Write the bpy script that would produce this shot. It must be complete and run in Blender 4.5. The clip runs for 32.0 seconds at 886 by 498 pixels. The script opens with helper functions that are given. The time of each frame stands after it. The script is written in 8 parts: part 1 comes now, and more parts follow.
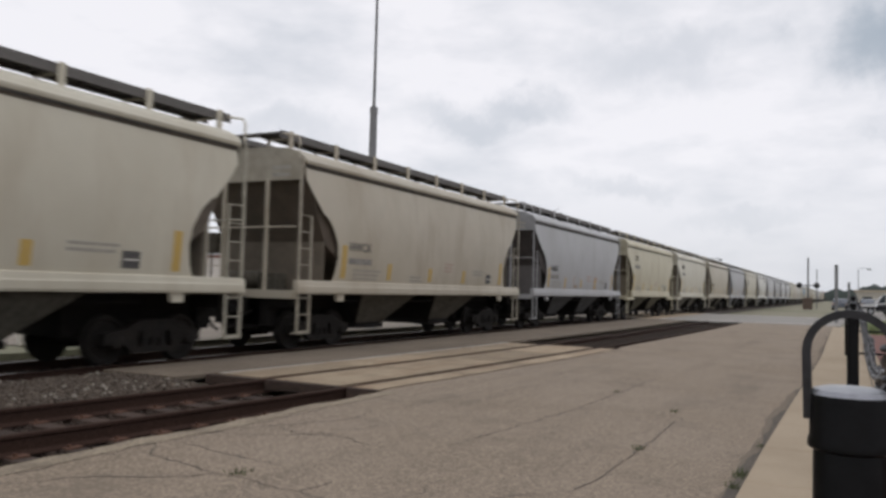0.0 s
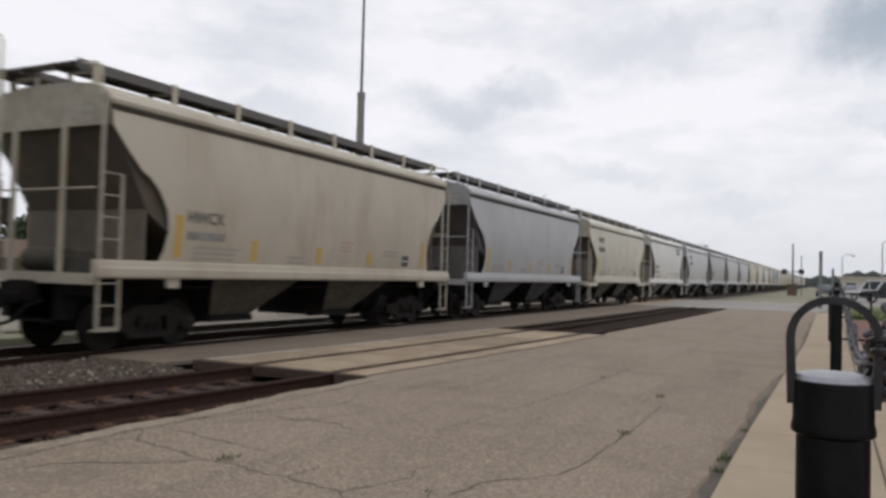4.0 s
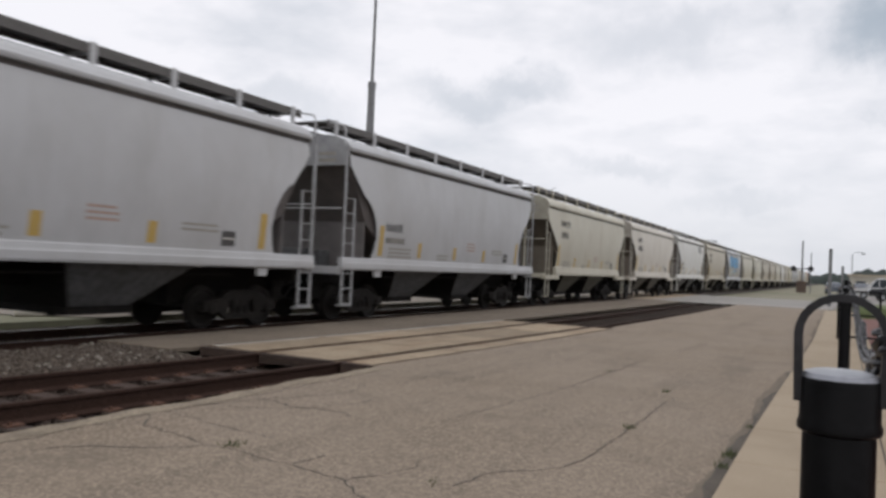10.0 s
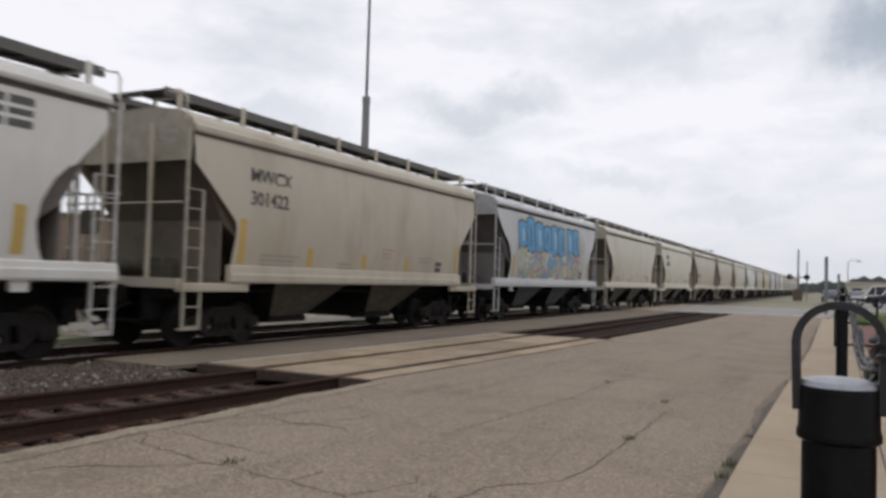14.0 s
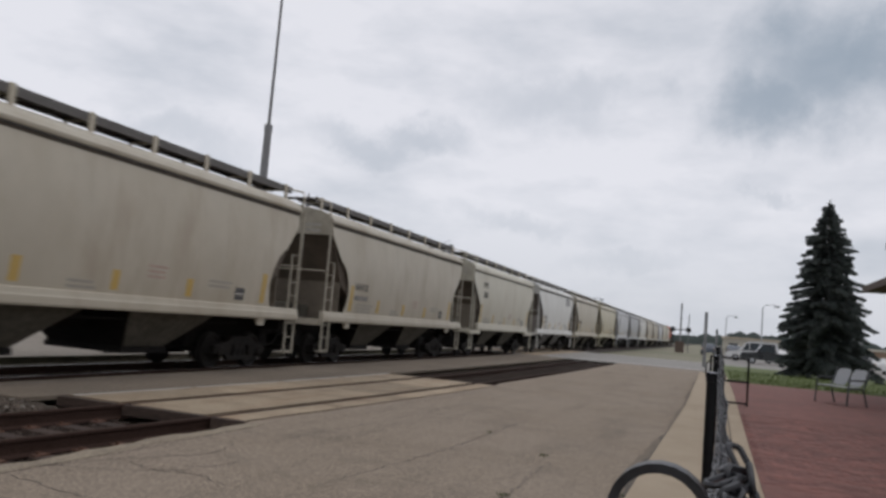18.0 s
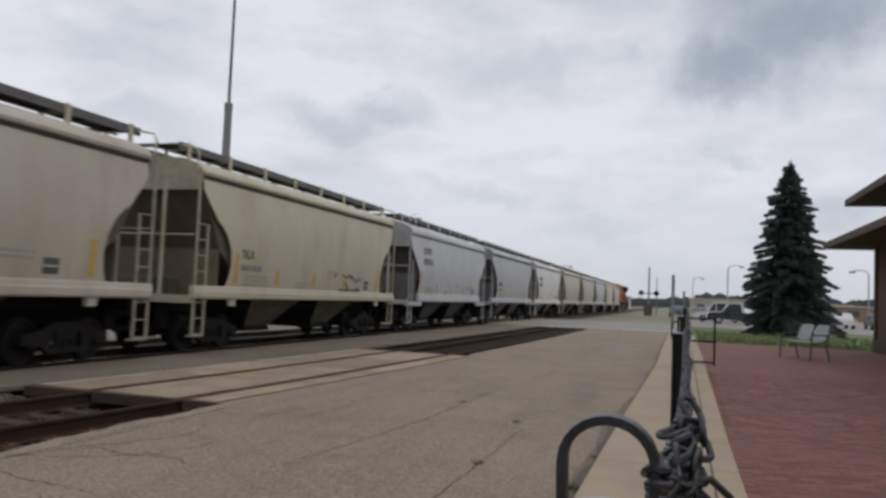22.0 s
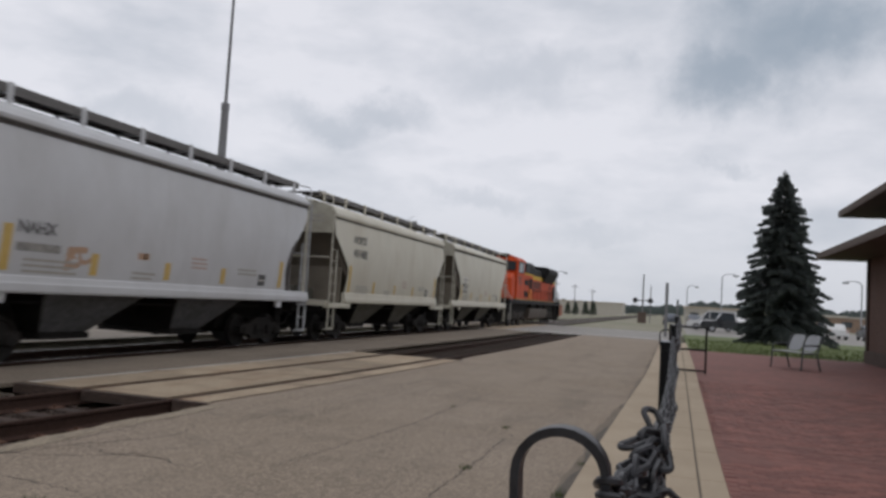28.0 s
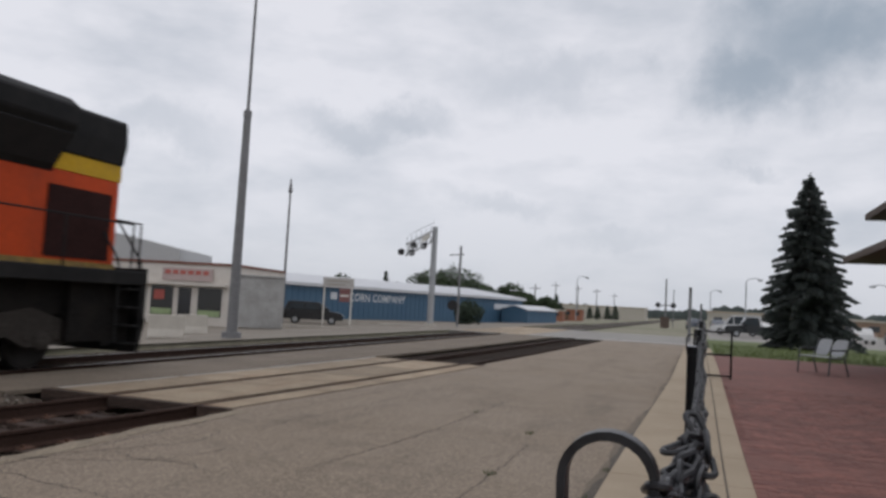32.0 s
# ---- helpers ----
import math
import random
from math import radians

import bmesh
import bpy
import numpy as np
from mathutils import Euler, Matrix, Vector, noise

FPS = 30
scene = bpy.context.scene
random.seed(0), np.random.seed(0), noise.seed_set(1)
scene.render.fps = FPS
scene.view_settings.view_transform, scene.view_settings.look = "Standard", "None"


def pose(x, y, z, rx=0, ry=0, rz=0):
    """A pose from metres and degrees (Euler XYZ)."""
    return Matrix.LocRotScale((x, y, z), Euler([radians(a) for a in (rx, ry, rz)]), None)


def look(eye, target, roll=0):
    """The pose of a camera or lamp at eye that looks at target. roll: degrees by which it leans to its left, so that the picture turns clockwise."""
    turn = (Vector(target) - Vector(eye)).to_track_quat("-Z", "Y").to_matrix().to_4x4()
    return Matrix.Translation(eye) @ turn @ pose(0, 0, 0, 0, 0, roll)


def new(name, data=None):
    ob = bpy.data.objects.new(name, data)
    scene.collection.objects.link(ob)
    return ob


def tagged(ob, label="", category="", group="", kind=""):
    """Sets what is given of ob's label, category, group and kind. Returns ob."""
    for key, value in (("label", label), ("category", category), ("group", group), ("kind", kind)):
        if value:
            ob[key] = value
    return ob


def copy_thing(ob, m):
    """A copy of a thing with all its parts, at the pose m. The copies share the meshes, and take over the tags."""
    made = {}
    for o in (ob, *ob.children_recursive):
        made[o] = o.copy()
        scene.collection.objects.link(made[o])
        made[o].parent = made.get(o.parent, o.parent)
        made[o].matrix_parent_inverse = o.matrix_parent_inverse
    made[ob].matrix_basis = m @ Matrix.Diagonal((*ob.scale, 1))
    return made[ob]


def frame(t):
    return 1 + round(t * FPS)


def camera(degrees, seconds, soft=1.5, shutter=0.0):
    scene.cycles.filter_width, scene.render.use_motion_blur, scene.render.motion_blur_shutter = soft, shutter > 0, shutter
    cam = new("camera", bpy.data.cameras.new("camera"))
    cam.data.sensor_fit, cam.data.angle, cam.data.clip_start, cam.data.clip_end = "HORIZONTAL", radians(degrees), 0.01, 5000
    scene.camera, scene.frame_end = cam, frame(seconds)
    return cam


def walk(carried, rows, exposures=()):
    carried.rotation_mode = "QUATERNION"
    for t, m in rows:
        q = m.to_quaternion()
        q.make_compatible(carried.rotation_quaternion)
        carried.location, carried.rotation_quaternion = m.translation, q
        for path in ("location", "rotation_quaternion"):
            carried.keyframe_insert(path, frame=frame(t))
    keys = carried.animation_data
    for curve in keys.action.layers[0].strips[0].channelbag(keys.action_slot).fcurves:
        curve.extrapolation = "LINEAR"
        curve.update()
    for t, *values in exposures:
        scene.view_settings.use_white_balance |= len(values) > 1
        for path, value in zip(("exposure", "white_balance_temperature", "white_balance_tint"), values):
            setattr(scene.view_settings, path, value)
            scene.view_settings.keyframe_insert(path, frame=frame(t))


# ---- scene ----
cam = camera(58.8, 32.0, soft=3.05, shutter=0.22)
PATH = [
    (0, (0.0, -0.14, 1.469), (-0.91, 1.638, 1.569), 1.5),
    (0.5, (0.0, -0.14, 1.469), (-0.905, 1.641, 1.559), 1.9),
    (1, (0.0, -0.14, 1.469), (-0.91, 1.638, 1.578), 1.1),
    (1.5, (0.0, -0.14, 1.469), (-0.903, 1.64, 1.593), 0.5),
    (2, (0.0, -0.14, 1.469), (-0.907, 1.64, 1.554), 2.1),
    (2.5, (0.0, -0.14, 1.469), (-0.906, 1.641, 1.552), 2.2),
    (3, (0.0, -0.14, 1.469), (-0.911, 1.64, 1.524), 3.5),
    (3.5, (0.0, -0.14, 1.469), (-0.892, 1.649, 1.522), 2.6),
    (5.5, (0.0, -0.14, 1.469), (-0.898, 1.645, 1.565), 0.1),
    (6, (0.0, -0.14, 1.469), (-0.895, 1.647, 1.524), 1.9),
    (6.5, (0.0, -0.14, 1.469), (-0.895, 1.646, 1.561), 0.3),
    (7, (0.0, -0.14, 1.469), (-0.894, 1.647, 1.557), 0.5),
    (7.5, (0.0, -0.14, 1.469), (-0.895, 1.646, 1.571), -0.1),
    (8, (0.0, -0.14, 1.469), (-0.901, 1.643, 1.564), 0.1),
    (8.5, (0.0, -0.14, 1.469), (-0.901, 1.645, 1.519), 2.1),
    (9, (0.0, -0.14, 1.469), (-0.9, 1.645, 1.507), 2.7),
    (9.5, (0.0, -0.14, 1.469), (-0.901, 1.645, 1.499), 3.0),
    (10, (0.0, -0.14, 1.469), (-0.9, 1.646, 1.511), 2.5),
    (10.5, (0.0, -0.14, 1.469), (-0.899, 1.646, 1.519), 2.0),
    (11, (0.0, -0.14, 1.469), (-0.897, 1.647, 1.531), 1.6),
    (11.5, (0.0, -0.14, 1.469), (-0.897, 1.646, 1.544), 0.9),
    (12, (0.0, -0.14, 1.469), (-0.894, 1.647, 1.543), 1.1),
    (12.5, (0.0, -0.14, 1.469), (-0.896, 1.646, 1.543), 1.1),
    (13, (0.0, -0.14, 1.469), (-0.899, 1.645, 1.55), 0.7),
    (13.5, (0.0, -0.14, 1.469), (-0.893, 1.647, 1.562), 0.1),
    (14, (0.0, -0.14, 1.469), (-0.892, 1.648, 1.545), 1.7),
    (14.5, (0.0, -0.14, 1.471), (-0.982, 1.605, 1.481), 3.7),
    (16.5, (0.06, 0.06, 1.585), (-1.053, 1.697, 1.871), -2.1),
    (16.8, (0.06, 0.06, 1.585), (-0.891, 1.805, 1.807), -0.4),
    (17.0, (0.06, 0.06, 1.585), (-0.767, 1.876, 1.721), 2.0),
    (17.5, (0.072, 0.076, 1.602), (-0.553, 1.965, 1.81), 3.5),
    (18, (0.05, 0.061, 1.582), (-0.61, 1.94, 1.763), 4.8),
    (18.5, (0.051, 0.062, 1.59), (-0.588, 1.947, 1.79), 4.1),
    (19, (0.054, 0.045, 1.592), (-0.575, 1.935, 1.781), 3.9),
    (19.5, (0.068, 0.061, 1.591), (-0.534, 1.959, 1.781), 3.5),
    (20, (0.062, 0.033, 1.596), (-0.545, 1.93, 1.774), 3.1),
    (20.5, (0.065, 0.058, 1.586), (-0.543, 1.958, 1.734), 2.6),
    (21, (0.068, 0.064, 1.58), (-0.533, 1.967, 1.712), 2.5),
    (21.5, (0.072, 0.081, 1.575), (-0.52, 1.987, 1.702), 2.4),
    (22, (0.075, 0.073, 1.573), (-0.508, 1.983, 1.691), 2.4),
    (22.5, (0.072, 0.068, 1.573), (-0.515, 1.976, 1.686), 2.3),
    (23, (0.074, 0.071, 1.574), (-0.516, 1.978, 1.693), 2.8),
    (23.5, (0.074, 0.073, 1.569), (-0.514, 1.981, 1.692), 3.1),
    (24, (0.085, 0.08, 1.571), (-0.48, 1.995, 1.696), 2.9),
    (24.5, (0.081, 0.079, 1.567), (-0.487, 1.994, 1.684), 3.2),
    (25, (0.084, 0.082, 1.574), (-0.484, 1.996, 1.7), 2.8),
    (25.5, (0.09, 0.088, 1.568), (-0.477, 2.003, 1.675), 2.7),
    (27.5, (0.111, 0.074, 1.579), (-0.469, 1.985, 1.7), 3.6),
    (28, (0.115, 0.073, 1.582), (-0.457, 1.985, 1.71), 3.4),
    (28.5, (0.109, 0.08, 1.58), (-0.486, 1.982, 1.751), 3.1),
    (29, (0.102, 0.087, 1.578), (-0.5, 1.988, 1.729), 3.5),
    (29.5, (0.097, 0.076, 1.584), (-0.505, 1.977, 1.736), 3.5),
    (30, (0.081, 0.088, 1.576), (-0.532, 1.987, 1.713), 4.2),
    (30.5, (0.085, 0.066, 1.581), (-0.537, 1.961, 1.724), 3.3),
    (31, (0.086, 0.068, 1.579), (-0.541, 1.962, 1.72), 3.4),
    (31.5, (0.093, 0.064, 1.581), (-0.524, 1.961, 1.718), 3.1),
    (32, (0.09, 0.071, 1.578), (-0.533, 1.967, 1.717), 3.2),
]
walk(cam, [(t, look(eye, goal, roll)) for t, eye, goal, roll in PATH], exposures=[(0.0, 0.0, 6480, 10), (6.0, 0.05, 6480, 10), (14.5, 0.05, 6450, 10), (17.0, 0.02, 6400, 10), (18.0, -0.2, 6330, 10), (32.0, -0.22, 6310, 10)])

# ---- light and sky ----
world = bpy.data.worlds.new("overcast_sky")
scene.world = world
world.use_nodes = True
wn, wl = world.node_tree.nodes, world.node_tree.links
wn.clear()


def build_sky():
    out = wn.new("ShaderNodeOutputWorld")
    bg_clear, bg_cloud, mix = wn.new("ShaderNodeBackground"), wn.new("ShaderNodeBackground"), wn.new("ShaderNodeMixShader")
    sky = wn.new("ShaderNodeTexSky")
    sky.sky_type, sky.sun_disc = "NISHITA", False
    sky.sun_elevation, sky.sun_rotation = radians(56), radians(130)
    wl.new(sky.outputs[0], bg_clear.inputs[0])
    bg_clear.inputs[1].default_value = 0.10
    co = wn.new("ShaderNodeTexCoord")

    def noise_at(scale, stretch, detail, seed):
        mp = wn.new("ShaderNodeMapping")
        mp.inputs["Scale"].default_value = (1, 1, stretch)
        mp.inputs["Location"].default_value = (seed, 0.3, 0.7)
        wl.new(co.outputs["Generated"], mp.inputs[0])
        nz = wn.new("ShaderNodeTexNoise")
        nz.inputs["Scale"].default_value, nz.inputs["Detail"].default_value, nz.inputs["Roughness"].default_value = scale, detail, 0.55
        wl.new(mp.outputs[0], nz.inputs["Vector"])
        return nz.outputs[0]

    def math_node(op, a, b, c=None):
        m = wn.new("ShaderNodeMath")
        m.operation = op
        for k, v in enumerate((a, b, c)):
            if v is None:
                continue
            if isinstance(v, (int, float)):
                m.inputs[k].default_value = v
            else:
                wl.new(v, m.inputs[k])
        return m.outputs[0]

    big, fine = noise_at(2.9, 3.0, 7, 3.1), noise_at(8.0, 2.6, 7, 1.4)
    ramp = wn.new("ShaderNodeMapRange")
    ramp.inputs[1].default_value, ramp.inputs[2].default_value = 0.46, 0.90
    wl.new(math_node("ADD", math_node("MULTIPLY", big, 0.62), math_node("MULTIPLY", fine, 0.38)), ramp.inputs[0])
    dark = ramp.outputs[0]
    # the heavier clouds: direction, reach, how much flatter than wide, depth
    clouds = (((0.095, 0.944, 0.325), 0.125, 1.4, 0.9), ((0.03, 0.955, 0.285), 0.08, 1.4, 0.75), ((0.15, 0.928, 0.335), 0.09, 1.3, 0.75), ((-0.42, 0.885, 0.208), 0.09, 2.8, 0.46), ((-0.36, 0.905, 0.215), 0.075, 2.6, 0.40), ((-0.21, 0.936, 0.28), 0.10, 2.4, 0.34), ((-0.15, 0.945, 0.292), 0.07, 2.2, 0.32), ((0.06, 0.982, 0.18), 0.05, 4.5, 0.34), ((-0.24, 0.963, 0.141), 0.07, 4.0, 0.28), ((-0.61, 0.768, 0.185), 0.09, 3.0, 0.34), ((-0.10, 0.975, 0.09), 0.09, 5.0, 0.25), ((0.033, 0.961, 0.274), 0.06, 2.0, 0.4))
    wob, warp = wn.new("ShaderNodeVectorMath"), wn.new("ShaderNodeVectorMath")
    wob.operation, warp.operation = "SCALE", "ADD"
    ns = wn.new("ShaderNodeTexNoise")
    ns.inputs["Scale"].default_value, ns.inputs["Detail"].default_value, ns.inputs["Roughness"].default_value = 10.0, 8, 0.62
    wl.new(co.outputs["Generated"], ns.inputs["Vector"])
    wl.new(ns.outputs["Color"], wob.inputs[0])
    wob.inputs["Scale"].default_value = 0.15
    wl.new(co.outputs["Generated"], warp.inputs[0])
    wl.new(wob.outputs[0], warp.inputs[1])
    for (x, y, z), size, flat, depth in clouds:
        off, sq, gap = wn.new("ShaderNodeVectorMath"), wn.new("ShaderNodeVectorMath"), wn.new("ShaderNodeVectorMath")
        off.operation, sq.operation, gap.operation = "SUBTRACT", "MULTIPLY", "LENGTH"
        wl.new(warp.outputs[0], off.inputs[0])
        off.inputs[1].default_value = (x + 0.075, y + 0.075, z + 0.075)
        wl.new(off.outputs[0], sq.inputs[0])
        sq.inputs[1].default_value = (1, 1, flat)
        wl.new(sq.outputs[0], gap.inputs[0])
        spot = wn.new("ShaderNodeMapRange")
        spot.interpolation_type = "SMOOTHSTEP"
        spot.inputs[1].default_value, spot.inputs[2].default_value = size * 1.5, size * 0.15
        spot.inputs[3].default_value, spot.inputs[4].default_value = 0.0, depth
        wl.new(gap.outputs["Value"], spot.inputs[0])
        dark = math_node("MAXIMUM", dark, math_node("ADD", spot.outputs[0], math_node("MULTIPLY", dark, 0.25)))
    tone = wn.new("ShaderNodeValToRGB")
    tone.color_ramp.elements[0].position, tone.color_ramp.elements[0].color = 0.0, (0.945, 0.932, 0.968, 1)
    tone.color_ramp.elements[1].position, tone.color_ramp.elements[1].color = 1.0, (0.385, 0.445, 0.515, 1)
    wl.new(dark, tone.inputs[0])
    # hazier and bluer towards the skyline
    sep = wn.new("ShaderNodeSeparateXYZ")
    wl.new(co.outputs["Generated"], sep.inputs[0])
    low = wn.new("ShaderNodeMapRange")
    low.inputs[1].default_value, low.inputs[2].default_value = 0.16, -0.02
    wl.new(sep.outputs[2], low.inputs[0])
    haze = wn.new("ShaderNodeMix")
    haze.data_type = "RGBA"
    wl.new(math_node("MULTIPLY", low.outputs[0], 0.75), haze.inputs[0])
    wl.new(tone.outputs[0], haze.inputs[6])
    haze.inputs[7].default_value = (0.615, 0.642, 0.70, 1)
    wl.new(haze.outputs[2], bg_cloud.inputs[0])
    bg_cloud.inputs[1].default_value = 1.0
    mix.inputs[0].default_value = 0.93
    wl.new(bg_clear.outputs[0], mix.inputs[1])
    wl.new(bg_cloud.outputs[0], mix.inputs[2])
    wl.new(mix.outputs[0], out.inputs[0])


build_sky()
sun_data = bpy.data.lights.new("sun", "SUN")
sun_data.energy, sun_data.angle, sun_data.color = 0.5, radians(25), (1.0, 0.97, 0.92)
sun = new("sun", sun_data)
sun.matrix_world = look((0, 0, 60), (-22, 24, 0))

# ---- materials ----
MATS = {}


def surface(name, base, rough=0.8, metal=0.0, grain=40.0, patch=1.5, vary=0.18, bump=0.15, stain=None, stretch=(1, 1, 1), coat=0.0, random_tint=0.0, space="Object", speckle=0.0, gloss=0.5, streak=None, blotch=None):
    """A worn surface: fine grain, broad patches, a bump, and a stain colour that shows in the patches."""
    if name in MATS:
        return MATS[name]
    m = bpy.data.materials.new(name)
    m.use_nodes = True
    n, l = m.node_tree.nodes, m.node_tree.links
    b = n["Principled BSDF"]
    co, mp = n.new("ShaderNodeTexCoord"), n.new("ShaderNodeMapping")
    mp.inputs["Scale"].default_value = stretch
    l.new(co.outputs[space], mp.inputs[0])

    def noisy(scale, detail):
        t = n.new("ShaderNodeTexNoise")
        t.inputs["Scale"].default_value, t.inputs["Detail"].default_value, t.inputs["Roughness"].default_value = scale, detail, 0.6
        l.new(mp.outputs[0], t.inputs["Vector"])
        return t

    fine, broad = noisy(grain, 4), noisy(patch, 5)
    dark = tuple(c * (1 - vary * 1.6) for c in base)
    light = tuple(min(1, c * (1 + vary)) for c in base)
    r1 = n.new("ShaderNodeValToRGB")
    r1.color_ramp.elements[0].position, r1.color_ramp.elements[1].position = 0.3, 0.7
    r1.color_ramp.elements[0].color, r1.color_ramp.elements[1].color = (*dark, 1), (*light, 1)
    l.new(fine.outputs[0], r1.inputs[0])
    mx = n.new("ShaderNodeMix")
    mx.data_type = "RGBA"
    r2 = n.new("ShaderNodeMapRange")
    r2.inputs[1].default_value, r2.inputs[2].default_value = 0.42, 0.72
    r2.inputs[4].default_value = 0.75 if stain else 0.5
    l.new(broad.outputs[0], r2.inputs[0])
    l.new(r2.outputs[0], mx.inputs[0])
    l.new(r1.outputs[0], mx.inputs[6])
    mx.inputs[7].default_value = (*(stain or tuple(c * (1 - vary) for c in base)), 1)
    colour = mx.outputs[2]
    if streak:
        # sparse long runs of another colour: direction and spacing, colour, strength
        run_scale, run_colour, run_mix = streak
        rm, rn, rr = n.new("ShaderNodeMapping"), n.new("ShaderNodeTexNoise"), n.new("ShaderNodeMapRange")
        rm.inputs["Scale"].default_value = run_scale
        l.new(co.outputs[space], rm.inputs[0])
        l.new(rm.outputs[0], rn.inputs["Vector"])
        rn.inputs["Scale"].default_value, rn.inputs["Detail"].default_value, rn.inputs["Roughness"].default_value = 1.0, 4, 0.62
        rr.inputs[1].default_value, rr.inputs[2].default_value, rr.inputs[4].default_value = 0.50, 0.74, run_mix
        l.new(rn.outputs[0], rr.inputs[0])
        rx = n.new("ShaderNodeMix")
        rx.data_type = "RGBA"
        l.new(rr.outputs[0], rx.inputs[0])
        l.new(colour, rx.inputs[6])
        rx.inputs[7].default_value = (*run_colour, 1)
        colour = rx.outputs[2]
    if speckle:
        # pale stone chips bedded in the binder
        vo, chip, cm = n.new("ShaderNodeTexVoronoi"), n.new("ShaderNodeMapRange"), n.new("ShaderNodeMix")
        vo.inputs["Scale"].default_value = 46.0
        l.new(mp.outputs[0], vo.inputs["Vector"])
        sp = n.new("ShaderNodeSeparateColor")
        l.new(vo.outputs["Color"], sp.inputs[0])
        chip.inputs[1].default_value, chip.inputs[2].default_value = 0.35, 1.0
        chip.inputs[4].default_value = speckle
        l.new(sp.outputs[0], chip.inputs[0])
        cm.data_type = "RGBA"
        l.new(chip.outputs[0], cm.inputs[0])
        l.new(colour, cm.inputs[6])
        cm.inputs[7].default_value = (*tuple(min(1, c * 1.7) for c in base), 1)
        colour = cm.outputs[2]
    if blotch:
        # wide soft stains, spacing and colour and strength
        bs, bc, bmix = blotch
        bn, br, bx = n.new("ShaderNodeTexNoise"), n.new("ShaderNodeMapRange"), n.new("ShaderNodeMix")
        bn.inputs["Scale"].default_value, bn.inputs["Detail"].default_value, bn.inputs["Roughness"].default_value = bs, 7, 0.68
        l.new(mp.outputs[0], bn.inputs["Vector"])
        br.inputs[1].default_value, br.inputs[2].default_value, br.inputs[4].default_value = 0.52, 0.72, bmix
        l.new(bn.outputs[0], br.inputs[0])
        bx.data_type = "RGBA"
        l.new(br.outputs[0], bx.inputs[0])
        l.new(colour, bx.inputs[6])
        bx.inputs[7].default_value = (*bc, 1)
        colour = bx.outputs[2]
    if random_tint:
        info, hs = n.new("ShaderNodeObjectInfo"), n.new("ShaderNodeHueSaturation")
        rr = n.new("ShaderNodeMapRange")
        rr.inputs[3].default_value, rr.inputs[4].default_value = 1 - random_tint, 1 + random_tint
        l.new(info.outputs["Random"], rr.inputs[0])
        l.new(rr.outputs[0], hs.inputs["Value"])
        l.new(colour, hs.inputs["Color"])
        colour = hs.outputs[0]
    l.new(colour, b.inputs["Base Color"])
    rg = n.new("ShaderNodeMapRange")
    rg.inputs[3].default_value, rg.inputs[4].default_value = max(0.05, rough - 0.12), min(1, rough + 0.1)
    l.new(broad.outputs[0], rg.inputs[0])
    l.new(rg.outputs[0], b.inputs["Roughness"])
    b.inputs["Metallic"].default_value = metal
    b.inputs["Coat Weight"].default_value = coat
    b.inputs["Specular IOR Level"].default_value = gloss
    if bump:
        bp = n.new("ShaderNodeBump")
        bp.inputs["Strength"].default_value, bp.inputs["Distance"].default_value = bump, 0.02
        l.new(fine.outputs[0], bp.inputs["Height"])
        l.new(bp.outputs[0], b.inputs["Normal"])
    MATS[name] = m
    return m


def glass(name, tint, rough=0.05, gloss=0.6):
    if name in MATS:
        return MATS[name]
    m = bpy.data.materials.new(name)
    m.use_nodes = True
    b = m.node_tree.nodes["Principled BSDF"]
    b.inputs["Base Color"].default_value = (*tint, 1)
    b.inputs["Roughness"].default_value, b.inputs["Specular IOR Level"].default_value = rough, gloss
    MATS[name] = m
    return m


ASPHALT = surface("asphalt_worn", (0.231, 0.184, 0.138), 0.92, grain=42, patch=0.4, vary=0.28, bump=0.5, stain=(0.172, 0.134, 0.094), speckle=0.65, streak=((1.6, 0.13, 1.0), (0.115, 0.091, 0.067), 0.7), blotch=(0.9, (0.115, 0.092, 0.068), 0.5))
ASPHALT_OLD = surface("asphalt_between_tracks", (0.165, 0.132, 0.098), 0.92, grain=45, patch=0.6, vary=0.24, bump=0.4, stain=(0.098, 0.079, 0.06), speckle=0.4, streak=((1.2, 0.2, 1.0), (0.075, 0.06, 0.046), 0.7))
ROAD = surface("road_asphalt_pale", (0.27, 0.255, 0.235), 0.9, grain=30, patch=0.2, vary=0.1, bump=0.2, stain=(0.22, 0.205, 0.187))
FORECOURT = surface("forecourt_gravelly", (0.225, 0.195, 0.158), 0.92, grain=9, patch=0.3, vary=0.2, bump=0.3, stain=(0.15, 0.125, 0.098))
GRIT = surface("gutter_grit", (0.112, 0.094, 0.075), 0.95, grain=60, patch=2.5, vary=0.3, bump=0.4, stain=(0.075, 0.066, 0.055))
DIRT = surface("kerb_dirt", (0.182, 0.144, 0.108), 0.95, grain=40, patch=1.5, vary=0.25, bump=0.3, stain=(0.135, 0.112, 0.086))
CRACK = surface("crack_tar", (0.085, 0.074, 0.063), 0.95, grain=50, patch=3, vary=0.2, bump=0.2)
CONCRETE = surface("concrete_walk", (0.375, 0.300, 0.212), 0.88, grain=60, patch=0.9, vary=0.1, bump=0.15, stain=(0.30, 0.238, 0.166))
EDGE = surface("broken_concrete_edge", (0.285, 0.235, 0.17), 0.9, grain=26, patch=2.6, vary=0.28, bump=0.4, stain=(0.14, 0.112, 0.082))
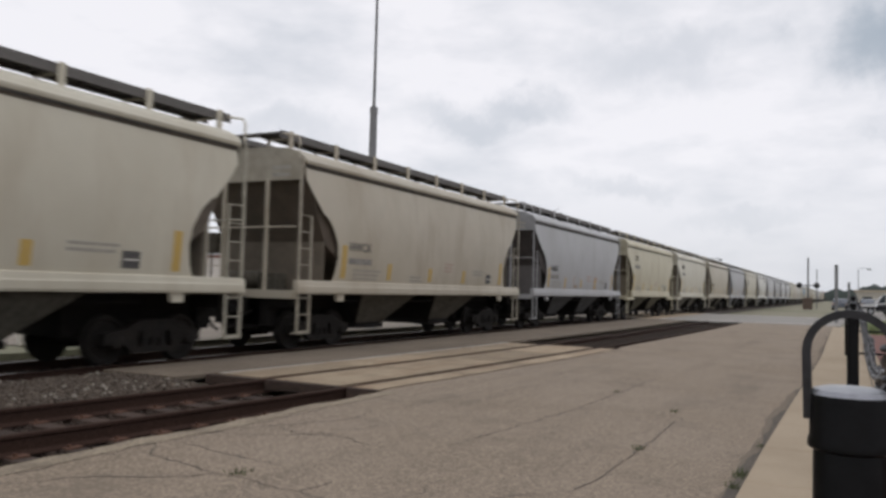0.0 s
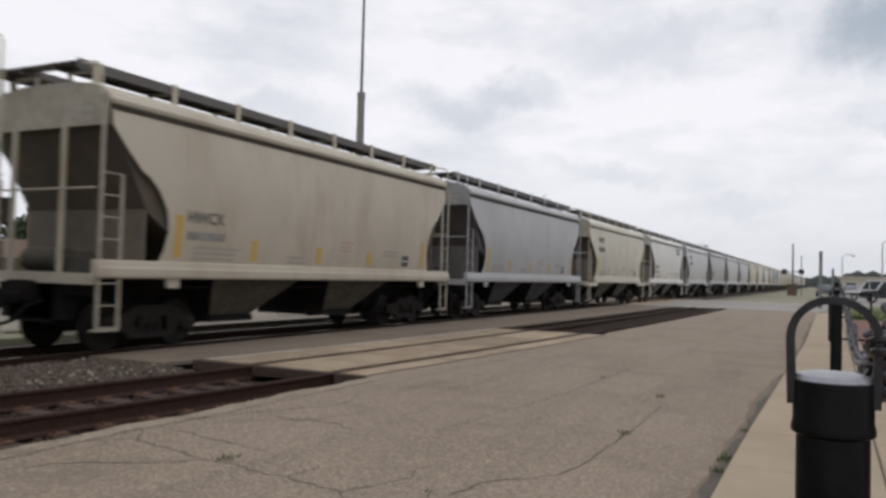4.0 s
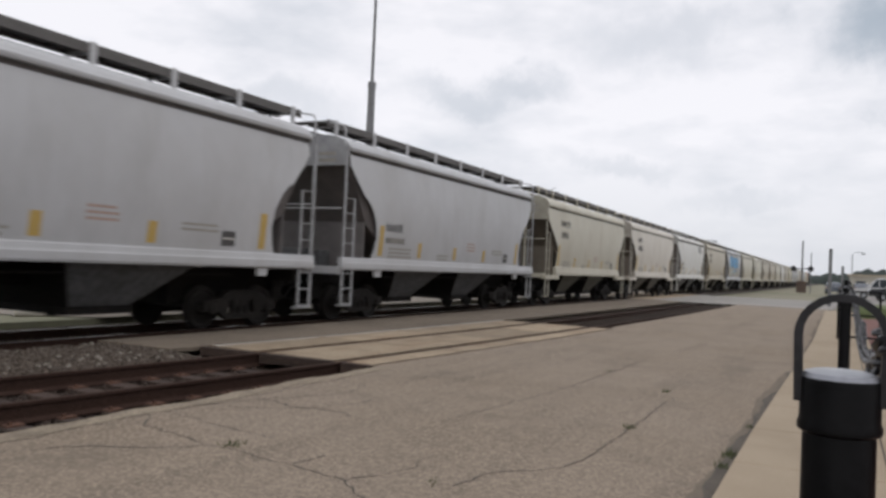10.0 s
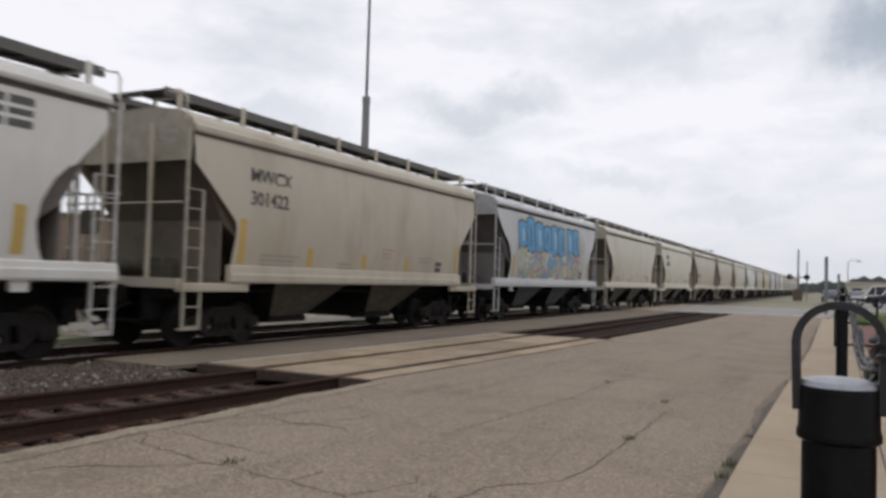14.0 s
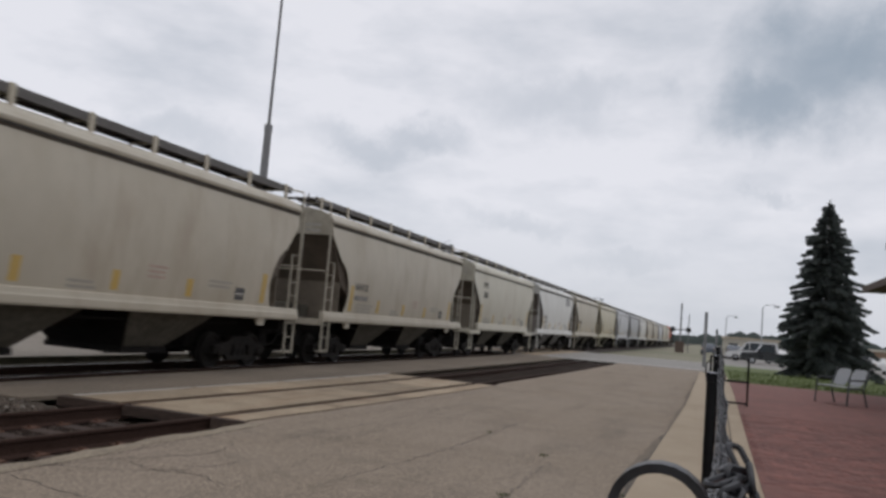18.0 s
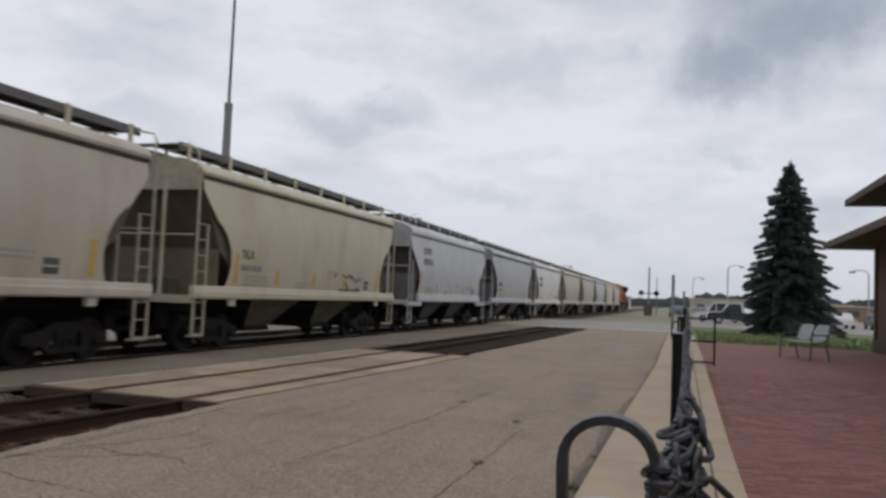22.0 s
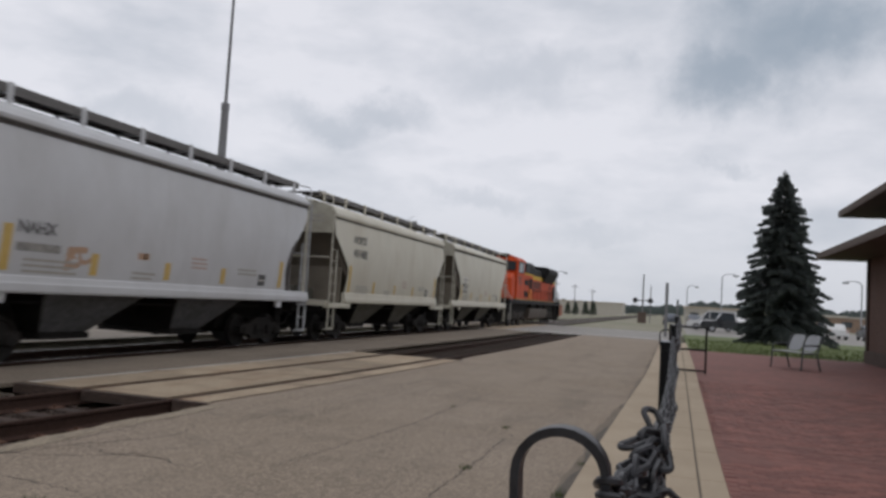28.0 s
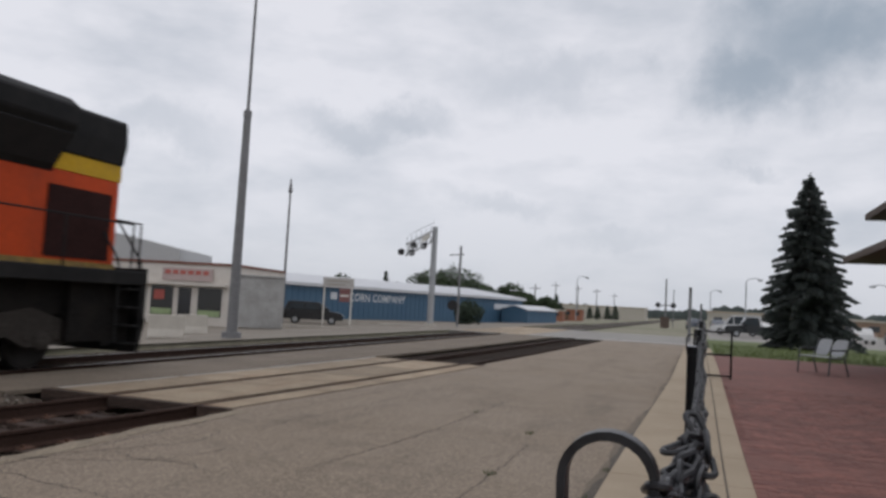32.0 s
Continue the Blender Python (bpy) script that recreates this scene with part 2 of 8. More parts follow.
PANEL = surface("concrete_crossing_panel", (0.345, 0.272, 0.185), 0.85, grain=35, patch=1.2, vary=0.26, bump=0.25, stain=(0.185, 0.135, 0.09), random_tint=0.2, streak=((2.6, 0.35, 1.0), (0.21, 0.118, 0.062), 0.7))
PALE_CONCRETE = surface("concrete_pale", (0.46, 0.43, 0.38), 0.9, grain=30, patch=1.1, vary=0.12, bump=0.15, stain=(0.33, 0.30, 0.26))
GRAVEL_BED = surface("gravel_bed", (0.062, 0.051, 0.042), 0.95, gloss=0.1, grain=26, patch=1.2, vary=0.45, bump=0.9, stain=(0.05, 0.045, 0.04))
FAR_BED = surface("far_ballast_brown", (0.10, 0.083, 0.066), 0.95, grain=6, patch=0.4, vary=0.3, bump=0.3, stain=(0.06, 0.05, 0.042))
SIDING_BED = surface("siding_bed_dark", (0.034, 0.024, 0.018), 0.95, gloss=0.06, grain=26, patch=1.2, vary=0.4, bump=0.8, stain=(0.018, 0.014, 0.012))
SIDING_STONE = surface("fouled_stone", (0.060, 0.040, 0.030), 0.9, grain=20, patch=4, vary=0.3, bump=0.2, stain=(0.024, 0.018, 0.015))
STONE = surface("ballast_stone", (0.128, 0.100, 0.077), 0.9, grain=14, patch=7, vary=0.45, bump=0.2, stain=(0.065, 0.053, 0.044))
PALE_STONE = surface("ballast_stone_pale", (0.25, 0.225, 0.19), 0.9, grain=20, patch=4, vary=0.25, bump=0.2, stain=(0.24, 0.21, 0.18))
EARTH = surface("far_ground", (0.235, 0.215, 0.155), 0.95, grain=2.0, patch=0.06, vary=0.18, bump=0.2, stain=(0.14, 0.155, 0.078))
GRASS = surface("grass_lawn", (0.115, 0.145, 0.042), 0.9, grain=14, patch=0.5, vary=0.3, bump=0.5, stain=(0.085, 0.11, 0.036))
WEED = surface("weed_green_dull", (0.085, 0.105, 0.042), 0.9, grain=14, patch=0.5, vary=0.3, bump=0.0, stain=(0.065, 0.078, 0.034))
BRICK = surface("paving_brick", (0.195, 0.078, 0.062), 0.85, grain=45, patch=0.9, vary=0.2, bump=0.25, stain=(0.13, 0.068, 0.056), random_tint=0.28, space="Object")
BRICK_FIELD = surface("paving_brick_field", (0.195, 0.080, 0.064), 0.85, grain=9, patch=0.9, vary=0.2, bump=0.2, stain=(0.135, 0.070, 0.058), blotch=(1.3, (0.10, 0.06, 0.052), 0.45))
TIE = surface("creosoted_tie", (0.062, 0.039, 0.029), 0.9, grain=25, patch=3, vary=0.35, bump=0.5, stain=(0.032, 0.022, 0.017), stretch=(0.3, 2, 2), random_tint=0.25)
RAIL_SIDE = surface("rail_rusty_web", (0.048, 0.027, 0.020), 0.85, metal=0.1, gloss=0.2, grain=40, patch=2, vary=0.3, bump=0.2)
RAIL_TOP = surface("rail_polished_head", (0.16, 0.14, 0.125), 0.35, metal=0.9, grain=30, patch=2, vary=0.1, bump=0.0)
BLACK_PAINT = surface("black_gloss_paint", (0.0035, 0.0035, 0.004), 0.36, grain=60, patch=5, vary=0.3, bump=0.06, gloss=0.11, stain=(0.007, 0.0068, 0.007))
WORN_BLACK = surface("worn_black_steel", (0.014, 0.014, 0.016), 0.4, metal=0.1, grain=60, patch=14, vary=0.4, bump=0.08, gloss=0.4, stain=(0.034, 0.034, 0.039))
CAP_GREY = surface("post_cap_grey", (0.30, 0.31, 0.34), 0.35, metal=0.5, grain=50, patch=9, vary=0.15, bump=0.05)
GALV = surface("galvanised_steel", (0.36, 0.37, 0.38), 0.5, metal=0.5, grain=20, patch=3, vary=0.12, bump=0.03)
MAST_GREY = surface("mast_grey_steel", (0.20, 0.20, 0.205), 0.6, metal=0.3, grain=12, patch=2, vary=0.15, bump=0.05)
DARK_STEEL = surface("grimy_steel", (0.012, 0.011, 0.0105), 0.8, metal=0.0, grain=18, patch=2, vary=0.4, gloss=0.12, bump=0.15, stain=(0.022, 0.019, 0.016))
BOGIE_STEEL = surface("bogie_cast_steel", (0.018, 0.0165, 0.0155), 0.75, metal=0.0, grain=18, patch=3, vary=0.35, gloss=0.15, bump=0.15, stain=(0.030, 0.025, 0.021))
WHEEL_STEEL = surface("wheel_steel", (0.03, 0.027, 0.025), 0.6, metal=0.4, grain=30, patch=4, vary=0.2, gloss=0.2, bump=0.05)
SEAM = surface("dark_seam", (0.085, 0.078, 0.07), 0.85, grain=10, patch=2, vary=0.4, bump=0.0)
YELLOW = surface("reflector_yellow", (0.50, 0.345, 0.10), 0.6, grain=30, patch=4, vary=0.15, bump=0.02, stain=(0.48, 0.33, 0.11))
LETTER = surface("stencil_black", (0.085, 0.083, 0.083), 0.7, grain=25, patch=6, vary=0.25, bump=0.0)
PALE_LETTER = surface("faded_stencil_grey", (0.34, 0.322, 0.285), 0.75, grain=25, patch=6, vary=0.2, bump=0.0)
FADED_LETTER = surface("faded_stencil_dark", (0.20, 0.195, 0.185), 0.75, grain=14, patch=5, vary=0.35, bump=0.0, stain=(0.36, 0.34, 0.30))
DECAL_WHITE = surface("decal_white", (0.60, 0.58, 0.53), 0.7, grain=25, patch=6, vary=0.1, bump=0.0)
RED_LETTER = surface("stencil_red", (0.43, 0.32, 0.27), 0.7, grain=25, patch=6, vary=0.2, bump=0.0)


# ---- building blocks ----
def box(bm, x0, x1, y0, y1, z0, z1):
    v = [bm.verts.new(p) for p in ((x0, y0, z0), (x1, y0, z0), (x1, y1, z0), (x0, y1, z0), (x0, y0, z1), (x1, y0, z1), (x1, y1, z1), (x0, y1, z1))]
    for q in ((0, 3, 2, 1), (4, 5, 6, 7), (0, 1, 5, 4), (1, 2, 6, 5), (2, 3, 7, 6), (3, 0, 4, 7)):
        bm.faces.new([v[i] for i in q])
    return v


def rod(bm, a, b, r, n=8, r2=None):
    a, b = Vector(a), Vector(b)
    r2 = r if r2 is None else r2
    d = (b - a).normalized()
    u = d.orthogonal().normalized()
    w = d.cross(u)
    ra, rb = [], []
    for k in range(n):
        t = 2 * math.pi * k / n
        o = u * math.cos(t) + w * math.sin(t)
        ra.append(bm.verts.new(a + o * r))
        rb.append(bm.verts.new(b + o * r2))
    for k in range(n):
        bm.faces.new((ra[k], ra[(k + 1) % n], rb[(k + 1) % n], rb[k]))
    bm.faces.new(ra[::-1])
    bm.faces.new(rb)


def pipe(bm, pts, r, n=8, closed=False):
    """A round bar bent along points."""
    pts = [Vector(p) for p in pts]
    rings, u = [], None
    for k, p in enumerate(pts):
        if closed:
            d = pts[(k + 1) % len(pts)] - pts[k - 1]
        else:
            d = pts[min(k + 1, len(pts) - 1)] - pts[max(k - 1, 0)]
        d.normalize()
        u = d.orthogonal().normalized() if u is None else (u - d * u.dot(d)).normalized()
        w = d.cross(u)
        rings.append([bm.verts.new(p + (u * math.cos(2 * math.pi * i / n) + w * math.sin(2 * math.pi * i / n)) * r) for i in range(n)])
    for k in range(len(rings) - (0 if closed else 1)):
        a, b = rings[k], rings[(k + 1) % len(rings)]
        for i in range(n):
            bm.faces.new((a[i], a[(i + 1) % n], b[(i + 1) % n], b[i]))
    if not closed:
        bm.faces.new(rings[0][::-1])
        bm.faces.new(rings[-1])


def prism(bm, profile, axis, lo, hi):
    """A closed outline pushed along an axis; the outline holds the other two axes in their order."""
    def at(p, v):
        p = list(p)
        p.insert("xyz".index(axis), v)
        return bm.verts.new(p)
    a, b = [at(p, lo) for p in profile], [at(p, hi) for p in profile]
    n = len(profile)
    bm.faces.new(a)
    bm.faces.new(b[::-1])
    for k in range(n):
        bm.faces.new((a[k], b[k], b[(k + 1) % n], a[(k + 1) % n]))


def lathe(bm, profile, n=16, centre=(0, 0, 0), axis="z"):
    rings = []
    for r, h in profile:
        ring = []
        for k in range(n):
            t = 2 * math.pi * k / n
            p = (r * math.cos(t), r * math.sin(t), h)
            if axis == "x":
                p = (h, p[0], p[1])
            ring.append(bm.verts.new(Vector(p) + Vector(centre)))
        rings.append(ring)
    for a, b in zip(rings, rings[1:]):
        for k in range(n):
            bm.faces.new((a[k], a[(k + 1) % n], b[(k + 1) % n], b[k]))
    bm.faces.new(rings[0][::-1])
    bm.faces.new(rings[-1])


def finish(bm, name, material, smooth=False, bevel=0.0):
    if bevel:
        bmesh.ops.bevel(bm, geom=list(bm.edges), offset=bevel, segments=1, affect="EDGES", clamp_overlap=True)
    bmesh.ops.recalc_face_normals(bm, faces=bm.faces)
    me = bpy.data.meshes.new(name)
    bm.to_mesh(me)
    bm.free()
    me.materials.append(material)
    if smooth:
        me.polygons.foreach_set("use_smooth", [True] * len(me.polygons))
        me.set_sharp_from_angle(angle=radians(40))
    return me


def part(name, bm, material, parent=None, label="", smooth=False, bevel=0.0, place=None):
    me = bm if isinstance(bm, bpy.types.Mesh) else finish(bm, name, material, smooth, bevel)
    ob = new(name, me)
    if parent:
        ob.parent = parent
    if place:
        ob.matrix_basis = place
    if label:
        ob["label"] = label
    return ob


def thing(name, label, category, group="", kind="", place=None):
    ob = new(name)
    ob.empty_display_size = 0.2
    if place:
        ob.matrix_basis = place
    return tagged(ob, label, category, group, kind)


def words(name, text, size, material, parent, place, label="", depth=0.004):
    cu = bpy.data.curves.new(name, "FONT")
    cu.body, cu.size, cu.extrude, cu.align_x, cu.resolution_u = text, size, depth, "LEFT", 2
    cu.offset = 0.018 * size
    tmp = new(name, cu)
    me = bpy.data.meshes.new_from_object(tmp.evaluated_get(bpy.context.evaluated_depsgraph_get()))
    bpy.data.objects.remove(tmp)
    bpy.data.curves.remove(cu)
    me.materials.clear()
    me.materials.append(material)
    ob = new(name, me)
    ob.parent, ob.matrix_basis = parent, place
    if label:
        ob["label"] = label
    return ob


def strip(pairs, z, thick, name, material, kind_label, category):
    """A slab between two lines of ground points, with its own thickness."""
    bm = bmesh.new()
    top_a = [bm.verts.new((a[0], a[1], z)) for a, b in pairs]
    top_b = [bm.verts.new((b[0], b[1], z)) for a, b in pairs]
    low_a = [bm.verts.new((a[0], a[1], z - thick)) for a, b in pairs]
    low_b = [bm.verts.new((b[0], b[1], z - thick)) for a, b in pairs]
    for k in range(len(pairs) - 1):
        bm.faces.new((top_a[k], top_b[k], top_b[k + 1], top_a[k + 1]))
        bm.faces.new((low_a[k], top_a[k], top_a[k + 1], low_a[k + 1]))
        bm.faces.new((top_b[k], low_b[k], low_b[k + 1], top_b[k + 1]))
    bm.faces.new((low_a[0], low_b[0], top_b[0], top_a[0]))
    bm.faces.new((top_a[-1], top_b[-1], low_b[-1], low_a[-1]))
    ob = part(name, bm, material)
    return tagged(ob, kind_label, category, kind="structure")


# ---- the lie of the tracks ----
MAIN_X = -12.07
GAUGE = 1.505


def siding_x(y):
    """Centre of the siding, which bends away from the lot towards the near end."""
    base = 3.0
    if y < base:
        return siding_x(base) - (base - y) * 0.125
    return -6.0 - 2.3 * math.exp(-y / 15.0)


def span(lo, hi, step):
    n = max(1, round((hi - lo) / step))
    return [lo + (hi - lo) * k / n for k in range(n + 1)]


def west_z(x):
    """The ground falls away a little beyond the main line."""
    if x > -14.6:
        return -0.03
    return -0.03 - 0.57 * min(1.0, (-14.6 - x) / 12.0)


def east_z(x, y):
    """The paved terrace climbs gently towards the station house."""
    s = min(1.0, max(0.0, (y - 9.0) / 13.0))
    back = min(1.0, max(0.0, (58.0 - y) / 12.0))
    return 0.1 + 0.24 * s * (0.15 + 0.85 * back)


def lot_x(y):
    """Western edge of the paved lot: straight beside the open siding, then along the crossing panels."""
    if y < 9.43:
        return -5.64 + 0.03 * math.sin(2.3 * y)
    return siding_x(y) + (1.35 if y < 20.5 else 1.12)


def kerb_x(y):
    """Lot side of the concrete walk, which narrows towards the far end."""
    u = min(1.0, max(0.0, (y - 6.5) / 13.5))
    return -0.665 + 0.245 * u * u * (3 - 2 * u)


# ---- ground ----
def build_ground():
    xs = [-3200, -900, -300, -120, -60, -40, -26.6, -22.6, -18.6, -14.6, -14.45, -8, -1.1, -0.95, 12, 40, 120, 400, 1200, 3200]
    ys = [-3000, -900, -300, -100, -30, 0, 30, 70, 120, 250, 600, 1500, 3800]
    bm = bmesh.new()
    grid = [[bm.verts.new((x, y, -0.30 if -14.5 < x < -1.0 else west_z(x) if x <= 0 else -0.03)) for x in xs] for y in ys]
    for j in range(len(ys) - 1):
        for i in range(len(xs) - 1):
            bm.faces.new((grid[j][i], grid[j][i + 1], grid[j + 1][i + 1], grid[j + 1][i]))
    tagged(part("ground", bm, EARTH), "dry pale earth and thin grass reaching the skyline", "ground", kind="structure")
    # paved lot beside the siding
    strip([((lot_x(y), y), (kerb_x(y) - 0.02, y)) for y in span(-14, 9.42, 0.5) + span(9.44, 46.5, 1.5)], 0.0, 0.06, "parking_lot", ASPHALT, "worn grey-brown asphalt lot with cracks", "pavement")
    strip([((lot_x(y) - 0.15 - 0.03 * math.sin(5.1 * y) - 0.015 * math.sin(13.7 * y), y), (lot_x(y) + 0.07 + 0.012 * math.sin(3.3 * y) + 0.012 * math.sin(11.0 * y), y)) for y in span(-10, 9.42, 0.15)], 0.005, 0.2, "lot_edge", EDGE, "pale worn concrete edge strip beside the siding", "kerb")
    strip([((kerb_x(y) - 0.11 + 0.025 * math.sin(y * 1.7) + 0.018 * math.sin(y * 4.1) + 0.012 * math.sin(y * 9.7), y), (kerb_x(y) + 0.01, y)) for y in span(-8, 38, 0.15)], 0.009, 0.05, "gutter", GRIT, "dark grit and dirt gathered along the kerb", "gutter")
    strip([((kerb_x(y) - 0.18 + 0.035 * math.sin(y * 0.9 + 1) + 0.02 * math.sin(y * 2.3) + 0.010 * math.sin(y * 7.3) + 0.006 * math.sin(y * 17.3), y), (kerb_x(y) - 0.02, y)) for y in span(-8, 38, 0.1)], 0.005, 0.05, "kerb_dirt", DIRT, "thin brown dirt washed against the kerb", "dirt")
    strip([((MAIN_X + 1.25, y), (siding_x(y) - 1.95, y)) for y in span(8.9, 47, 1.5)], -0.005, 0.06, "asphalt_strip", ASPHALT_OLD, "dark worn asphalt between the two tracks", "pavement")
    # street across the tracks
    strip([((-0.2 + 0.03 * (y - 47), y), (MAIN_X - 2.4, y)) for y in span(46.5, 66, 2)], 0.004, 0.06, "road", ROAD, "pale grey street that crosses the tracks", "road")
    strip([((90, y), (-0.2 + 0.03 * (y - 47), y)) for y in span(59, 66, 2)], 0.004, 0.06, "road_east", ROAD, "pale grey street beside the lawn", "road")
    bm = bmesh.new()
    rows = []
    for x in (-14.5, -18.6, -22.6, -26.6, -60, -140):
        rows.append([bm.verts.new((x, y, west_z(x) + 0.03)) for y in (12, 30, 60, 90, 110)])
    for a, b in zip(rows, rows[1:]):
        for k in range(4):
            bm.faces.new((a[k], b[k], b[k + 1], a[k + 1]))
    tagged(part("street_west", bm, FORECOURT), "pale grey paved forecourt and street sloping from the tracks", "road", kind="structure")
    strip([((90, y), (1.0, y)) for y in span(66.2, 130, 8)], -0.01, 0.05, "car_park", ROAD, "pale car park behind the street", "road")
    # white lines and kerbs of the street
    for y, x0, x1 in ((48.2, -10.4, -0.5), (65.0, -11, -0.5)):
        bm = bmesh.new()
        box(bm, x0, x1, y - 0.12, y + 0.12, 0.0, 0.009)
        tagged(part("road_line", bm, DECAL_WHITE), "worn white line painted across the street", "road marking", kind="structure")
    for k, (y, x0, x1) in enumerate(((60.5, -60, -15.5), (44.5, -32, -19.5))):
        bm = bmesh.new()
        box(bm, x0, x1, y - 0.1, y + 0.1, west_z(-40) - 0.1, west_z(-22) + 0.14)
        tagged(part("kerb", bm, PALE_CONCRETE), "pale concrete kerb along the far street", "kerb", kind="structure")


build_ground()


def build_terrace():
    """Concrete walk, brick terrace and lawn beside the fence."""
    walk_root = thing("sidewalk", "tan concrete walk with a lengthwise joint beside the fence", "sidewalk", kind="structure")
    for y0 in [-6 + 1.52 * k for k in range(27)]:
        for x0, x1 in ((-0.70, 0.366), (0.382, 0.61)):
            bm = bmesh.new()
            v = box(bm, x0, x1, y0 + 0.005, y0 + 1.515, -0.05, 0.1)
            for q in v:
                if q.co.x < -0.6:
                    q.co.x = kerb_x(q.co.y)
            for q in v[4:]:
                q.co.z = east_z(q.co.x, q.co.y)
            part("slab", bm, CONCRETE, walk_root, bevel=0.008)
    # joint filler under the gaps
    bm = bmesh.new()
    rows = [[bm.verts.new((x, y, east_z(x, y) - 0.012)) for x in (kerb_x(y) + 0.01, 0.60)] for y in span(-6, 35, 1)]
    for a, b in zip(rows, rows[1:]):
        bm.faces.new((a[0], a[1], b[1], b[0]))
    part("joint", bm, GRIT, walk_root)
    # bed of the brick terrace
    bm = bmesh.new()
    rows = [[bm.verts.new((x, y, east_z(x, y) - 0.006)) for x in (0.612, 4, 14, 26)] for y in span(-8, 29, 2)]
    for a, b in zip(rows, rows[1:]):
        for k in range(3):
            bm.faces.new((a[k], a[k + 1], b[k + 1], b[k]))
    terrace = tagged(part("brick_terrace", bm, BRICK_FIELD), "dull red brick terrace between the walk and the station", "paving", kind="structure")
    return terrace


TERRACE = build_terrace()


def build_lawn():
    bm = bmesh.new()
    ys = (29, 33, 40, 46, 52, 58.6)
    rows = [[bm.verts.new((x, y, east_z(x, y) - 0.01)) for x in (0.605, 6, 20, 60)] for y in ys]
    for a, b in zip(rows, rows[1:]):
        for k in range(3):
            bm.faces.new((a[k], a[k + 1], b[k + 1], b[k]))
    tagged(part("lawn", bm, GRASS), "mown green lawn round the spruce", "lawn", kind="structure")
    rng = random.Random(7)
    vs, fs = [], []
    for k in range(9000):
        x, y = rng.uniform(0.7, 16), 29.1 + 12 * rng.random() ** 1.6
        z, h, a = east_z(x, y) - 0.01, rng.uniform(0.05, 0.13), rng.uniform(0, 6.28)
        dx, dy = 0.012 * math.cos(a), 0.012 * math.sin(a)
        n = len(vs)
        vs += [(x - dx, y - dy, z), (x + dx, y + dy, z), (x + rng.uniform(-0.05, 0.05), y + rng.uniform(-0.05, 0.05), z + h)]
        fs.append((n, n + 1, n + 2))
    me = bpy.data.meshes.new("grass")
    me.from_pydata(vs, [], fs)
    me.materials.append(GRASS)
    tagged(new("grass", me), "short green grass blades on the lawn", "grass", kind="stuff")


build_lawn()


# ---- tracks ----
def rail_mesh(name, centre, ys, z_top, head):
    """A flat-bottomed rail swept along the track."""
    prof = ((-0.07, -0.205), (0.07, -0.205), (0.07, -0.19), (0.012, -0.16), (0.012, -0.045), (0.036, -0.035), (0.036, -0.006), (0.026, 0.0), (-0.026, 0.0), (-0.036, -0.006), (-0.036, -0.035), (-0.012, -0.045), (-0.012, -0.16), (-0.07, -0.19))
    bm = bmesh.new()
    rings = [[bm.verts.new((centre(y) + px, y, z_top + pz)) for px, pz in prof] for y in ys]
    n = len(prof)
    for a, b in zip(rings, rings[1:]):
        for k in range(n):
            f = bm.faces.new((a[k], a[(k + 1) % n], b[(k + 1) % n], b[k]))
            f.material_index = 1 if k in (6, 7, 8) else 0
    bm.faces.new(rings[0])
    bm.faces.new(rings[-1][::-1])
    me = finish(bm, name, RAIL_SIDE)
    me.materials.append(head)
    return me


def build_track(name, label, centre, rail_ys, tie_ys, z_top, head):
    root = thing(name, label, "railway track", kind="structure")
    for s in (-1, 1):
        part("rail", rail_mesh("rail", lambda y: centre(y) + s * GAUGE / 2, rail_ys, z_top, head), None, root)
    bm = bmesh.new()
    box(bm, -1.28, 1.28, -0.115, 0.115, -0.18, 0.0)
    tie = finish(bm, "tie", TIE, bevel=0.01)
    bm = bmesh.new()
    for s in (-1, 1):
        box(bm, s * GAUGE / 2 - 0.16, s * GAUGE / 2 + 0.16, -0.09, 0.09, 0.0, 0.015)
        for d in (-0.11, 0.11):
            box(bm, s * GAUGE / 2 + d - 0.015, s * GAUGE / 2 + d + 0.015, -0.05, -0.02, 0.015, 0.045)
    plate = finish(bm, "tie_plate", surface("rusty_tie_plate", (0.115, 0.055, 0.034), 0.9, grain=30, patch=5, vary=0.35, bump=0.2))
    rng = random.Random(11)
    for y in tie_ys:
        m = pose(centre(y) + rng.uniform(-0.03, 0.03), y, z_top - 0.190 + rng.uniform(-0.010, 0.0), 0, 0, rng.uniform(-1.2, 1.2) - math.degrees(math.atan((centre(y + 0.5) - centre(y - 0.5)))))
        t = part("tie", tie, None, root, place=m)
        part("tie_plate", plate, None, t)
    return root


SIDING = build_track("siding_track", "rusty disused siding with dark timber ties", siding_x, span(-10, 47, 0.75), [-2 + 0.52 * k for k in range(22)] + [20.8 + 0.52 * k for k in range(44)], 0.0, RAIL_SIDE)
MAIN = build_track("main_track", "main line with polished rails on dark ballast", lambda y: MAIN_X, [-560, -100, 0, 25, 50, 100, 300, 900], [3 + 0.55 * k for k in range(82)], 0.0, RAIL_TOP)


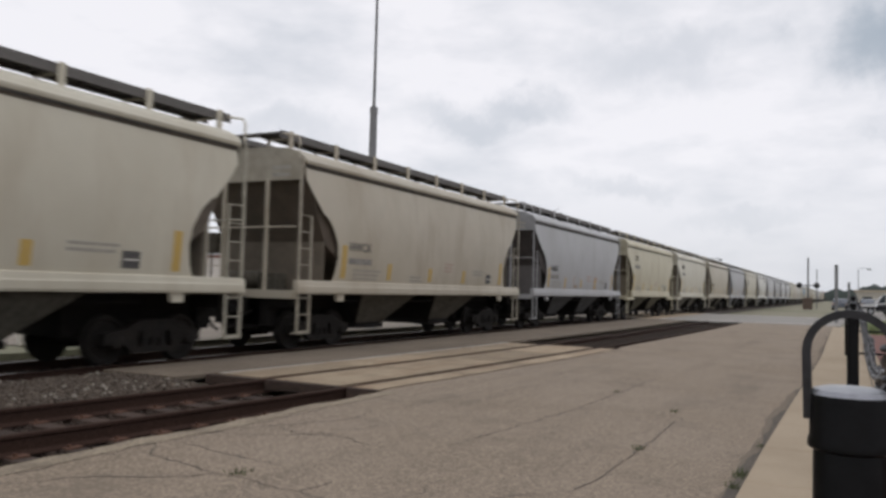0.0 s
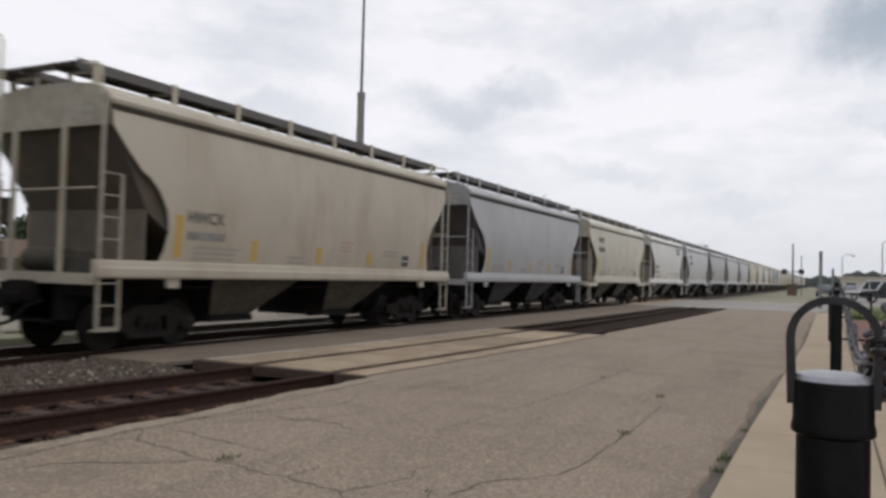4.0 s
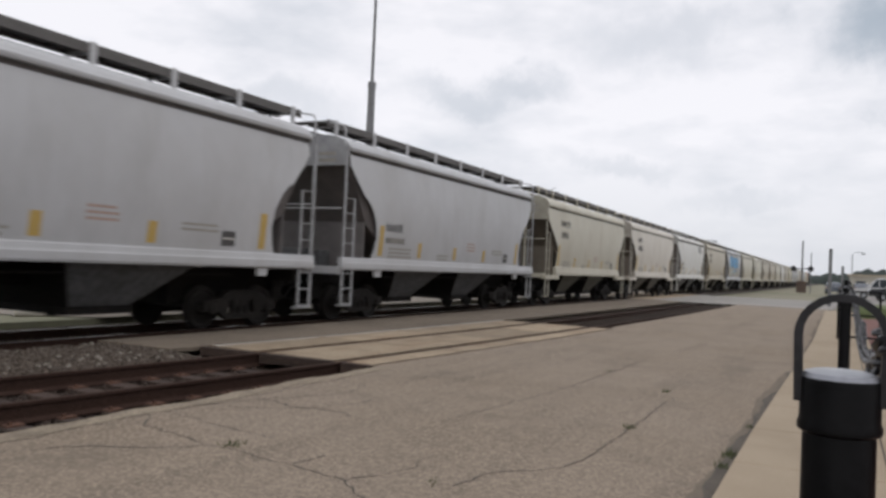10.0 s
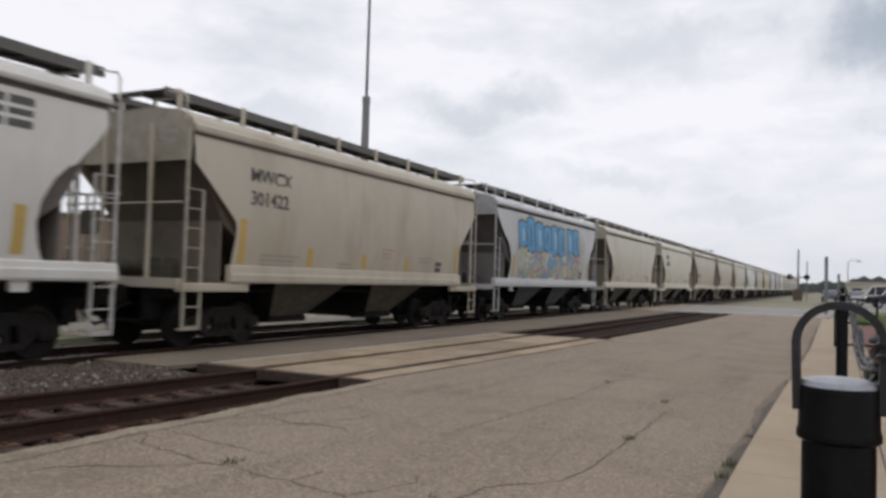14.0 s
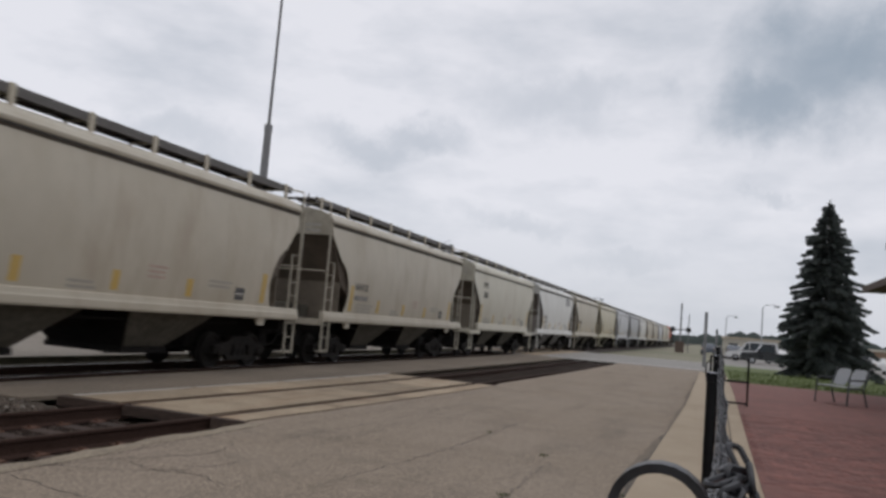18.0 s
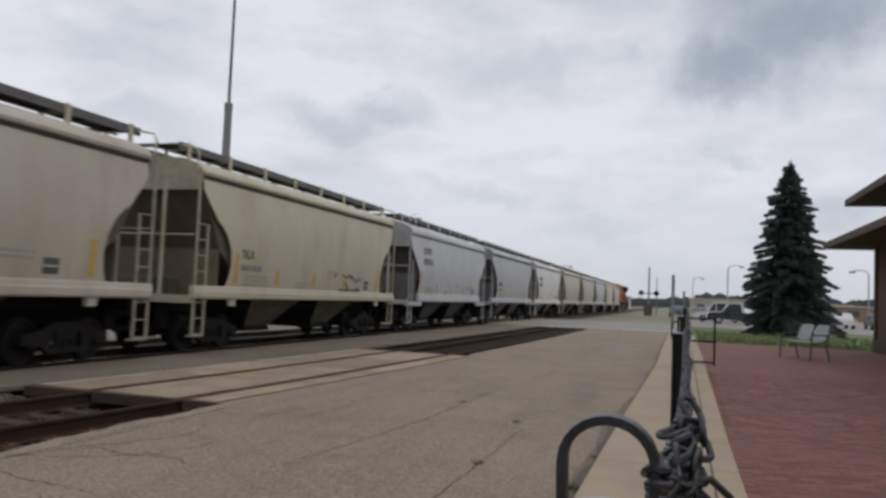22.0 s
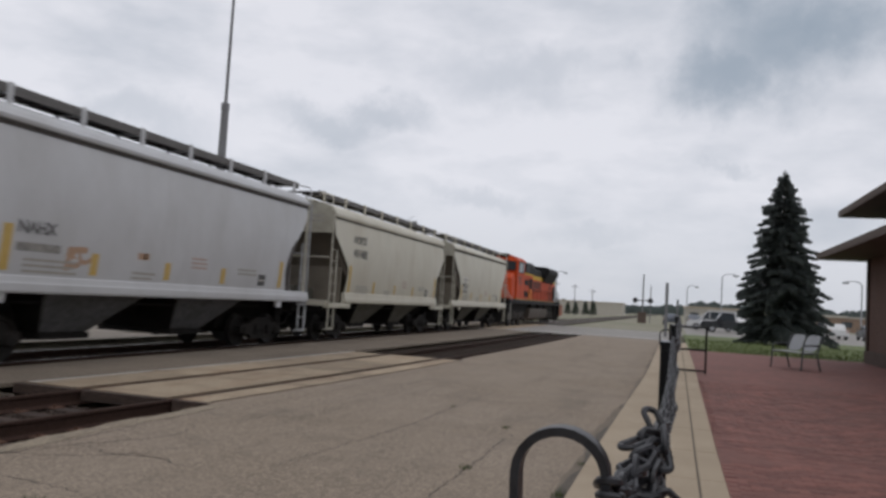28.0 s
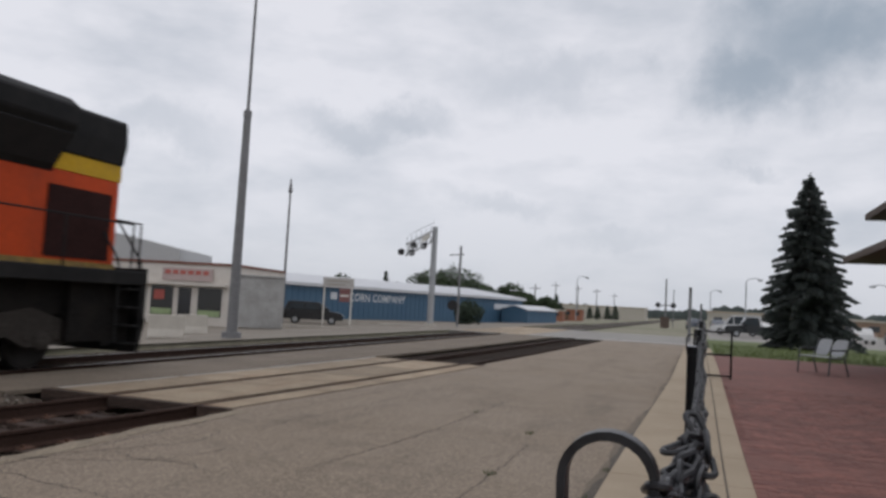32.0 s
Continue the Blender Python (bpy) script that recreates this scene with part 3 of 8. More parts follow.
def build_panels():
    root = thing("crossing_panels", "tan concrete panels of the lot crossing over the siding", "level crossing", kind="structure")
    cuts = [9.55, 12.25, 14.95, 17.65, 20.35]
    for y0, y1 in zip(cuts, cuts[1:]):
        for lo, hi in ((-1.84, -0.83), (-0.665, 0.665), (0.83, 1.34)):
            bm = bmesh.new()
            ys = span(y0 + 0.012, y1 - 0.012, 0.9)
            top = [[bm.verts.new((siding_x(y) + d, y - 0.03 * d, 0.006)) for d in (lo, hi)] for y in ys]
            low = [[bm.verts.new((siding_x(y) + d, y - 0.03 * d, -0.12)) for d in (lo, hi)] for y in ys]
            for k in range(len(ys) - 1):
                bm.faces.new((top[k][0], top[k][1], top[k + 1][1], top[k + 1][0]))
                bm.faces.new((low[k][0], top[k][0], top[k + 1][0], low[k + 1][0]))
                bm.faces.new((top[k][1], low[k][1], low[k + 1][1], top[k + 1][1]))
            bm.faces.new((low[0][0], low[0][1], top[0][1], top[0][0]))
            bm.faces.new((top[-1][0], top[-1][1], low[-1][1], low[-1][0]))
            pan = part("panel", bm, PANEL, root)
            for d0, d1 in ((lo - 0.004, lo + 0.028), (hi - 0.028, hi + 0.004)):
                bm = bmesh.new()
                row = [[bm.verts.new((siding_x(y) + d, y - 0.03 * d, 0.010)) for d in (d0, d1)] for y in ys]
                for p, q in zip(row, row[1:]):
                    bm.faces.new((p[0], p[1], q[1], q[0]))
                part("steel_edge", bm, RAIL_SIDE, pan)
    # pale worn edge of the outer panels
    for y0, y1 in zip(cuts, cuts[1:]):
        bm = bmesh.new()
        row = [[bm.verts.new((siding_x(y) + d, y, 0.014)) for d in (-1.80, -1.68)] for y in span(y0 + 0.05, y1 - 0.05, 0.9)]
        for p, q in zip(row, row[1:]):
            bm.faces.new((p[0], p[1], q[1], q[0]))
        part("panel_edge", bm, PALE_CONCRETE, root)
    # timber header along both ends
    for y in (9.47, 20.43):
        for lo, hi in ((-1.86, -0.83), (-0.665, 0.665), (0.83, 1.36)):
            bm = bmesh.new()
            box(bm, siding_x(y) + lo, siding_x(y) + hi, y - 0.055, y + 0.055, -0.14, 0.002)
            part("header", bm, TIE, root)
    for y0, y1, s in ((47.0, 56.0, 0), (56.0, 65.6, 0)):
        for lo, hi in ((-2.2, -0.83), (-0.665, 0.665), (0.83, 2.2)):
            bm = bmesh.new()
            box(bm, MAIN_X + lo, MAIN_X + hi, y0 + 0.02, y1 - 0.02, -0.1, 0.012)
            part("panel", bm, PANEL, root)
    # rubber fillers by the rails
    for s in (-1, 1):
        for a, b in ((0.04, 0.075), (-0.085, -0.04)):
            bm = bmesh.new()
            ys = span(9.5, 20.4, 1.2)
            r = [[bm.verts.new((siding_x(y) + s * (GAUGE / 2 + d), y, -0.035)) for d in (a, b)] for y in ys]
            for p, q in zip(r, r[1:]):
                bm.faces.new((p[0], p[1], q[1], q[0]))
            part("filler", bm, CRACK, root)


build_panels()


def build_ballast():
    strip([((MAIN_X - 2.4, y), (MAIN_X + 1.25, y)) for y in (-560, -60, 0, 20, 47)], -0.155, 0.1, "ballast_bed", GRAVEL_BED, "dark oily ballast bed of the main line", "ballast")
    strip([((MAIN_X - 1.7, y), (MAIN_X + 1.7, y)) for y in (66, 200, 900)], -0.1, 0.1, "ballast_bed_far", FAR_BED, "dark ballast bed beyond the street", "ballast")
    strip([((siding_x(y) - 1.9, y), (-5.72, y)) for y in span(-10, 9.4, 1.2)], -0.235, 0.1, "siding_bed", SIDING_BED, "dark fouled ballast of the siding", "ballast")
    strip([((siding_x(y) - 1.9, y), (siding_x(y) + 1.12, y)) for y in span(20.4, 47, 1.5)], -0.115, 0.1, "siding_bed_far", SIDING_BED, "dark fouled ballast of the siding", "ballast")
    strip([((MAIN_X + 1.25, y), (siding_x(y) - 1.9, y)) for y in span(-12, 8.9, 1.5)], -0.1, 0.1, "gravel_strip", GRAVEL_BED, "grey gravel between the tracks", "ballast")
    rng = random.Random(21)
    vs, fs = [], []

    def stone(x, y, z, r):
        n = len(vs)
        a, c = rng.uniform(0, 6.28), rng.uniform(0.5, 0.9)
        for k in range(5):
            t = a + k * 1.2566
            q = r * rng.uniform(0.7, 1.2)
            vs.append((x + q * math.cos(t), y + q * math.sin(t), z - r * 0.3))
        for k in range(5):
            t = a + k * 1.2566 + 0.4
            q = r * rng.uniform(0.4, 0.8)
            vs.append((x + q * math.cos(t), y + q * math.sin(t), z + r * c * rng.uniform(0.5, 1.0)))
        fs.append([n + 5 + k for k in range(5)])
        for k in range(5):
            fs.append([n + k, n + (k + 1) % 5, n + 5 + (k + 1) % 5, n + 5 + k])

    for k in range(5200):
        y = rng.uniform(1.5, 8.95)
        x = rng.uniform(MAIN_X + 1.1, siding_x(y) - 1.3)
        crest = 0.05 * math.sin(3.1 * (x - MAIN_X - 1.1) / 2.2)
        stone(x, y, -0.085 + max(0, crest), rng.uniform(0.022, 0.055))
    for k in range(3000):
        y = rng.uniform(2, 46)
        x = MAIN_X + rng.choice((rng.uniform(0.82, 1.24), rng.uniform(-0.66, 0.66), rng.uniform(-2.2, -0.8)))
        stone(x, y, -0.145, rng.uniform(0.022, 0.05))
    me = bpy.data.meshes.new("ballast_stones")
    me.from_pydata(vs, [], fs)
    me.materials.append(STONE)
    tagged(new("ballast_stones", me), "loose grey ballast stones beside the rails", "gravel", kind="stuff")
    vs.clear()
    fs.clear()
    for k in range(170):
        y = rng.uniform(1.5, 8.9)
        x = rng.uniform(MAIN_X + 1.3, siding_x(y) - 1.2)
        stone(x, y, -0.045 + 0.03 * rng.random(), rng.uniform(0.02, 0.05))
    me = bpy.data.meshes.new("pale_stones")
    me.from_pydata(vs, [], fs)
    me.materials.append(PALE_STONE)
    tagged(new("pale_stones", me), "pale limestone pieces strewn over the gravel", "gravel", kind="stuff")
    vs.clear()
    fs.clear()
    for k in range(2600):
        y = rng.uniform(1.5, 9.4)
        x = rng.uniform(siding_x(y) - 1.35, lot_x(y) - 0.15)
        stone(x, y, -0.225, rng.uniform(0.02, 0.045))
    me = bpy.data.meshes.new("siding_stones")
    me.from_pydata(vs, [], fs)
    me.materials.append(SIDING_STONE)
    tagged(new("siding_stones", me), "dark rust-stained stones between the siding ties", "gravel", kind="stuff")


build_ballast()


def build_cracks():
    """Ragged cracks in the lot, weeds in two of them."""
    rng = random.Random(31)
    runs = (((-5.88, 4.03), (-5.71, 4.57), (-5.23, 4.85), (-4.57, 4.7), (-4.08, 4.62), (-3.44, 4.54), (-2.92, 4.42), (-2.59, 4.17)), ((-5.45, 5.38), (-4.62, 5.21), (-4.05, 5.12)), ((-3.44, 4.54), (-3.41, 4.91)), ((-5.68, 5.4), (-5.32, 6.41), (-4.83, 7.33), (-5.0, 7.98)), ((-2.25, 4.75), (-2.18, 5.15), (-1.79, 5.63), (-1.74, 6.2), (-1.73, 7.44), (-1.72, 9.67)), ((-5.66, 4.64), (-5.56, 5.22), (-5.23, 4.85)), ((-4.8, 8.4), (-4.5, 13.0), (-4.3, 19.0), (-4.25, 26)), ((-3.3, 6.6), (-3.0, 9.5), (-2.9, 14.0)), ((-5.5, 3.2), (-5.1, 4.0), (-4.62, 4.3), (-4.3, 4.62)), ((-5.3, 6.5), (-4.7, 6.3), (-4.3, 6.42), (-3.9, 6.2)), ((-2.92, 4.42), (-2.7, 4.9), (-2.75, 5.4)), ((-4.5, 13.0), (-3.4, 13.6), (-2.2, 13.3)), ((-4.1, 9.2), (-3.1, 9.5), (-2.0, 9.1)), ((-5.52, 0.5), (-5.5, 2.5), (-5.54, 4.6), (-5.5, 6.6), (-5.53, 9.2)), ((-5.54, 5.9), (-5.0, 6.05), (-4.55, 6.5), (-4.4, 7.2)))
    runs = [[(x, y - 0.1) for x, y in run] for run in runs]
    root = thing("lot_cracks", "ragged dark cracks across the asphalt lot", "cracks", kind="structure")
    for run in runs:
        bm = bmesh.new()
        pts = []
        for (x0, y0), (x1, y1) in zip(run, run[1:]):
            n = max(2, int(math.hypot(x1 - x0, y1 - y0) / 0.09))
            pts += [(x0 + (x1 - x0) * k / n + rng.uniform(-0.035, 0.035), y0 + (y1 - y0) * k / n + rng.uniform(-0.035, 0.035)) for k in range(n)]
        pts.append(run[-1])
        last = None
        for k, (x, y) in enumerate(pts):
            x2, y2 = pts[min(k + 1, len(pts) - 1)]
            x1, y1 = pts[max(k - 1, 0)]
            d = math.hypot(x2 - x1, y2 - y1) or 1
            w = rng.uniform(0.002, 0.009)
            nx, ny = -(y2 - y1) / d * w, (x2 - x1) / d * w
            pair = (bm.verts.new((x + nx, y + ny, 0.004)), bm.verts.new((x - nx, y - ny, 0.004)))
            if last:
                bm.faces.new((last[0], last[1], pair[1], pair[0]))
            last = pair
        part("crack", bm, CRACK, root)
    tufts = ((-0.74, 6.75, 55, 0.075), (-0.76, 6.3, 30, 0.06), (-1.73, 7.4, 30, 0.05), (-4.15, 4.63, 34, 0.05), (-1.88, 10.0, 26, 0.05), (-0.73, 8.2, 20, 0.05), (-2.4, 4.6, 10, 0.035), (-3.0, 11.5, 14, 0.04))
    for x, y, n, h in tufts:
        bm = bmesh.new()
        for k in range(n):
            a, r = rng.uniform(0, 6.28), rng.uniform(0, 0.10 if n > 30 else 0.06)
            px, py = x + r * math.cos(a), y + 1.5 * r * math.sin(a)
            b = rng.uniform(0, 6.28)
            w, hh = 0.006, h * rng.uniform(0.5, 1.1)
            lean = (rng.uniform(-0.6, 0.6) * hh, rng.uniform(-0.6, 0.6) * hh)
            v = [bm.verts.new((px - w * math.cos(b), py - w * math.sin(b), 0.003)), bm.verts.new((px + w * math.cos(b), py + w * math.sin(b), 0.003)), bm.verts.new((px + lean[0], py + lean[1], hh))]
            bm.faces.new(v)
        tagged(part("weed_tuft", bm, WEED), "small green weed tuft growing from a crack", "weed", kind="stuff")


build_cracks()


# ---- the train ----
CAR_LENGTH, CAR_PITCH, SPEED = 13.05, 14.41, 15.63
PAINTS = {"cream": ((0.515, 0.487, 0.40), (0.445, 0.412, 0.325)), "tan": ((0.455, 0.415, 0.335), (0.375, 0.33, 0.252)), "grey": ((0.39, 0.392, 0.40), (0.33, 0.325, 0.32)), "white": ((0.60, 0.59, 0.555), (0.52, 0.505, 0.465)), "yellow": ((0.49, 0.45, 0.33), (0.41, 0.365, 0.25)), "cool": ((0.48, 0.485, 0.495), (0.405, 0.402, 0.398)), "pale": ((0.565, 0.522, 0.455), (0.49, 0.445, 0.375))}


RUST = {"pale": ((0.30, 0.24, 0.175), 0.4), "tan": ((0.23, 0.165, 0.105), 0.62), "cream": ((0.31, 0.25, 0.17), 0.5), "yellow": ((0.25, 0.185, 0.105), 0.6), "white": ((0.34, 0.31, 0.26), 0.35), "grey": ((0.22, 0.20, 0.18), 0.35), "cool": ((0.26, 0.25, 0.235), 0.35)}


def paint(tone):
    base, stain = PAINTS[tone]
    return surface("car_paint_" + tone, base, 0.5, grain=1.6, patch=0.55, vary=0.03, bump=0.0, stain=stain, stretch=(1, 1, 0.7), streak=((1.0, 1.3, 0.42), RUST[tone][0], RUST[tone][1] * 0.55))


def shaded_grime(tone):
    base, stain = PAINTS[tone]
    # grimy paint, darkened further to carry the shade under the car
    return surface("hopper_shaded_grime_" + tone, tuple(0.20 * c for c in base), 0.85, gloss=0.2, grain=8, patch=1.6, vary=0.25, bump=0.06, stain=tuple(0.17 * c for c in stain))


def wheelset_mesh():
    bm = bmesh.new()
    for s in (-1, 1):
        lathe(bm, ((0.10, s * 0.69), (0.40, s * 0.69), (0.455, s * 0.69), (0.45, s * 0.715), (0.42, s * 0.725), (0.415, s * 0.81), (0.36, s * 0.81), (0.33, s * 0.775), (0.16, s * 0.765), (0.13, s * 0.83), (0.085, s * 0.86)), 20, axis="x")
    rod(bm, (-1.03, 0, 0), (1.03, 0, 0), 0.075, 10)
    return finish(bm, "wheelset", WHEEL_STEEL, smooth=True)


WHEELSET = wheelset_mesh()


def frame_mesh():
    """Cast side frame of a two-axle bogie, with its window and spring nest."""
    bm = bmesh.new()
    prism(bm, ((-1.08, 0.36), (-1.08, 0.56), (-0.62, 0.63), (-0.35, 0.78), (0.35, 0.78), (0.62, 0.63), (1.08, 0.56), (1.08, 0.36), (0.72, 0.40), (0.46, 0.58), (-0.46, 0.58), (-0.72, 0.40)), "x", -0.07, 0.07)
    prism(bm, ((-0.72, 0.40), (-0.46, 0.58), (-0.36, 0.58), (-0.42, 0.30), (0.42, 0.30), (0.36, 0.58), (0.46, 0.58), (0.72, 0.40), (0.46, 0.20), (-0.46, 0.20)), "x", -0.06, 0.06)
    for d in (-0.84, 0.84):
        lathe(bm, ((0.13, -0.10), (0.13, 0.09), (0.09, 0.12)), 12, (0, d, 0.42), "x")
    for d in (-0.2, 0.0, 0.2):
        rod(bm, (0.0, d, 0.30), (0.0, d, 0.58), 0.075, 8)
    return finish(bm, "side_frame", BOGIE_STEEL)


SIDE_FRAME = frame_mesh()


def bogie(parent, y):
    """Bolster with two side frames and two wheelsets, on the rails at y."""
    bm = bmesh.new()
    box(bm, -1.05, 1.05, -0.19, 0.19, 0.46, 0.74)
    rod(bm, (0, 0, 0.74), (0, 0, 0.86), 0.19, 12)
    box(bm, -0.9, 0.9, -0.62, -0.54, 0.34, 0.44)
    box(bm, -0.9, 0.9, 0.54, 0.62, 0.34, 0.44)
    b = part("bogie", bm, BOGIE_STEEL, parent, place=pose(0, y, 0))
    for s in (-1, 1):
        part("side_frame", SIDE_FRAME, None, b, place=pose(s * 0.99, 0, 0))
    for d, nm in ((-0.84, "wheelset"), (0.84, "wheelset")):
        w = part(nm, WHEELSET, None, b, place=pose(0, d, 0.42))
        w["axle"] = 1 if d > 0 else 0
    return b


def ladder_mesh(tall, low):
    bm = bmesh.new()
    box(bm, 0.0, 0.045, 0.0, 0.05, 0.42, tall)
    box(bm, 0.0, 0.045, 0.42, 0.462, 0.42, low)
    z = 0.46
    while z < low:
        rod(bm, (0.03, 0.03, z), (0.03, 0.44, z), 0.0125, 6)
        z += 0.36
    box(bm, -0.12, 0.045, 0.0, 0.46, 0.40, 0.43)
    return bm


def bulge(z):
    """Half width of the rolled side sheet at a height."""
    return 1.495 + 0.12 * (1 - ((z - 2.7) / 1.45) ** 2)


def on_side(bm, arched):
    """Lay flat marks onto the rolled side, cut into bands so that they follow it."""
    zs = [v.co.z for v in bm.verts]
    if max(zs) - min(zs) > 0.22:
        z = 0.16 * math.ceil(min(zs) / 0.16)
        while z < max(zs):
            bmesh.ops.bisect_plane(bm, geom=list(bm.verts) + list(bm.edges) + list(bm.faces), plane_co=(0, 0, z), plane_no=(0, 0, 1))
            z += 0.16
    for v in bm.verts:
        v.co.x += bulge(v.co.z) - 1.535
    return bm


def hopper_car(tone, arched, outlet_bays):
    """One covered hopper, its near end at y = 0, rails at z = 0."""
    P, G, L = paint(tone), shaded_grime(tone), CAR_LENGTH
    root = thing("covered_hopper", "covered hopper car", "hopper car")
    if arched:
        end = ((0.32, 3.78), (0.52, 3.52), (0.94, 3.06), (1.06, 3.02), (1.30, 2.80), (1.50, 2.46), (1.56, 2.10), (1.50, 1.78), (1.36, 1.47))
    else:
        end = ((0.30, 3.46), (0.40, 3.38), (1.42, 2.44), (1.44, 2.24), (1.34, 1.47))
    # side sheets
    dz = 0.08 if arched else 0.0
    for s in (-1, 1):
        bm = bmesh.new()
        # rolled sheet: rows across the height, each between the two end curves
        def reach(z):
            for (ya, za), (yb, zb) in zip(end, end[1:]):
                if zb <= z <= za:
                    return ya + (yb - ya) * (za - z) / (za - zb)
            return end[0][0] if z > end[0][1] else end[-1][0]
        zs = [4.16 + dz, 3.9, 3.7] + [z for y, z in end] + [3.75, 3.6, 3.05, 2.66, 2.28, 1.94, 1.62, 1.55]
        rows = []
        for z in sorted(set(zs)):
            y0 = reach(z)
            rows.append([[bm.verts.new((s * (bulge(z) - d), y, z)) for y in (y0, L / 2, L - y0)] for d in (0.0, 0.018)])
        for (a, a2), (b, b2) in zip(rows, rows[1:]):
            for i in range(2):
                bm.faces.new((a[i], a[i + 1], b[i + 1], b[i]))
                bm.faces.new((a2[i], b2[i], b2[i + 1], a2[i + 1]))
            for i in (0, 2):
                bm.faces.new((a[i], b[i], b2[i], a2[i]))
        side = part("side_sheet", bm, P, root, smooth=True)
        bm = bmesh.new()
        prism(bm, [(s * x, z) for x, z in ((1.46, 4.05 + dz), (1.56, 4.05 + dz), (1.575, 4.10 + dz), (1.575, 4.18 + 0.5 * dz), (1.53, 4.22 + 0.5 * dz), (1.46, 4.22 + 0.5 * dz))], "y", 0.28, L - 0.28)
        part("top_chord", bm, P, root, bevel=0.008)
        bm = bmesh.new()
        box(bm, s * 1.53, s * 1.545, 0.32, L - 0.32, 4.008 + dz, 4.045 + dz)
        part("chord_seam", bm, SEAM, root, "dark seam under the top chord")
    # hull with slope sheets
    bm = bmesh.new()
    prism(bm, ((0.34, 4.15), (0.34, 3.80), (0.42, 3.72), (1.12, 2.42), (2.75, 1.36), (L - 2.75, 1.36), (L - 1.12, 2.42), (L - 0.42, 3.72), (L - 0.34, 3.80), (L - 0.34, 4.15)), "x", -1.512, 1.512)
    # paint darkened and browned; shade of the open car end is in this colour
    part("hull", bm, surface("slope_sheet_shaded_" + tone, tuple(0.20 * c * w for c, w in zip(PAINTS[tone][0], (1.08, 0.92, 0.85))), 0.8, grain=3, patch=1.2, vary=0.1, bump=0.03, stain=tuple(0.16 * c for c in PAINTS[tone][1])), root)
    # end sheet colour holds dust and also the shade of the gap between cars
    END = surface("end_sheet_dusty_shaded_" + tone, tuple(0.74 * c for c in PAINTS[tone][0]), 0.7, grain=4, patch=1.1, vary=0.12, bump=0.02, stain=tuple(0.60 * c for c in PAINTS[tone][1]), streak=((1.6, 1.0, 0.4), tuple(0.4 * c for c in PAINTS[tone][1]), 0.5))
    foot = 3.78 if arched else 3.52
    for s, y in ((-1, 0.0), (1, L)):
        bm = bmesh.new()
        prism(bm, ((-1.50, foot), (-1.525, 4.2), (-1.49, 4.30), (-1.37, 4.38), (-1.11, 4.48), (-0.5, 4.55), (0.5, 4.55), (1.11, 4.48), (1.37, 4.38), (1.49, 4.30), (1.525, 4.2), (1.50, foot)), "y", y - s * 0.24 - 0.015, y - s * 0.24 + 0.015)
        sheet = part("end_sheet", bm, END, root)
        for z in (3.86, 4.02):
            bm = bmesh.new()
            box(bm, 0.66, 1.16, y - s * 0.222 - 0.003, y - s * 0.222 + 0.003, z, z + 0.09)
            part("stencil_bar", bm, PALE_LETTER, sheet)
    # roof
    bm = bmesh.new()
    prof = [(-1.53, 4.205), (-1.50, 4.30), (-1.38, 4.39), (-1.12, 4.49), (-0.5, 4.56), (0.5, 4.56), (1.12, 4.49), (1.38, 4.39), (1.50, 4.30), (1.53, 4.205)]
    prism(bm, prof, "y", 0.26, L - 0.26)
    part("roof", bm, P, root, smooth=True)
    for k in range(4):
        bm = bmesh.new()
        y = 1.1 + k * (L - 2.2) / 4
        box(bm, -0.30, 0.30, y + 0.04, y + (L - 2.2) / 4 - 0.04, 4.55, 4.72)
        h = part("hatch_cover", bm, P, root, bevel=0.03)
    # running boards round the hatches
    bm = bmesh.new()
    box(bm, 0.40, 1.02, 0.02, L - 0.02, 4.80, 4.83)
    box(bm, 0.99, 1.03, 0.02, L - 0.02, 4.69, 4.86)
    box(bm, 0.40, 0.43, 0.02, L - 0.02, 4.72, 4.84)
    for k in range(14):
        box(bm, 0.43, 0.99, 0.3 + k * (L - 0.6) / 13 - 0.02, 0.3 + k * (L - 0.6) / 13 + 0.02, 4.74, 4.80)
    board = finish(bm, "running_board", surface("running_board_grating", (0.125, 0.118, 0.112), 0.7, metal=0.1, grain=30, patch=2, vary=0.25, bump=0.1))
    part("running_board", board, None, root)
    part("running_board", board, None, root, place=pose(0, L, 0, 0, 0, 180))
    bm = bmesh.new()
    box(bm, 0.40, 1.03, -0.04, 0.04, 4.70, 4.74)
    prism(bm, ((1.03, 4.36), (1.07, 4.36), (1.07, 4.88), (1.03, 4.88)), "y", -0.06, 0.06)
    box(bm, 0.40, 0.44, -0.03, 0.03, 4.48, 4.70)
    stay = finish(bm, "board_support", P)
    for k in range(8):
        y = 0.35 + k * (L - 0.7) / 7
        part("board_support", stay, None, root, place=pose(0, y, 0))
        part("board_support", stay, None, root, place=pose(0, L - y, 0, 0, 0, 180))
    for y in (0.02, L - 0.32):
        bm = bmesh.new()
        box(bm, -0.395, 0.395, y, y + 0.30, 4.80, 4.83)
        part("cross_board", bm, surface("running_board_grating", (0.125, 0.118, 0.112)), root)
    # grab rails over the roof corners
    for s in (-1, 1):
        for y, d in ((0.10, 1), (L - 0.10, -1)):
            bm = bmesh.new()
            pipe(bm, ((s * 1.50, y, 4.25), (s * 1.50, y, 4.62), (s * 1.44, y, 4.72), (s * 1.0, y, 4.80), (s * 0.94, y, 4.82)), 0.022, 6)
            part("grab_rail", bm, P, root)
    # side sills and brackets
    lip = 0.0 if arched else 0.05
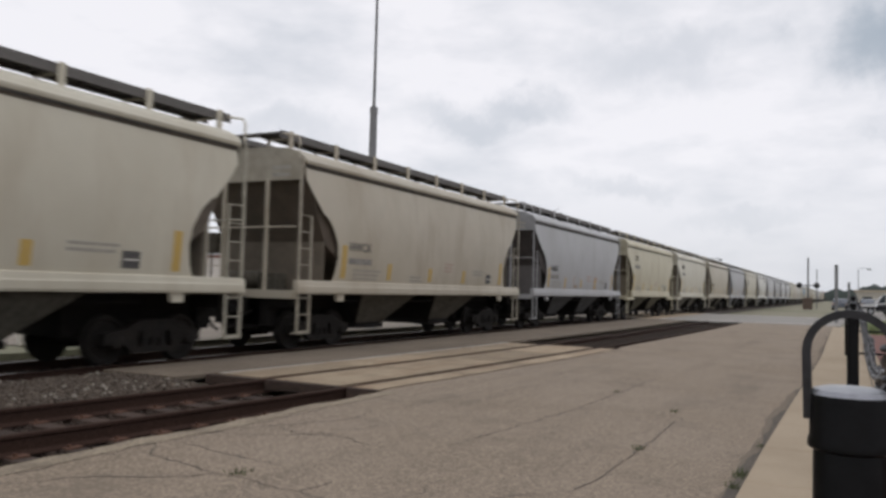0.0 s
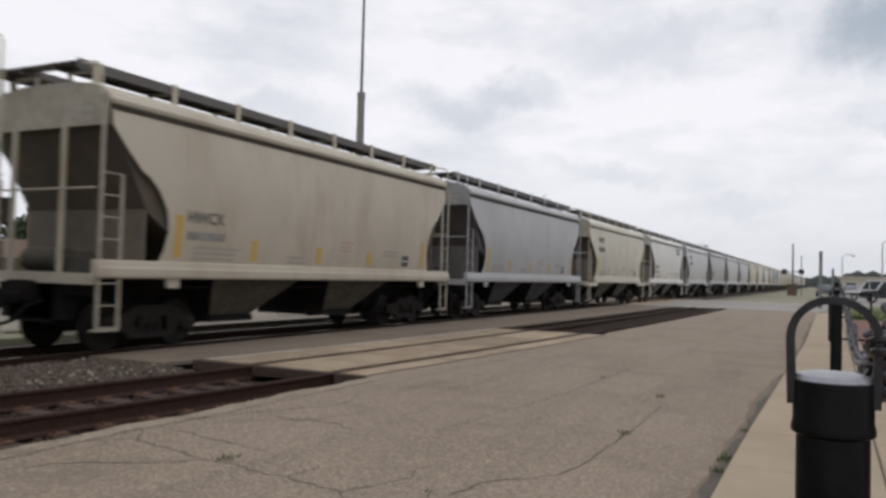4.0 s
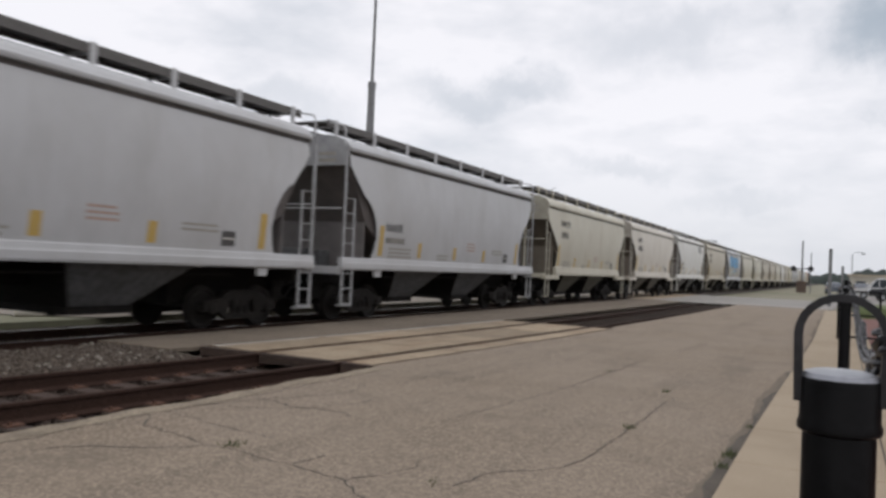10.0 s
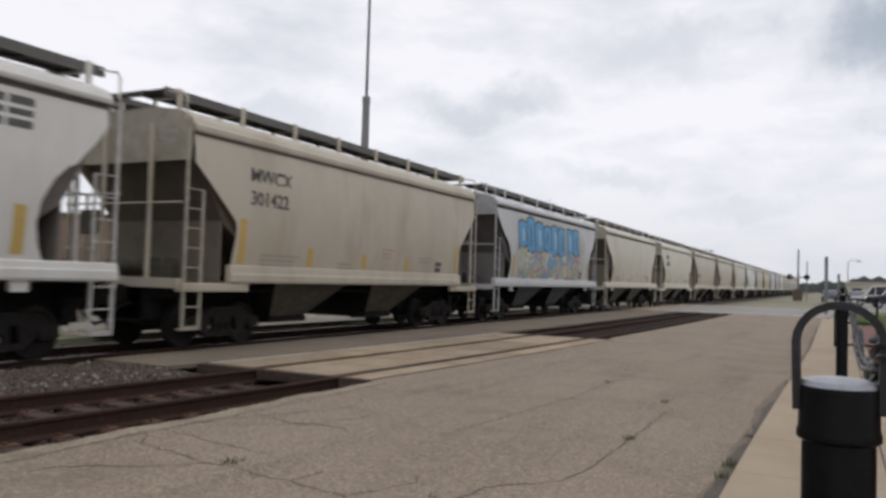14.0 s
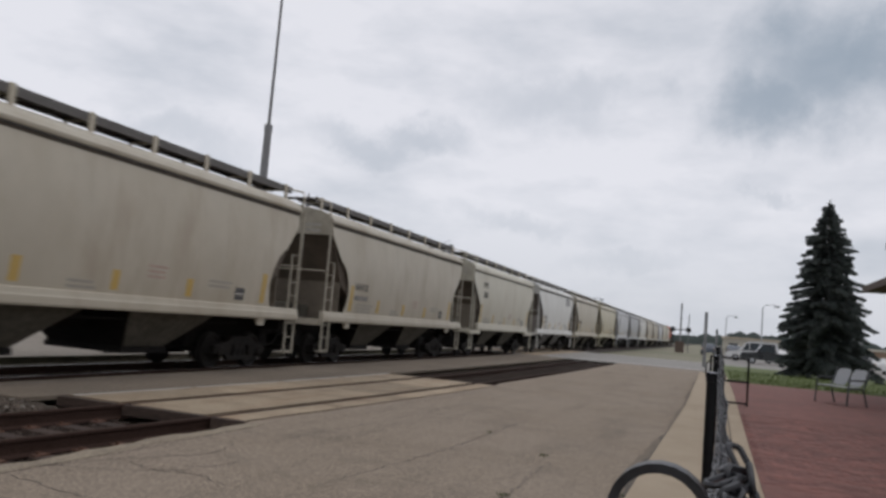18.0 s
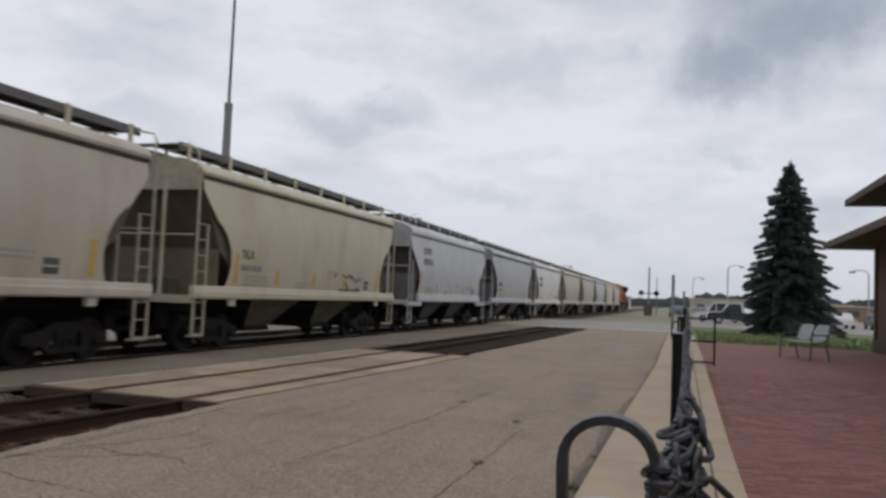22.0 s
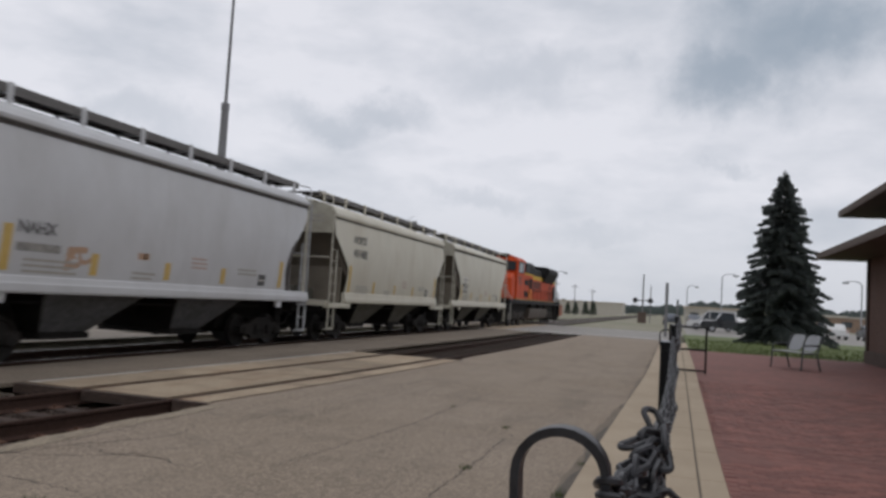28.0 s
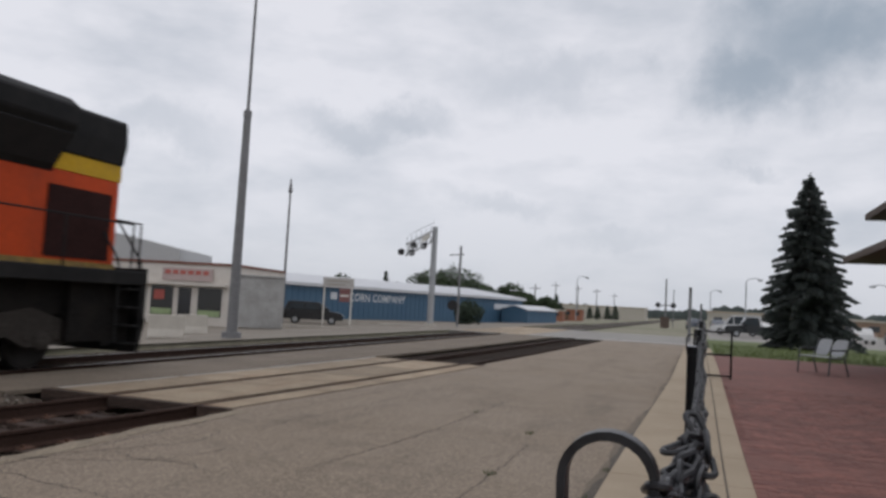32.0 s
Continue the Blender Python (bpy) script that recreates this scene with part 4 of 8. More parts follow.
    for s in (-1, 1):
        bm = bmesh.new()
        prism(bm, [(s * x, z) for x, z in ((1.47, 1.27), (1.60, 1.27), (1.615, 1.31), (1.615, 1.43), (1.60, 1.46), (1.585, 1.55 + lip), (1.55, 1.57 + lip), (1.47, 1.57 + lip))], "y", *((0.06, L - 0.06) if arched else (1.30, L - 1.30)))
        part("side_sill", bm, P, root)
        for ya, yb in ((0.06, 1.62), (L - 1.62, L - 0.06)) if not arched else ():
            bm = bmesh.new()
            prism(bm, [(s * x, z) for x, z in ((1.40, 1.10), (1.59, 1.10), (1.60, 1.14), (1.60, 1.24), (1.56, 1.26), (1.40, 1.26))], "y", ya, yb)
            part("step_sill", bm, P, root)
        for y in (1.75, L - 1.75):
            bm = bmesh.new()
            prism(bm, ((y - 0.16, 1.29), (y + 0.16, 1.29), (y + 0.13, 1.10), (y - 0.13, 1.10)), "x", s * 1.48, s * 1.56)
            part("jacking_pad", bm, P, root)
    # centre sill, end platforms, posts
    bm = bmesh.new()
    box(bm, -0.22, 0.22, -0.2, L + 0.2, 0.86, 1.20)
    part("centre_sill", bm, DARK_STEEL, root)
    for y0, y1, s in ((0.0, 0.16, 1), (L - 0.16, L, -1)):
        bm = bmesh.new()
        box(bm, -1.5, 1.5, y0, y1, 1.16, 1.34)
        part("end_sill", bm, P, root)
        bm = bmesh.new()
        a, b = (0.16, 1.9) if s > 0 else (L - 1.9, L - 0.16)
        box(bm, -1.46, 1.46, a, b, 1.24, 1.30)
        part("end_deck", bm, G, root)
        bm = bmesh.new()
        box(bm, -0.55, 0.55, *((0.1, 3.3) if s > 0 else (L - 3.3, L - 0.1)), 0.50, 1.22)
        part("brake_rigging", bm, DARK_STEEL, root)
        bm = bmesh.new()
        ya, yb = (0.10, 0.42) if s > 0 else (L - 0.42, L - 0.10)
        box(bm, -1.28, 1.28, ya, yb, 0.98, 1.24)
        box(bm, -0.75, 0.75, ya, yb, 0.56, 0.98)
        part("draft_beam", bm, DARK_STEEL, root)
        bm = bmesh.new()
        yh = -0.25 if s > 0 else L + 0.25
        pipe(bm, ((0.32, ya if s > 0 else yb, 0.86), (0.36, yh, 0.78), (0.34, yh - s * 0.2, 0.56), (0.26, yh - s * 0.42, 0.48)), 0.03, 6)
        part("air_hose", bm, DARK_STEEL, root)
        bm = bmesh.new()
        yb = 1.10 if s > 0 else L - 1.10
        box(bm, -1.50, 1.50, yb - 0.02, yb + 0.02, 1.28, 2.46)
        # dimmed paint, so the shade below the slope sheet is coloured into the web
        part("bolster_web", bm, surface("end_web_shaded_" + tone, tuple(0.31 * c * w for c, w in zip(PAINTS[tone][0], (1.05, 0.95, 0.90))), 0.8, grain=3, patch=1.4, vary=0.08, bump=0.03, stain=tuple(0.20 * c for c in PAINTS[tone][1])), root)
        for x in (-0.62, 0.62):
            bm = bmesh.new()
            box(bm, x - 0.03, x + 0.03, (y0 + 0.10 if s > 0 else y1 - 0.17), (y0 + 0.17 if s > 0 else y1 - 0.10), 1.34, 3.80 if arched else 4.22)
            part("end_post", bm, P, root)
        bm = bmesh.new()
        yy = y0 + 0.03 if s > 0 else y1 - 0.03
        rod(bm, (-1.52, yy, 2.72), (1.52, yy, 2.72), 0.018, 6)
        rod(bm, (-1.52, yy, 1.86), (-0.62, yy, 1.86), 0.016, 6)
        part("end_handrail", bm, P, root)
        bm = bmesh.new()
        box(bm, -0.13, 0.13, (y0 - 0.55 if s > 0 else y1), (y0 if s > 0 else y1 + 0.55), 0.80, 1.0)
        yy = y0 - 0.62 if s > 0 else y1 + 0.62
        box(bm, -0.16, 0.16, yy - 0.13, yy + 0.13, 0.74, 1.06)
        part("coupler", bm, DARK_STEEL, root, bevel=0.03)
    # brake gear on the near end
    bm = bmesh.new()
    rod(bm, (-0.9, 0.72, 1.56), (0.1, 0.72, 1.56), 0.21, 14)
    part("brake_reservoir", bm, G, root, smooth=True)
    bm = bmesh.new()
    box(bm, 0.3, 0.62, 0.5, 0.9, 1.30, 1.72)
    pipe(bm, ((0.46, 0.5, 1.6), (0.46, 0.32, 1.6), (0.46, 0.28, 1.42), (0.46, 0.2, 1.34)), 0.025, 6)
    part("brake_valve", bm, G, root, bevel=0.015)
    bm = bmesh.new()
    box(bm, -1.25, -0.85, 0.14, 0.34, 2.15, 2.62)
    rod(bm, (-1.05, 0.24, 1.34), (-1.05, 0.24, 2.2), 0.025, 6)
    part("hand_brake", bm, G, root, bevel=0.02)
    # ladders at the corners
    LAD = surface("ladder_dusty_" + tone, tuple(0.80 * c for c in PAINTS[tone][0]), 0.7, grain=9, patch=2, vary=0.15, bump=0.0, stain=tuple(0.55 * c for c in PAINTS[tone][1]))
    lad_a = finish(ladder_mesh(4.22, 2.98), "ladder", LAD)
    bm = ladder_mesh(4.22, 2.98)
    for v in bm.verts:
        v.co.y = -v.co.y
    lad_b = finish(bm, "ladder", LAD)
    part("ladder", lad_a, None, root, place=pose(1.535, 0.10, 0))
    part("ladder", lad_b, None, root, place=pose(1.535, L - 0.10, 0))
    part("ladder", lad_b, None, root, place=pose(-1.535, 0.10, 0, 0, 0, 180))
    part("ladder", lad_a, None, root, place=pose(-1.535, L - 0.10, 0, 0, 0, 180))
    # hopper bays: near-black steel paints in their shade, a lighter plate on the near side
    step = (L - 5.2) / outlet_bays
    for k in range(outlet_bays):
        yc = 2.6 + step * (k + 0.5)
        lo, hi, left, right = -step / 2 + 0.72, -step / 2 + 1.95, -step / 2 + 0.22, step / 2 - 0.75
        bm = bmesh.new()
        top = [bm.verts.new((x, yc + d, 1.36)) for x, d in ((-1.46, left), (1.46, left), (1.46, right), (-1.46, right))]
        low = [bm.verts.new((x, yc + d, 0.52)) for x, d in ((-0.95, lo), (0.95, lo), (0.95, hi), (-0.95, hi))]
        bm.faces.new(top)
        bm.faces.new(low[::-1])
        for i in range(4):
            bm.faces.new((top[i], low[i], low[(i + 1) % 4], top[(i + 1) % 4]))
        bay = part("hopper_bay", bm, DARK_STEEL, root)
        bm = bmesh.new()
        box(bm, -1.0, 1.0, yc + lo - 0.04, yc + hi + 0.04, 0.40, 0.52)
        rod(bm, (0.6, yc + lo - 0.08, 0.42), (0.6, yc + hi + 0.08, 0.42), 0.05, 8)
        part("outlet_gate", bm, DARK_STEEL, bay)
        bm = bmesh.new()
        for s in (1,):
            q = [bm.verts.new((s * x, y, z)) for x, y, z in ((1.472, yc + left + 0.03, 1.34), (1.472, yc + right - 0.03, 1.34), (0.972, yc + hi, 0.54), (0.972, yc + lo, 0.54))]
            bm.faces.new(q)
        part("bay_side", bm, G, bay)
    bm = bmesh.new()
    rod(bm, (1.25, 2.3, 1.10), (1.25, L - 2.3, 1.10), 0.025, 6)
    part("brake_pipe", bm, DARK_STEEL, root)
    for y in (1.75, L - 1.75):
        bogie(root, y)
    # yellow reflectors along the sill
    tall = ((1.80, 0.80), (11.22, 0.74)) if arched else ((1.62, 0.92), (11.40, 0.88))
    for k, (y, h) in enumerate(tall + ((3.9, 0.44), (6.15, 0.40), (8.35, 0.40))):
        bm = bmesh.new()
        box(bm, 1.5355, 1.5385, y - 0.10, y + 0.10, 1.64, 1.62 + h)
        part("reflector", on_side(bm, arched), YELLOW, root)
    # small stencilled data blocks
    rng = random.Random(tone)
    for y0, y1, z, n, m in ((2.2, 3.5, 1.62, 3, PALE_LETTER), (5.0, 5.8, 1.62, 2, PALE_LETTER), (7.0, 7.7, 1.95, 3, RED_LETTER), (9.0, 10.0, 1.90, 2, PALE_LETTER)):
        bm = bmesh.new()
        for k in range(n):
            box(bm, 1.5355, 1.5375, y0, y1 - 0.2 * rng.random(), z + 0.10 * k, z + 0.10 * k + 0.05)
        part("data_block", on_side(bm, arched), m, root)
    bm = bmesh.new()
    box(bm, 1.5355, 1.539, 10.05, 10.42, 1.66, 1.95)
    plate = part("capacity_plate", on_side(bm, arched), LETTER, root)
    bm = bmesh.new()
    box(bm, 1.5392, 1.541, 10.08, 10.39, 1.79, 1.82)
    part("plate_line", on_side(bm, arched), DECAL_WHITE, plate)
    return root


PROTO = {}
# tone, end shape, mark, number, description; counted from the head of the visible train
CARS = [
    ("cream", 1, "", "", "cream covered hopper car with yellow reflectors"),
    ("tan", 1, "HWCX", "", "weathered tan covered hopper car with arched ends"),
    ("grey", 1, "NAHX", "", "grey covered hopper car with faint orange scrawls"),
    ("yellow", 0, "CITX", "", "pale yellow covered hopper car with ribbed top chord"),
    ("cream", 0, "AOKX", "", "cream covered hopper car with slanted ends"),
    ("tan", 1, "HWCX", "", "streaked tan covered hopper car"),
    ("grey", 1, "", "", "light grey covered hopper car"),
    ("cream", 0, "AOKX", "491046", "cream covered hopper car with black lettering"),
    ("white", 1, "GACX", "", "off-white covered hopper car with a large dark emblem"),
    ("cool", 0, "NAHX", "322009", "cool grey covered hopper car with grey lettering"),
    ("grey", 1, "NAHX", "", "light grey covered hopper car with tan reflectors"),
    ("cool", 1, "", "", "light grey covered hopper car with patched plates"),
    ("cool", 1, "NAHX", "", "cool grey covered hopper car with dark ends"),
    ("cream", 0, "HWCX", "10416", "cream covered hopper car with slanted ends"),
    ("pale", 0, "AOKX", "482681", "pale tan covered hopper car with black lettering"),
    ("white", 1, "GACX", "", "off-white covered hopper car with a large dark emblem"),
    ("tan", 0, "MWCX", "301422", "tan covered hopper car with slanted ends"),
    ("cool", 1, "", "", "grey covered hopper car covered in blue graffiti"),
    ("cream", 1, "", "", "cream covered hopper car"),
    ("cream", 0, "AOKX", "498384", "cream covered hopper car with black lettering"),
    ("tan", 1, "HWCX", "", "rust-streaked tan covered hopper car"),
    ("tan", 1, "HWCX", "", "tan covered hopper car with arched ends"),
    ("cream", 0, "FTIX", "2487", "pale cream covered hopper car with black lettering"),
    ("white", 1, "GACX", "", "off-white covered hopper car with a large dark emblem"),
    ("tan", 1, "HWCX", "11312", "tan covered hopper car with yellow reflectors"),
    ("yellow", 1, "TILX", "", "yellowish covered hopper car with scrawls"),
    ("cool", 0, "AOKX", "497154", "cool grey covered hopper car with black lettering"),
    ("grey", 1, "NAHX", "", "grey covered hopper car with arched ends"),
    ("white", 1, "MWCX", "300362", "off-white covered hopper car with bold black lettering"),
    ("tan", 1, "", "", "streaked tan covered hopper car"),
    ("tan", 1, "", "", "tan covered hopper car with yellow reflectors"),
    ("cool", 1, "NAHX", "", "cool grey covered hopper car with faint red scrawls"),
    ("cream", 0, "AOKX", "491482", "cream covered hopper car with black lettering"),
    ("cream", 1, "HWCX", "", "pale tan covered hopper car with white plates"),
]
# how far each car's near end stands from an even spacing
SHIFT = [-0.5, -0.3, -0.32, -0.36, -0.41, -0.25, -0.35, -0.43, -0.15, -0.03, -0.16, -0.28, -0.63, -0.55, -0.67, -0.67, -0.72, -0.64, -0.45, -0.4, -0.45, -0.44, -0.4, -0.27, -0.3, -0.31, -0.05, 0.0, -0.04, 0.25, 0.4, 0.2, 0.25, 0.2]
HOPPERS = []
FACE = Matrix(((0, 0, 1, 0), (1, 0, 0, 0), (0, 1, 0, 0), (0, 0, 0, 1)))


def scrawl(parent, y0, y1, z0, z1, colours, count, seed, arched=1):
    """Spray-painted strokes on the near side of a car."""
    rng = random.Random(seed)
    for k, m in enumerate(colours):
        bm = bmesh.new()
        for j in range(count):
            y, z = rng.uniform(y0, y1), rng.uniform(z0, z1)
            pts = []
            a = rng.uniform(0, 6.28)
            for i in range(7):
                a += rng.uniform(-1.1, 1.1)
                y, z = min(y1, max(y0, y + 0.16 * math.cos(a))), min(z1, max(z0, z + 0.16 * math.sin(a)))
                pts.append((y, z))
            w = rng.uniform(0.03, 0.075)
            last = None
            for i, (py, pz) in enumerate(pts):
                qy, qz = pts[min(i + 1, 6)]
                oy, oz = pts[max(i - 1, 0)]
                d = math.hypot(qy - oy, qz - oz) or 1
                ny, nz = -(qz - oz) / d * w, (qy - oy) / d * w
                pair = (bm.verts.new((1.5365 + 0.0006 * k, py + ny, pz + nz)), bm.verts.new((1.5365 + 0.0006 * k, py - ny, pz - nz)))
                if last:
                    bm.faces.new((last[0], last[1], pair[1], pair[0]))
                last = pair
        ob = part("graffiti", on_side(bm, arched), m, parent)
        ob["kind"] = "stuff"


def mural(parent, blue, pale, rose, dark):
    """Sprayed block shapes in sky blue over a pale ground, with loose scrawls below."""
    rng = random.Random(8)
    bm = bmesh.new()
    prism(bm, ((1.9, 2.2), (2.4, 3.9), (5.5, 3.98), (9.8, 3.9), (10.9, 3.4), (10.6, 1.7), (6.0, 1.58), (2.6, 1.62)), "x", 1.5352, 1.5358)
    part("pale_ground", on_side(bm, 1), surface("spray_ground", (0.44, 0.45, 0.38), 0.65, grain=5, patch=1.1, vary=0.15, bump=0, stain=(0.33, 0.31, 0.33)), parent)
    y = 2.3
    for k in range(8):
        w, low, top = rng.uniform(0.78, 1.0), rng.uniform(2.62, 2.84), rng.uniform(3.66, 3.88)
        if k == 6:
            y += 0.25
        for grow, m, d in ((0.07, dark, 1.5362), (0.0, blue, 1.5372)):
            bm = bmesh.new()
            prism(bm, ((y - grow, low - grow), (y + w * 0.45, low - grow - 0.1), (y + w + grow, low + 0.04 - grow), (y + w + grow - 0.06, (low + top) / 2), (y + w + grow, top + grow), (y + w * 0.4, top + grow + 0.06), (y - grow + 0.03, top + grow - 0.05), (y - grow - 0.06, (low + top) / 2 + 0.1)), "x", d, d + 0.0008)
            part("spray_letter", on_side(bm, 1), m, parent)
        bm = bmesh.new()
        c = y + w * rng.uniform(0.35, 0.6)
        prism(bm, ((c - 0.05, low + 0.18), (c + 0.06, low + 0.14), (c + 0.09, top - 0.28), (c - 0.02, top - 0.2)), "x", 1.5386, 1.5392)
        part("letter_gap", on_side(bm, 1), dark if k % 2 else pale, parent)
        y += w + 0.10
    grey = surface("spray_mauve", (0.30, 0.27, 0.31), 0.65, grain=12, patch=3, vary=0.2, bump=0)
    lime = surface("spray_lime", (0.42, 0.46, 0.22), 0.65, grain=12, patch=3, vary=0.2, bump=0)
    scrawl(parent, 2.2, 10.4, 1.62, 2.7, (grey, rose, pale, lime, grey, blue), 15, 5)


def emblem(parent, material):
    """A large dark emblem of plain slanted blocks."""
    for k, y in enumerate((9.5, 10.02, 10.50, 10.96)):
        for lo, hi in ((3.46, 3.58), (3.64, 3.74), (3.80, 3.93)):
            bm = bmesh.new()
            a, b = 0.12 * (lo - 3.46), 0.12 * (hi - 3.46)
            prism(bm, ((y + a, lo), (y + a + 0.40, lo), (y + b + 0.40, hi), (y + b, hi)), "x", 1.5355, 1.5385)
            part("emblem_block", on_side(bm, 1), material, parent)


def build_cars():
    blue = surface("spray_blue", (0.09, 0.31, 0.55), 0.6, grain=20, patch=4, vary=0.2, bump=0)
    rose = surface("spray_rose", (0.42, 0.20, 0.24), 0.6, grain=20, patch=4, vary=0.2, bump=0)
    pale = surface("spray_pale", (0.55, 0.60, 0.50), 0.6, grain=20, patch=4, vary=0.2, bump=0)
    orange = surface("spray_orange", (0.40, 0.26, 0.17), 0.6, grain=20, patch=4, vary=0.2, bump=0)
    for k, (tone, arched, mark, number, label) in enumerate(CARS):
        key = (tone, arched)
        y = -0.66 + CAR_PITCH * k + SHIFT[k]
        at = pose(MAIN_X, y, 0)
        if key not in PROTO:
            PROTO[key] = hopper_car(tone, arched, 2)
            PROTO[key].matrix_basis = at
            car = PROTO[key]
            first = True
        else:
            car = copy_thing(PLAIN[key], at)
            first = False
        if first:
            PLAIN[key] = copy_thing(car, at)
        tagged(car, label, "hopper car", group="hopper cars of the train")
        HOPPERS.append((car, y))
    for key, ob in PLAIN.items():
        for o in list(ob.children_recursive):
            bpy.data.objects.remove(o)
        bpy.data.objects.remove(ob)
    for k, (tone, arched, mark, number, label) in enumerate(CARS):
        car = HOPPERS[k][0]
        big = not arched or mark == "MWCX"
        size = 0.41 if big else 0.30
        y0, z0 = (1.80, 3.05 if arched else 3.30) if big else (1.98, 2.30)
        side_x = lambda z: bulge(z) + 0.003
        if mark:
            words("reporting_mark", mark, size, LETTER, car, Matrix.Translation((side_x(z0 + 0.12), y0, z0)) @ FACE, "black stencilled mark")
        if number:
            words("car_number", number, size, LETTER, car, Matrix.Translation((side_x(z0 - size * 0.8), y0, z0 - size * 1.12)) @ FACE, "black stencilled number")
        elif mark:
            bm = bmesh.new()
            box(bm, 1.5355, 1.5385, y0 + 0.02, y0 + size * (2.9 if big else 3.4), z0 - size * 1.05, z0 - size * 0.55)
            part("number_bar", on_side(bm, arched), FADED_LETTER, car)
        if mark == "GACX":
            emblem(car, LETTER)
        if k == 17:
            mural(car, blue, pale, rose, LETTER)
        if k in (2, 31):
            scrawl(car, 3.2, 8.6, 1.6, 2.1, (orange,), 5, k)
        if k == 25:
            scrawl(car, 7.6, 9.8, 1.6, 2.1, (LETTER,), 6, k)
        if k in (11, 33):
            for z in (2.1, 2.55):
                bm = bmesh.new()
                box(bm, 1.5352, 1.537, 1.98, 2.95, z, z + 0.28)
                pl = part("patch_plate", on_side(bm, arched), DECAL_WHITE, car)
                bm = bmesh.new()
                box(bm, 1.5372, 1.5385, 2.05, 2.85, z + 0.07, z + 0.2)
                part("plate_line", on_side(bm, arched), PALE_LETTER, pl)


PLAIN = {}
build_cars()

ORANGE = surface("loco_orange", (0.50, 0.062, 0.012), 0.6, gloss=0.2, grain=8, patch=1.2, vary=0.08, bump=0.02, stain=(0.38, 0.05, 0.014), streak=((1.0, 1.5, 0.5), (0.20, 0.045, 0.02), 0.5))
LOCO_BLACK = surface("loco_black", (0.007, 0.007, 0.0075), 0.65, gloss=0.2, grain=10, patch=1.5, vary=0.25, bump=0.03, stain=(0.022, 0.021, 0.020))
LOCO_YELLOW = surface("loco_yellow", (0.56, 0.34, 0.010), 0.55, gloss=0.2, grain=10, patch=1.5, vary=0.1, bump=0.02, stain=(0.42, 0.27, 0.04))
LOCO_DARKRED = surface("loco_grille", (0.030, 0.011, 0.010), 0.75, gloss=0.12, grain=20, patch=2, vary=0.3, bump=0.1)
TANK = surface("fuel_tank_dust", (0.072, 0.055, 0.042), 0.8, grain=8, patch=1.2, vary=0.2, bump=0.05, stain=(0.07, 0.06, 0.05))
CAB_GLASS = glass("cab_glass", (0.016, 0.019, 0.021), 0.12, 0.22)
RAIL_PALE = surface("handrail_pale", (0.45, 0.43, 0.38), 0.5, grain=20, patch=3, vary=0.1, bump=0.0)


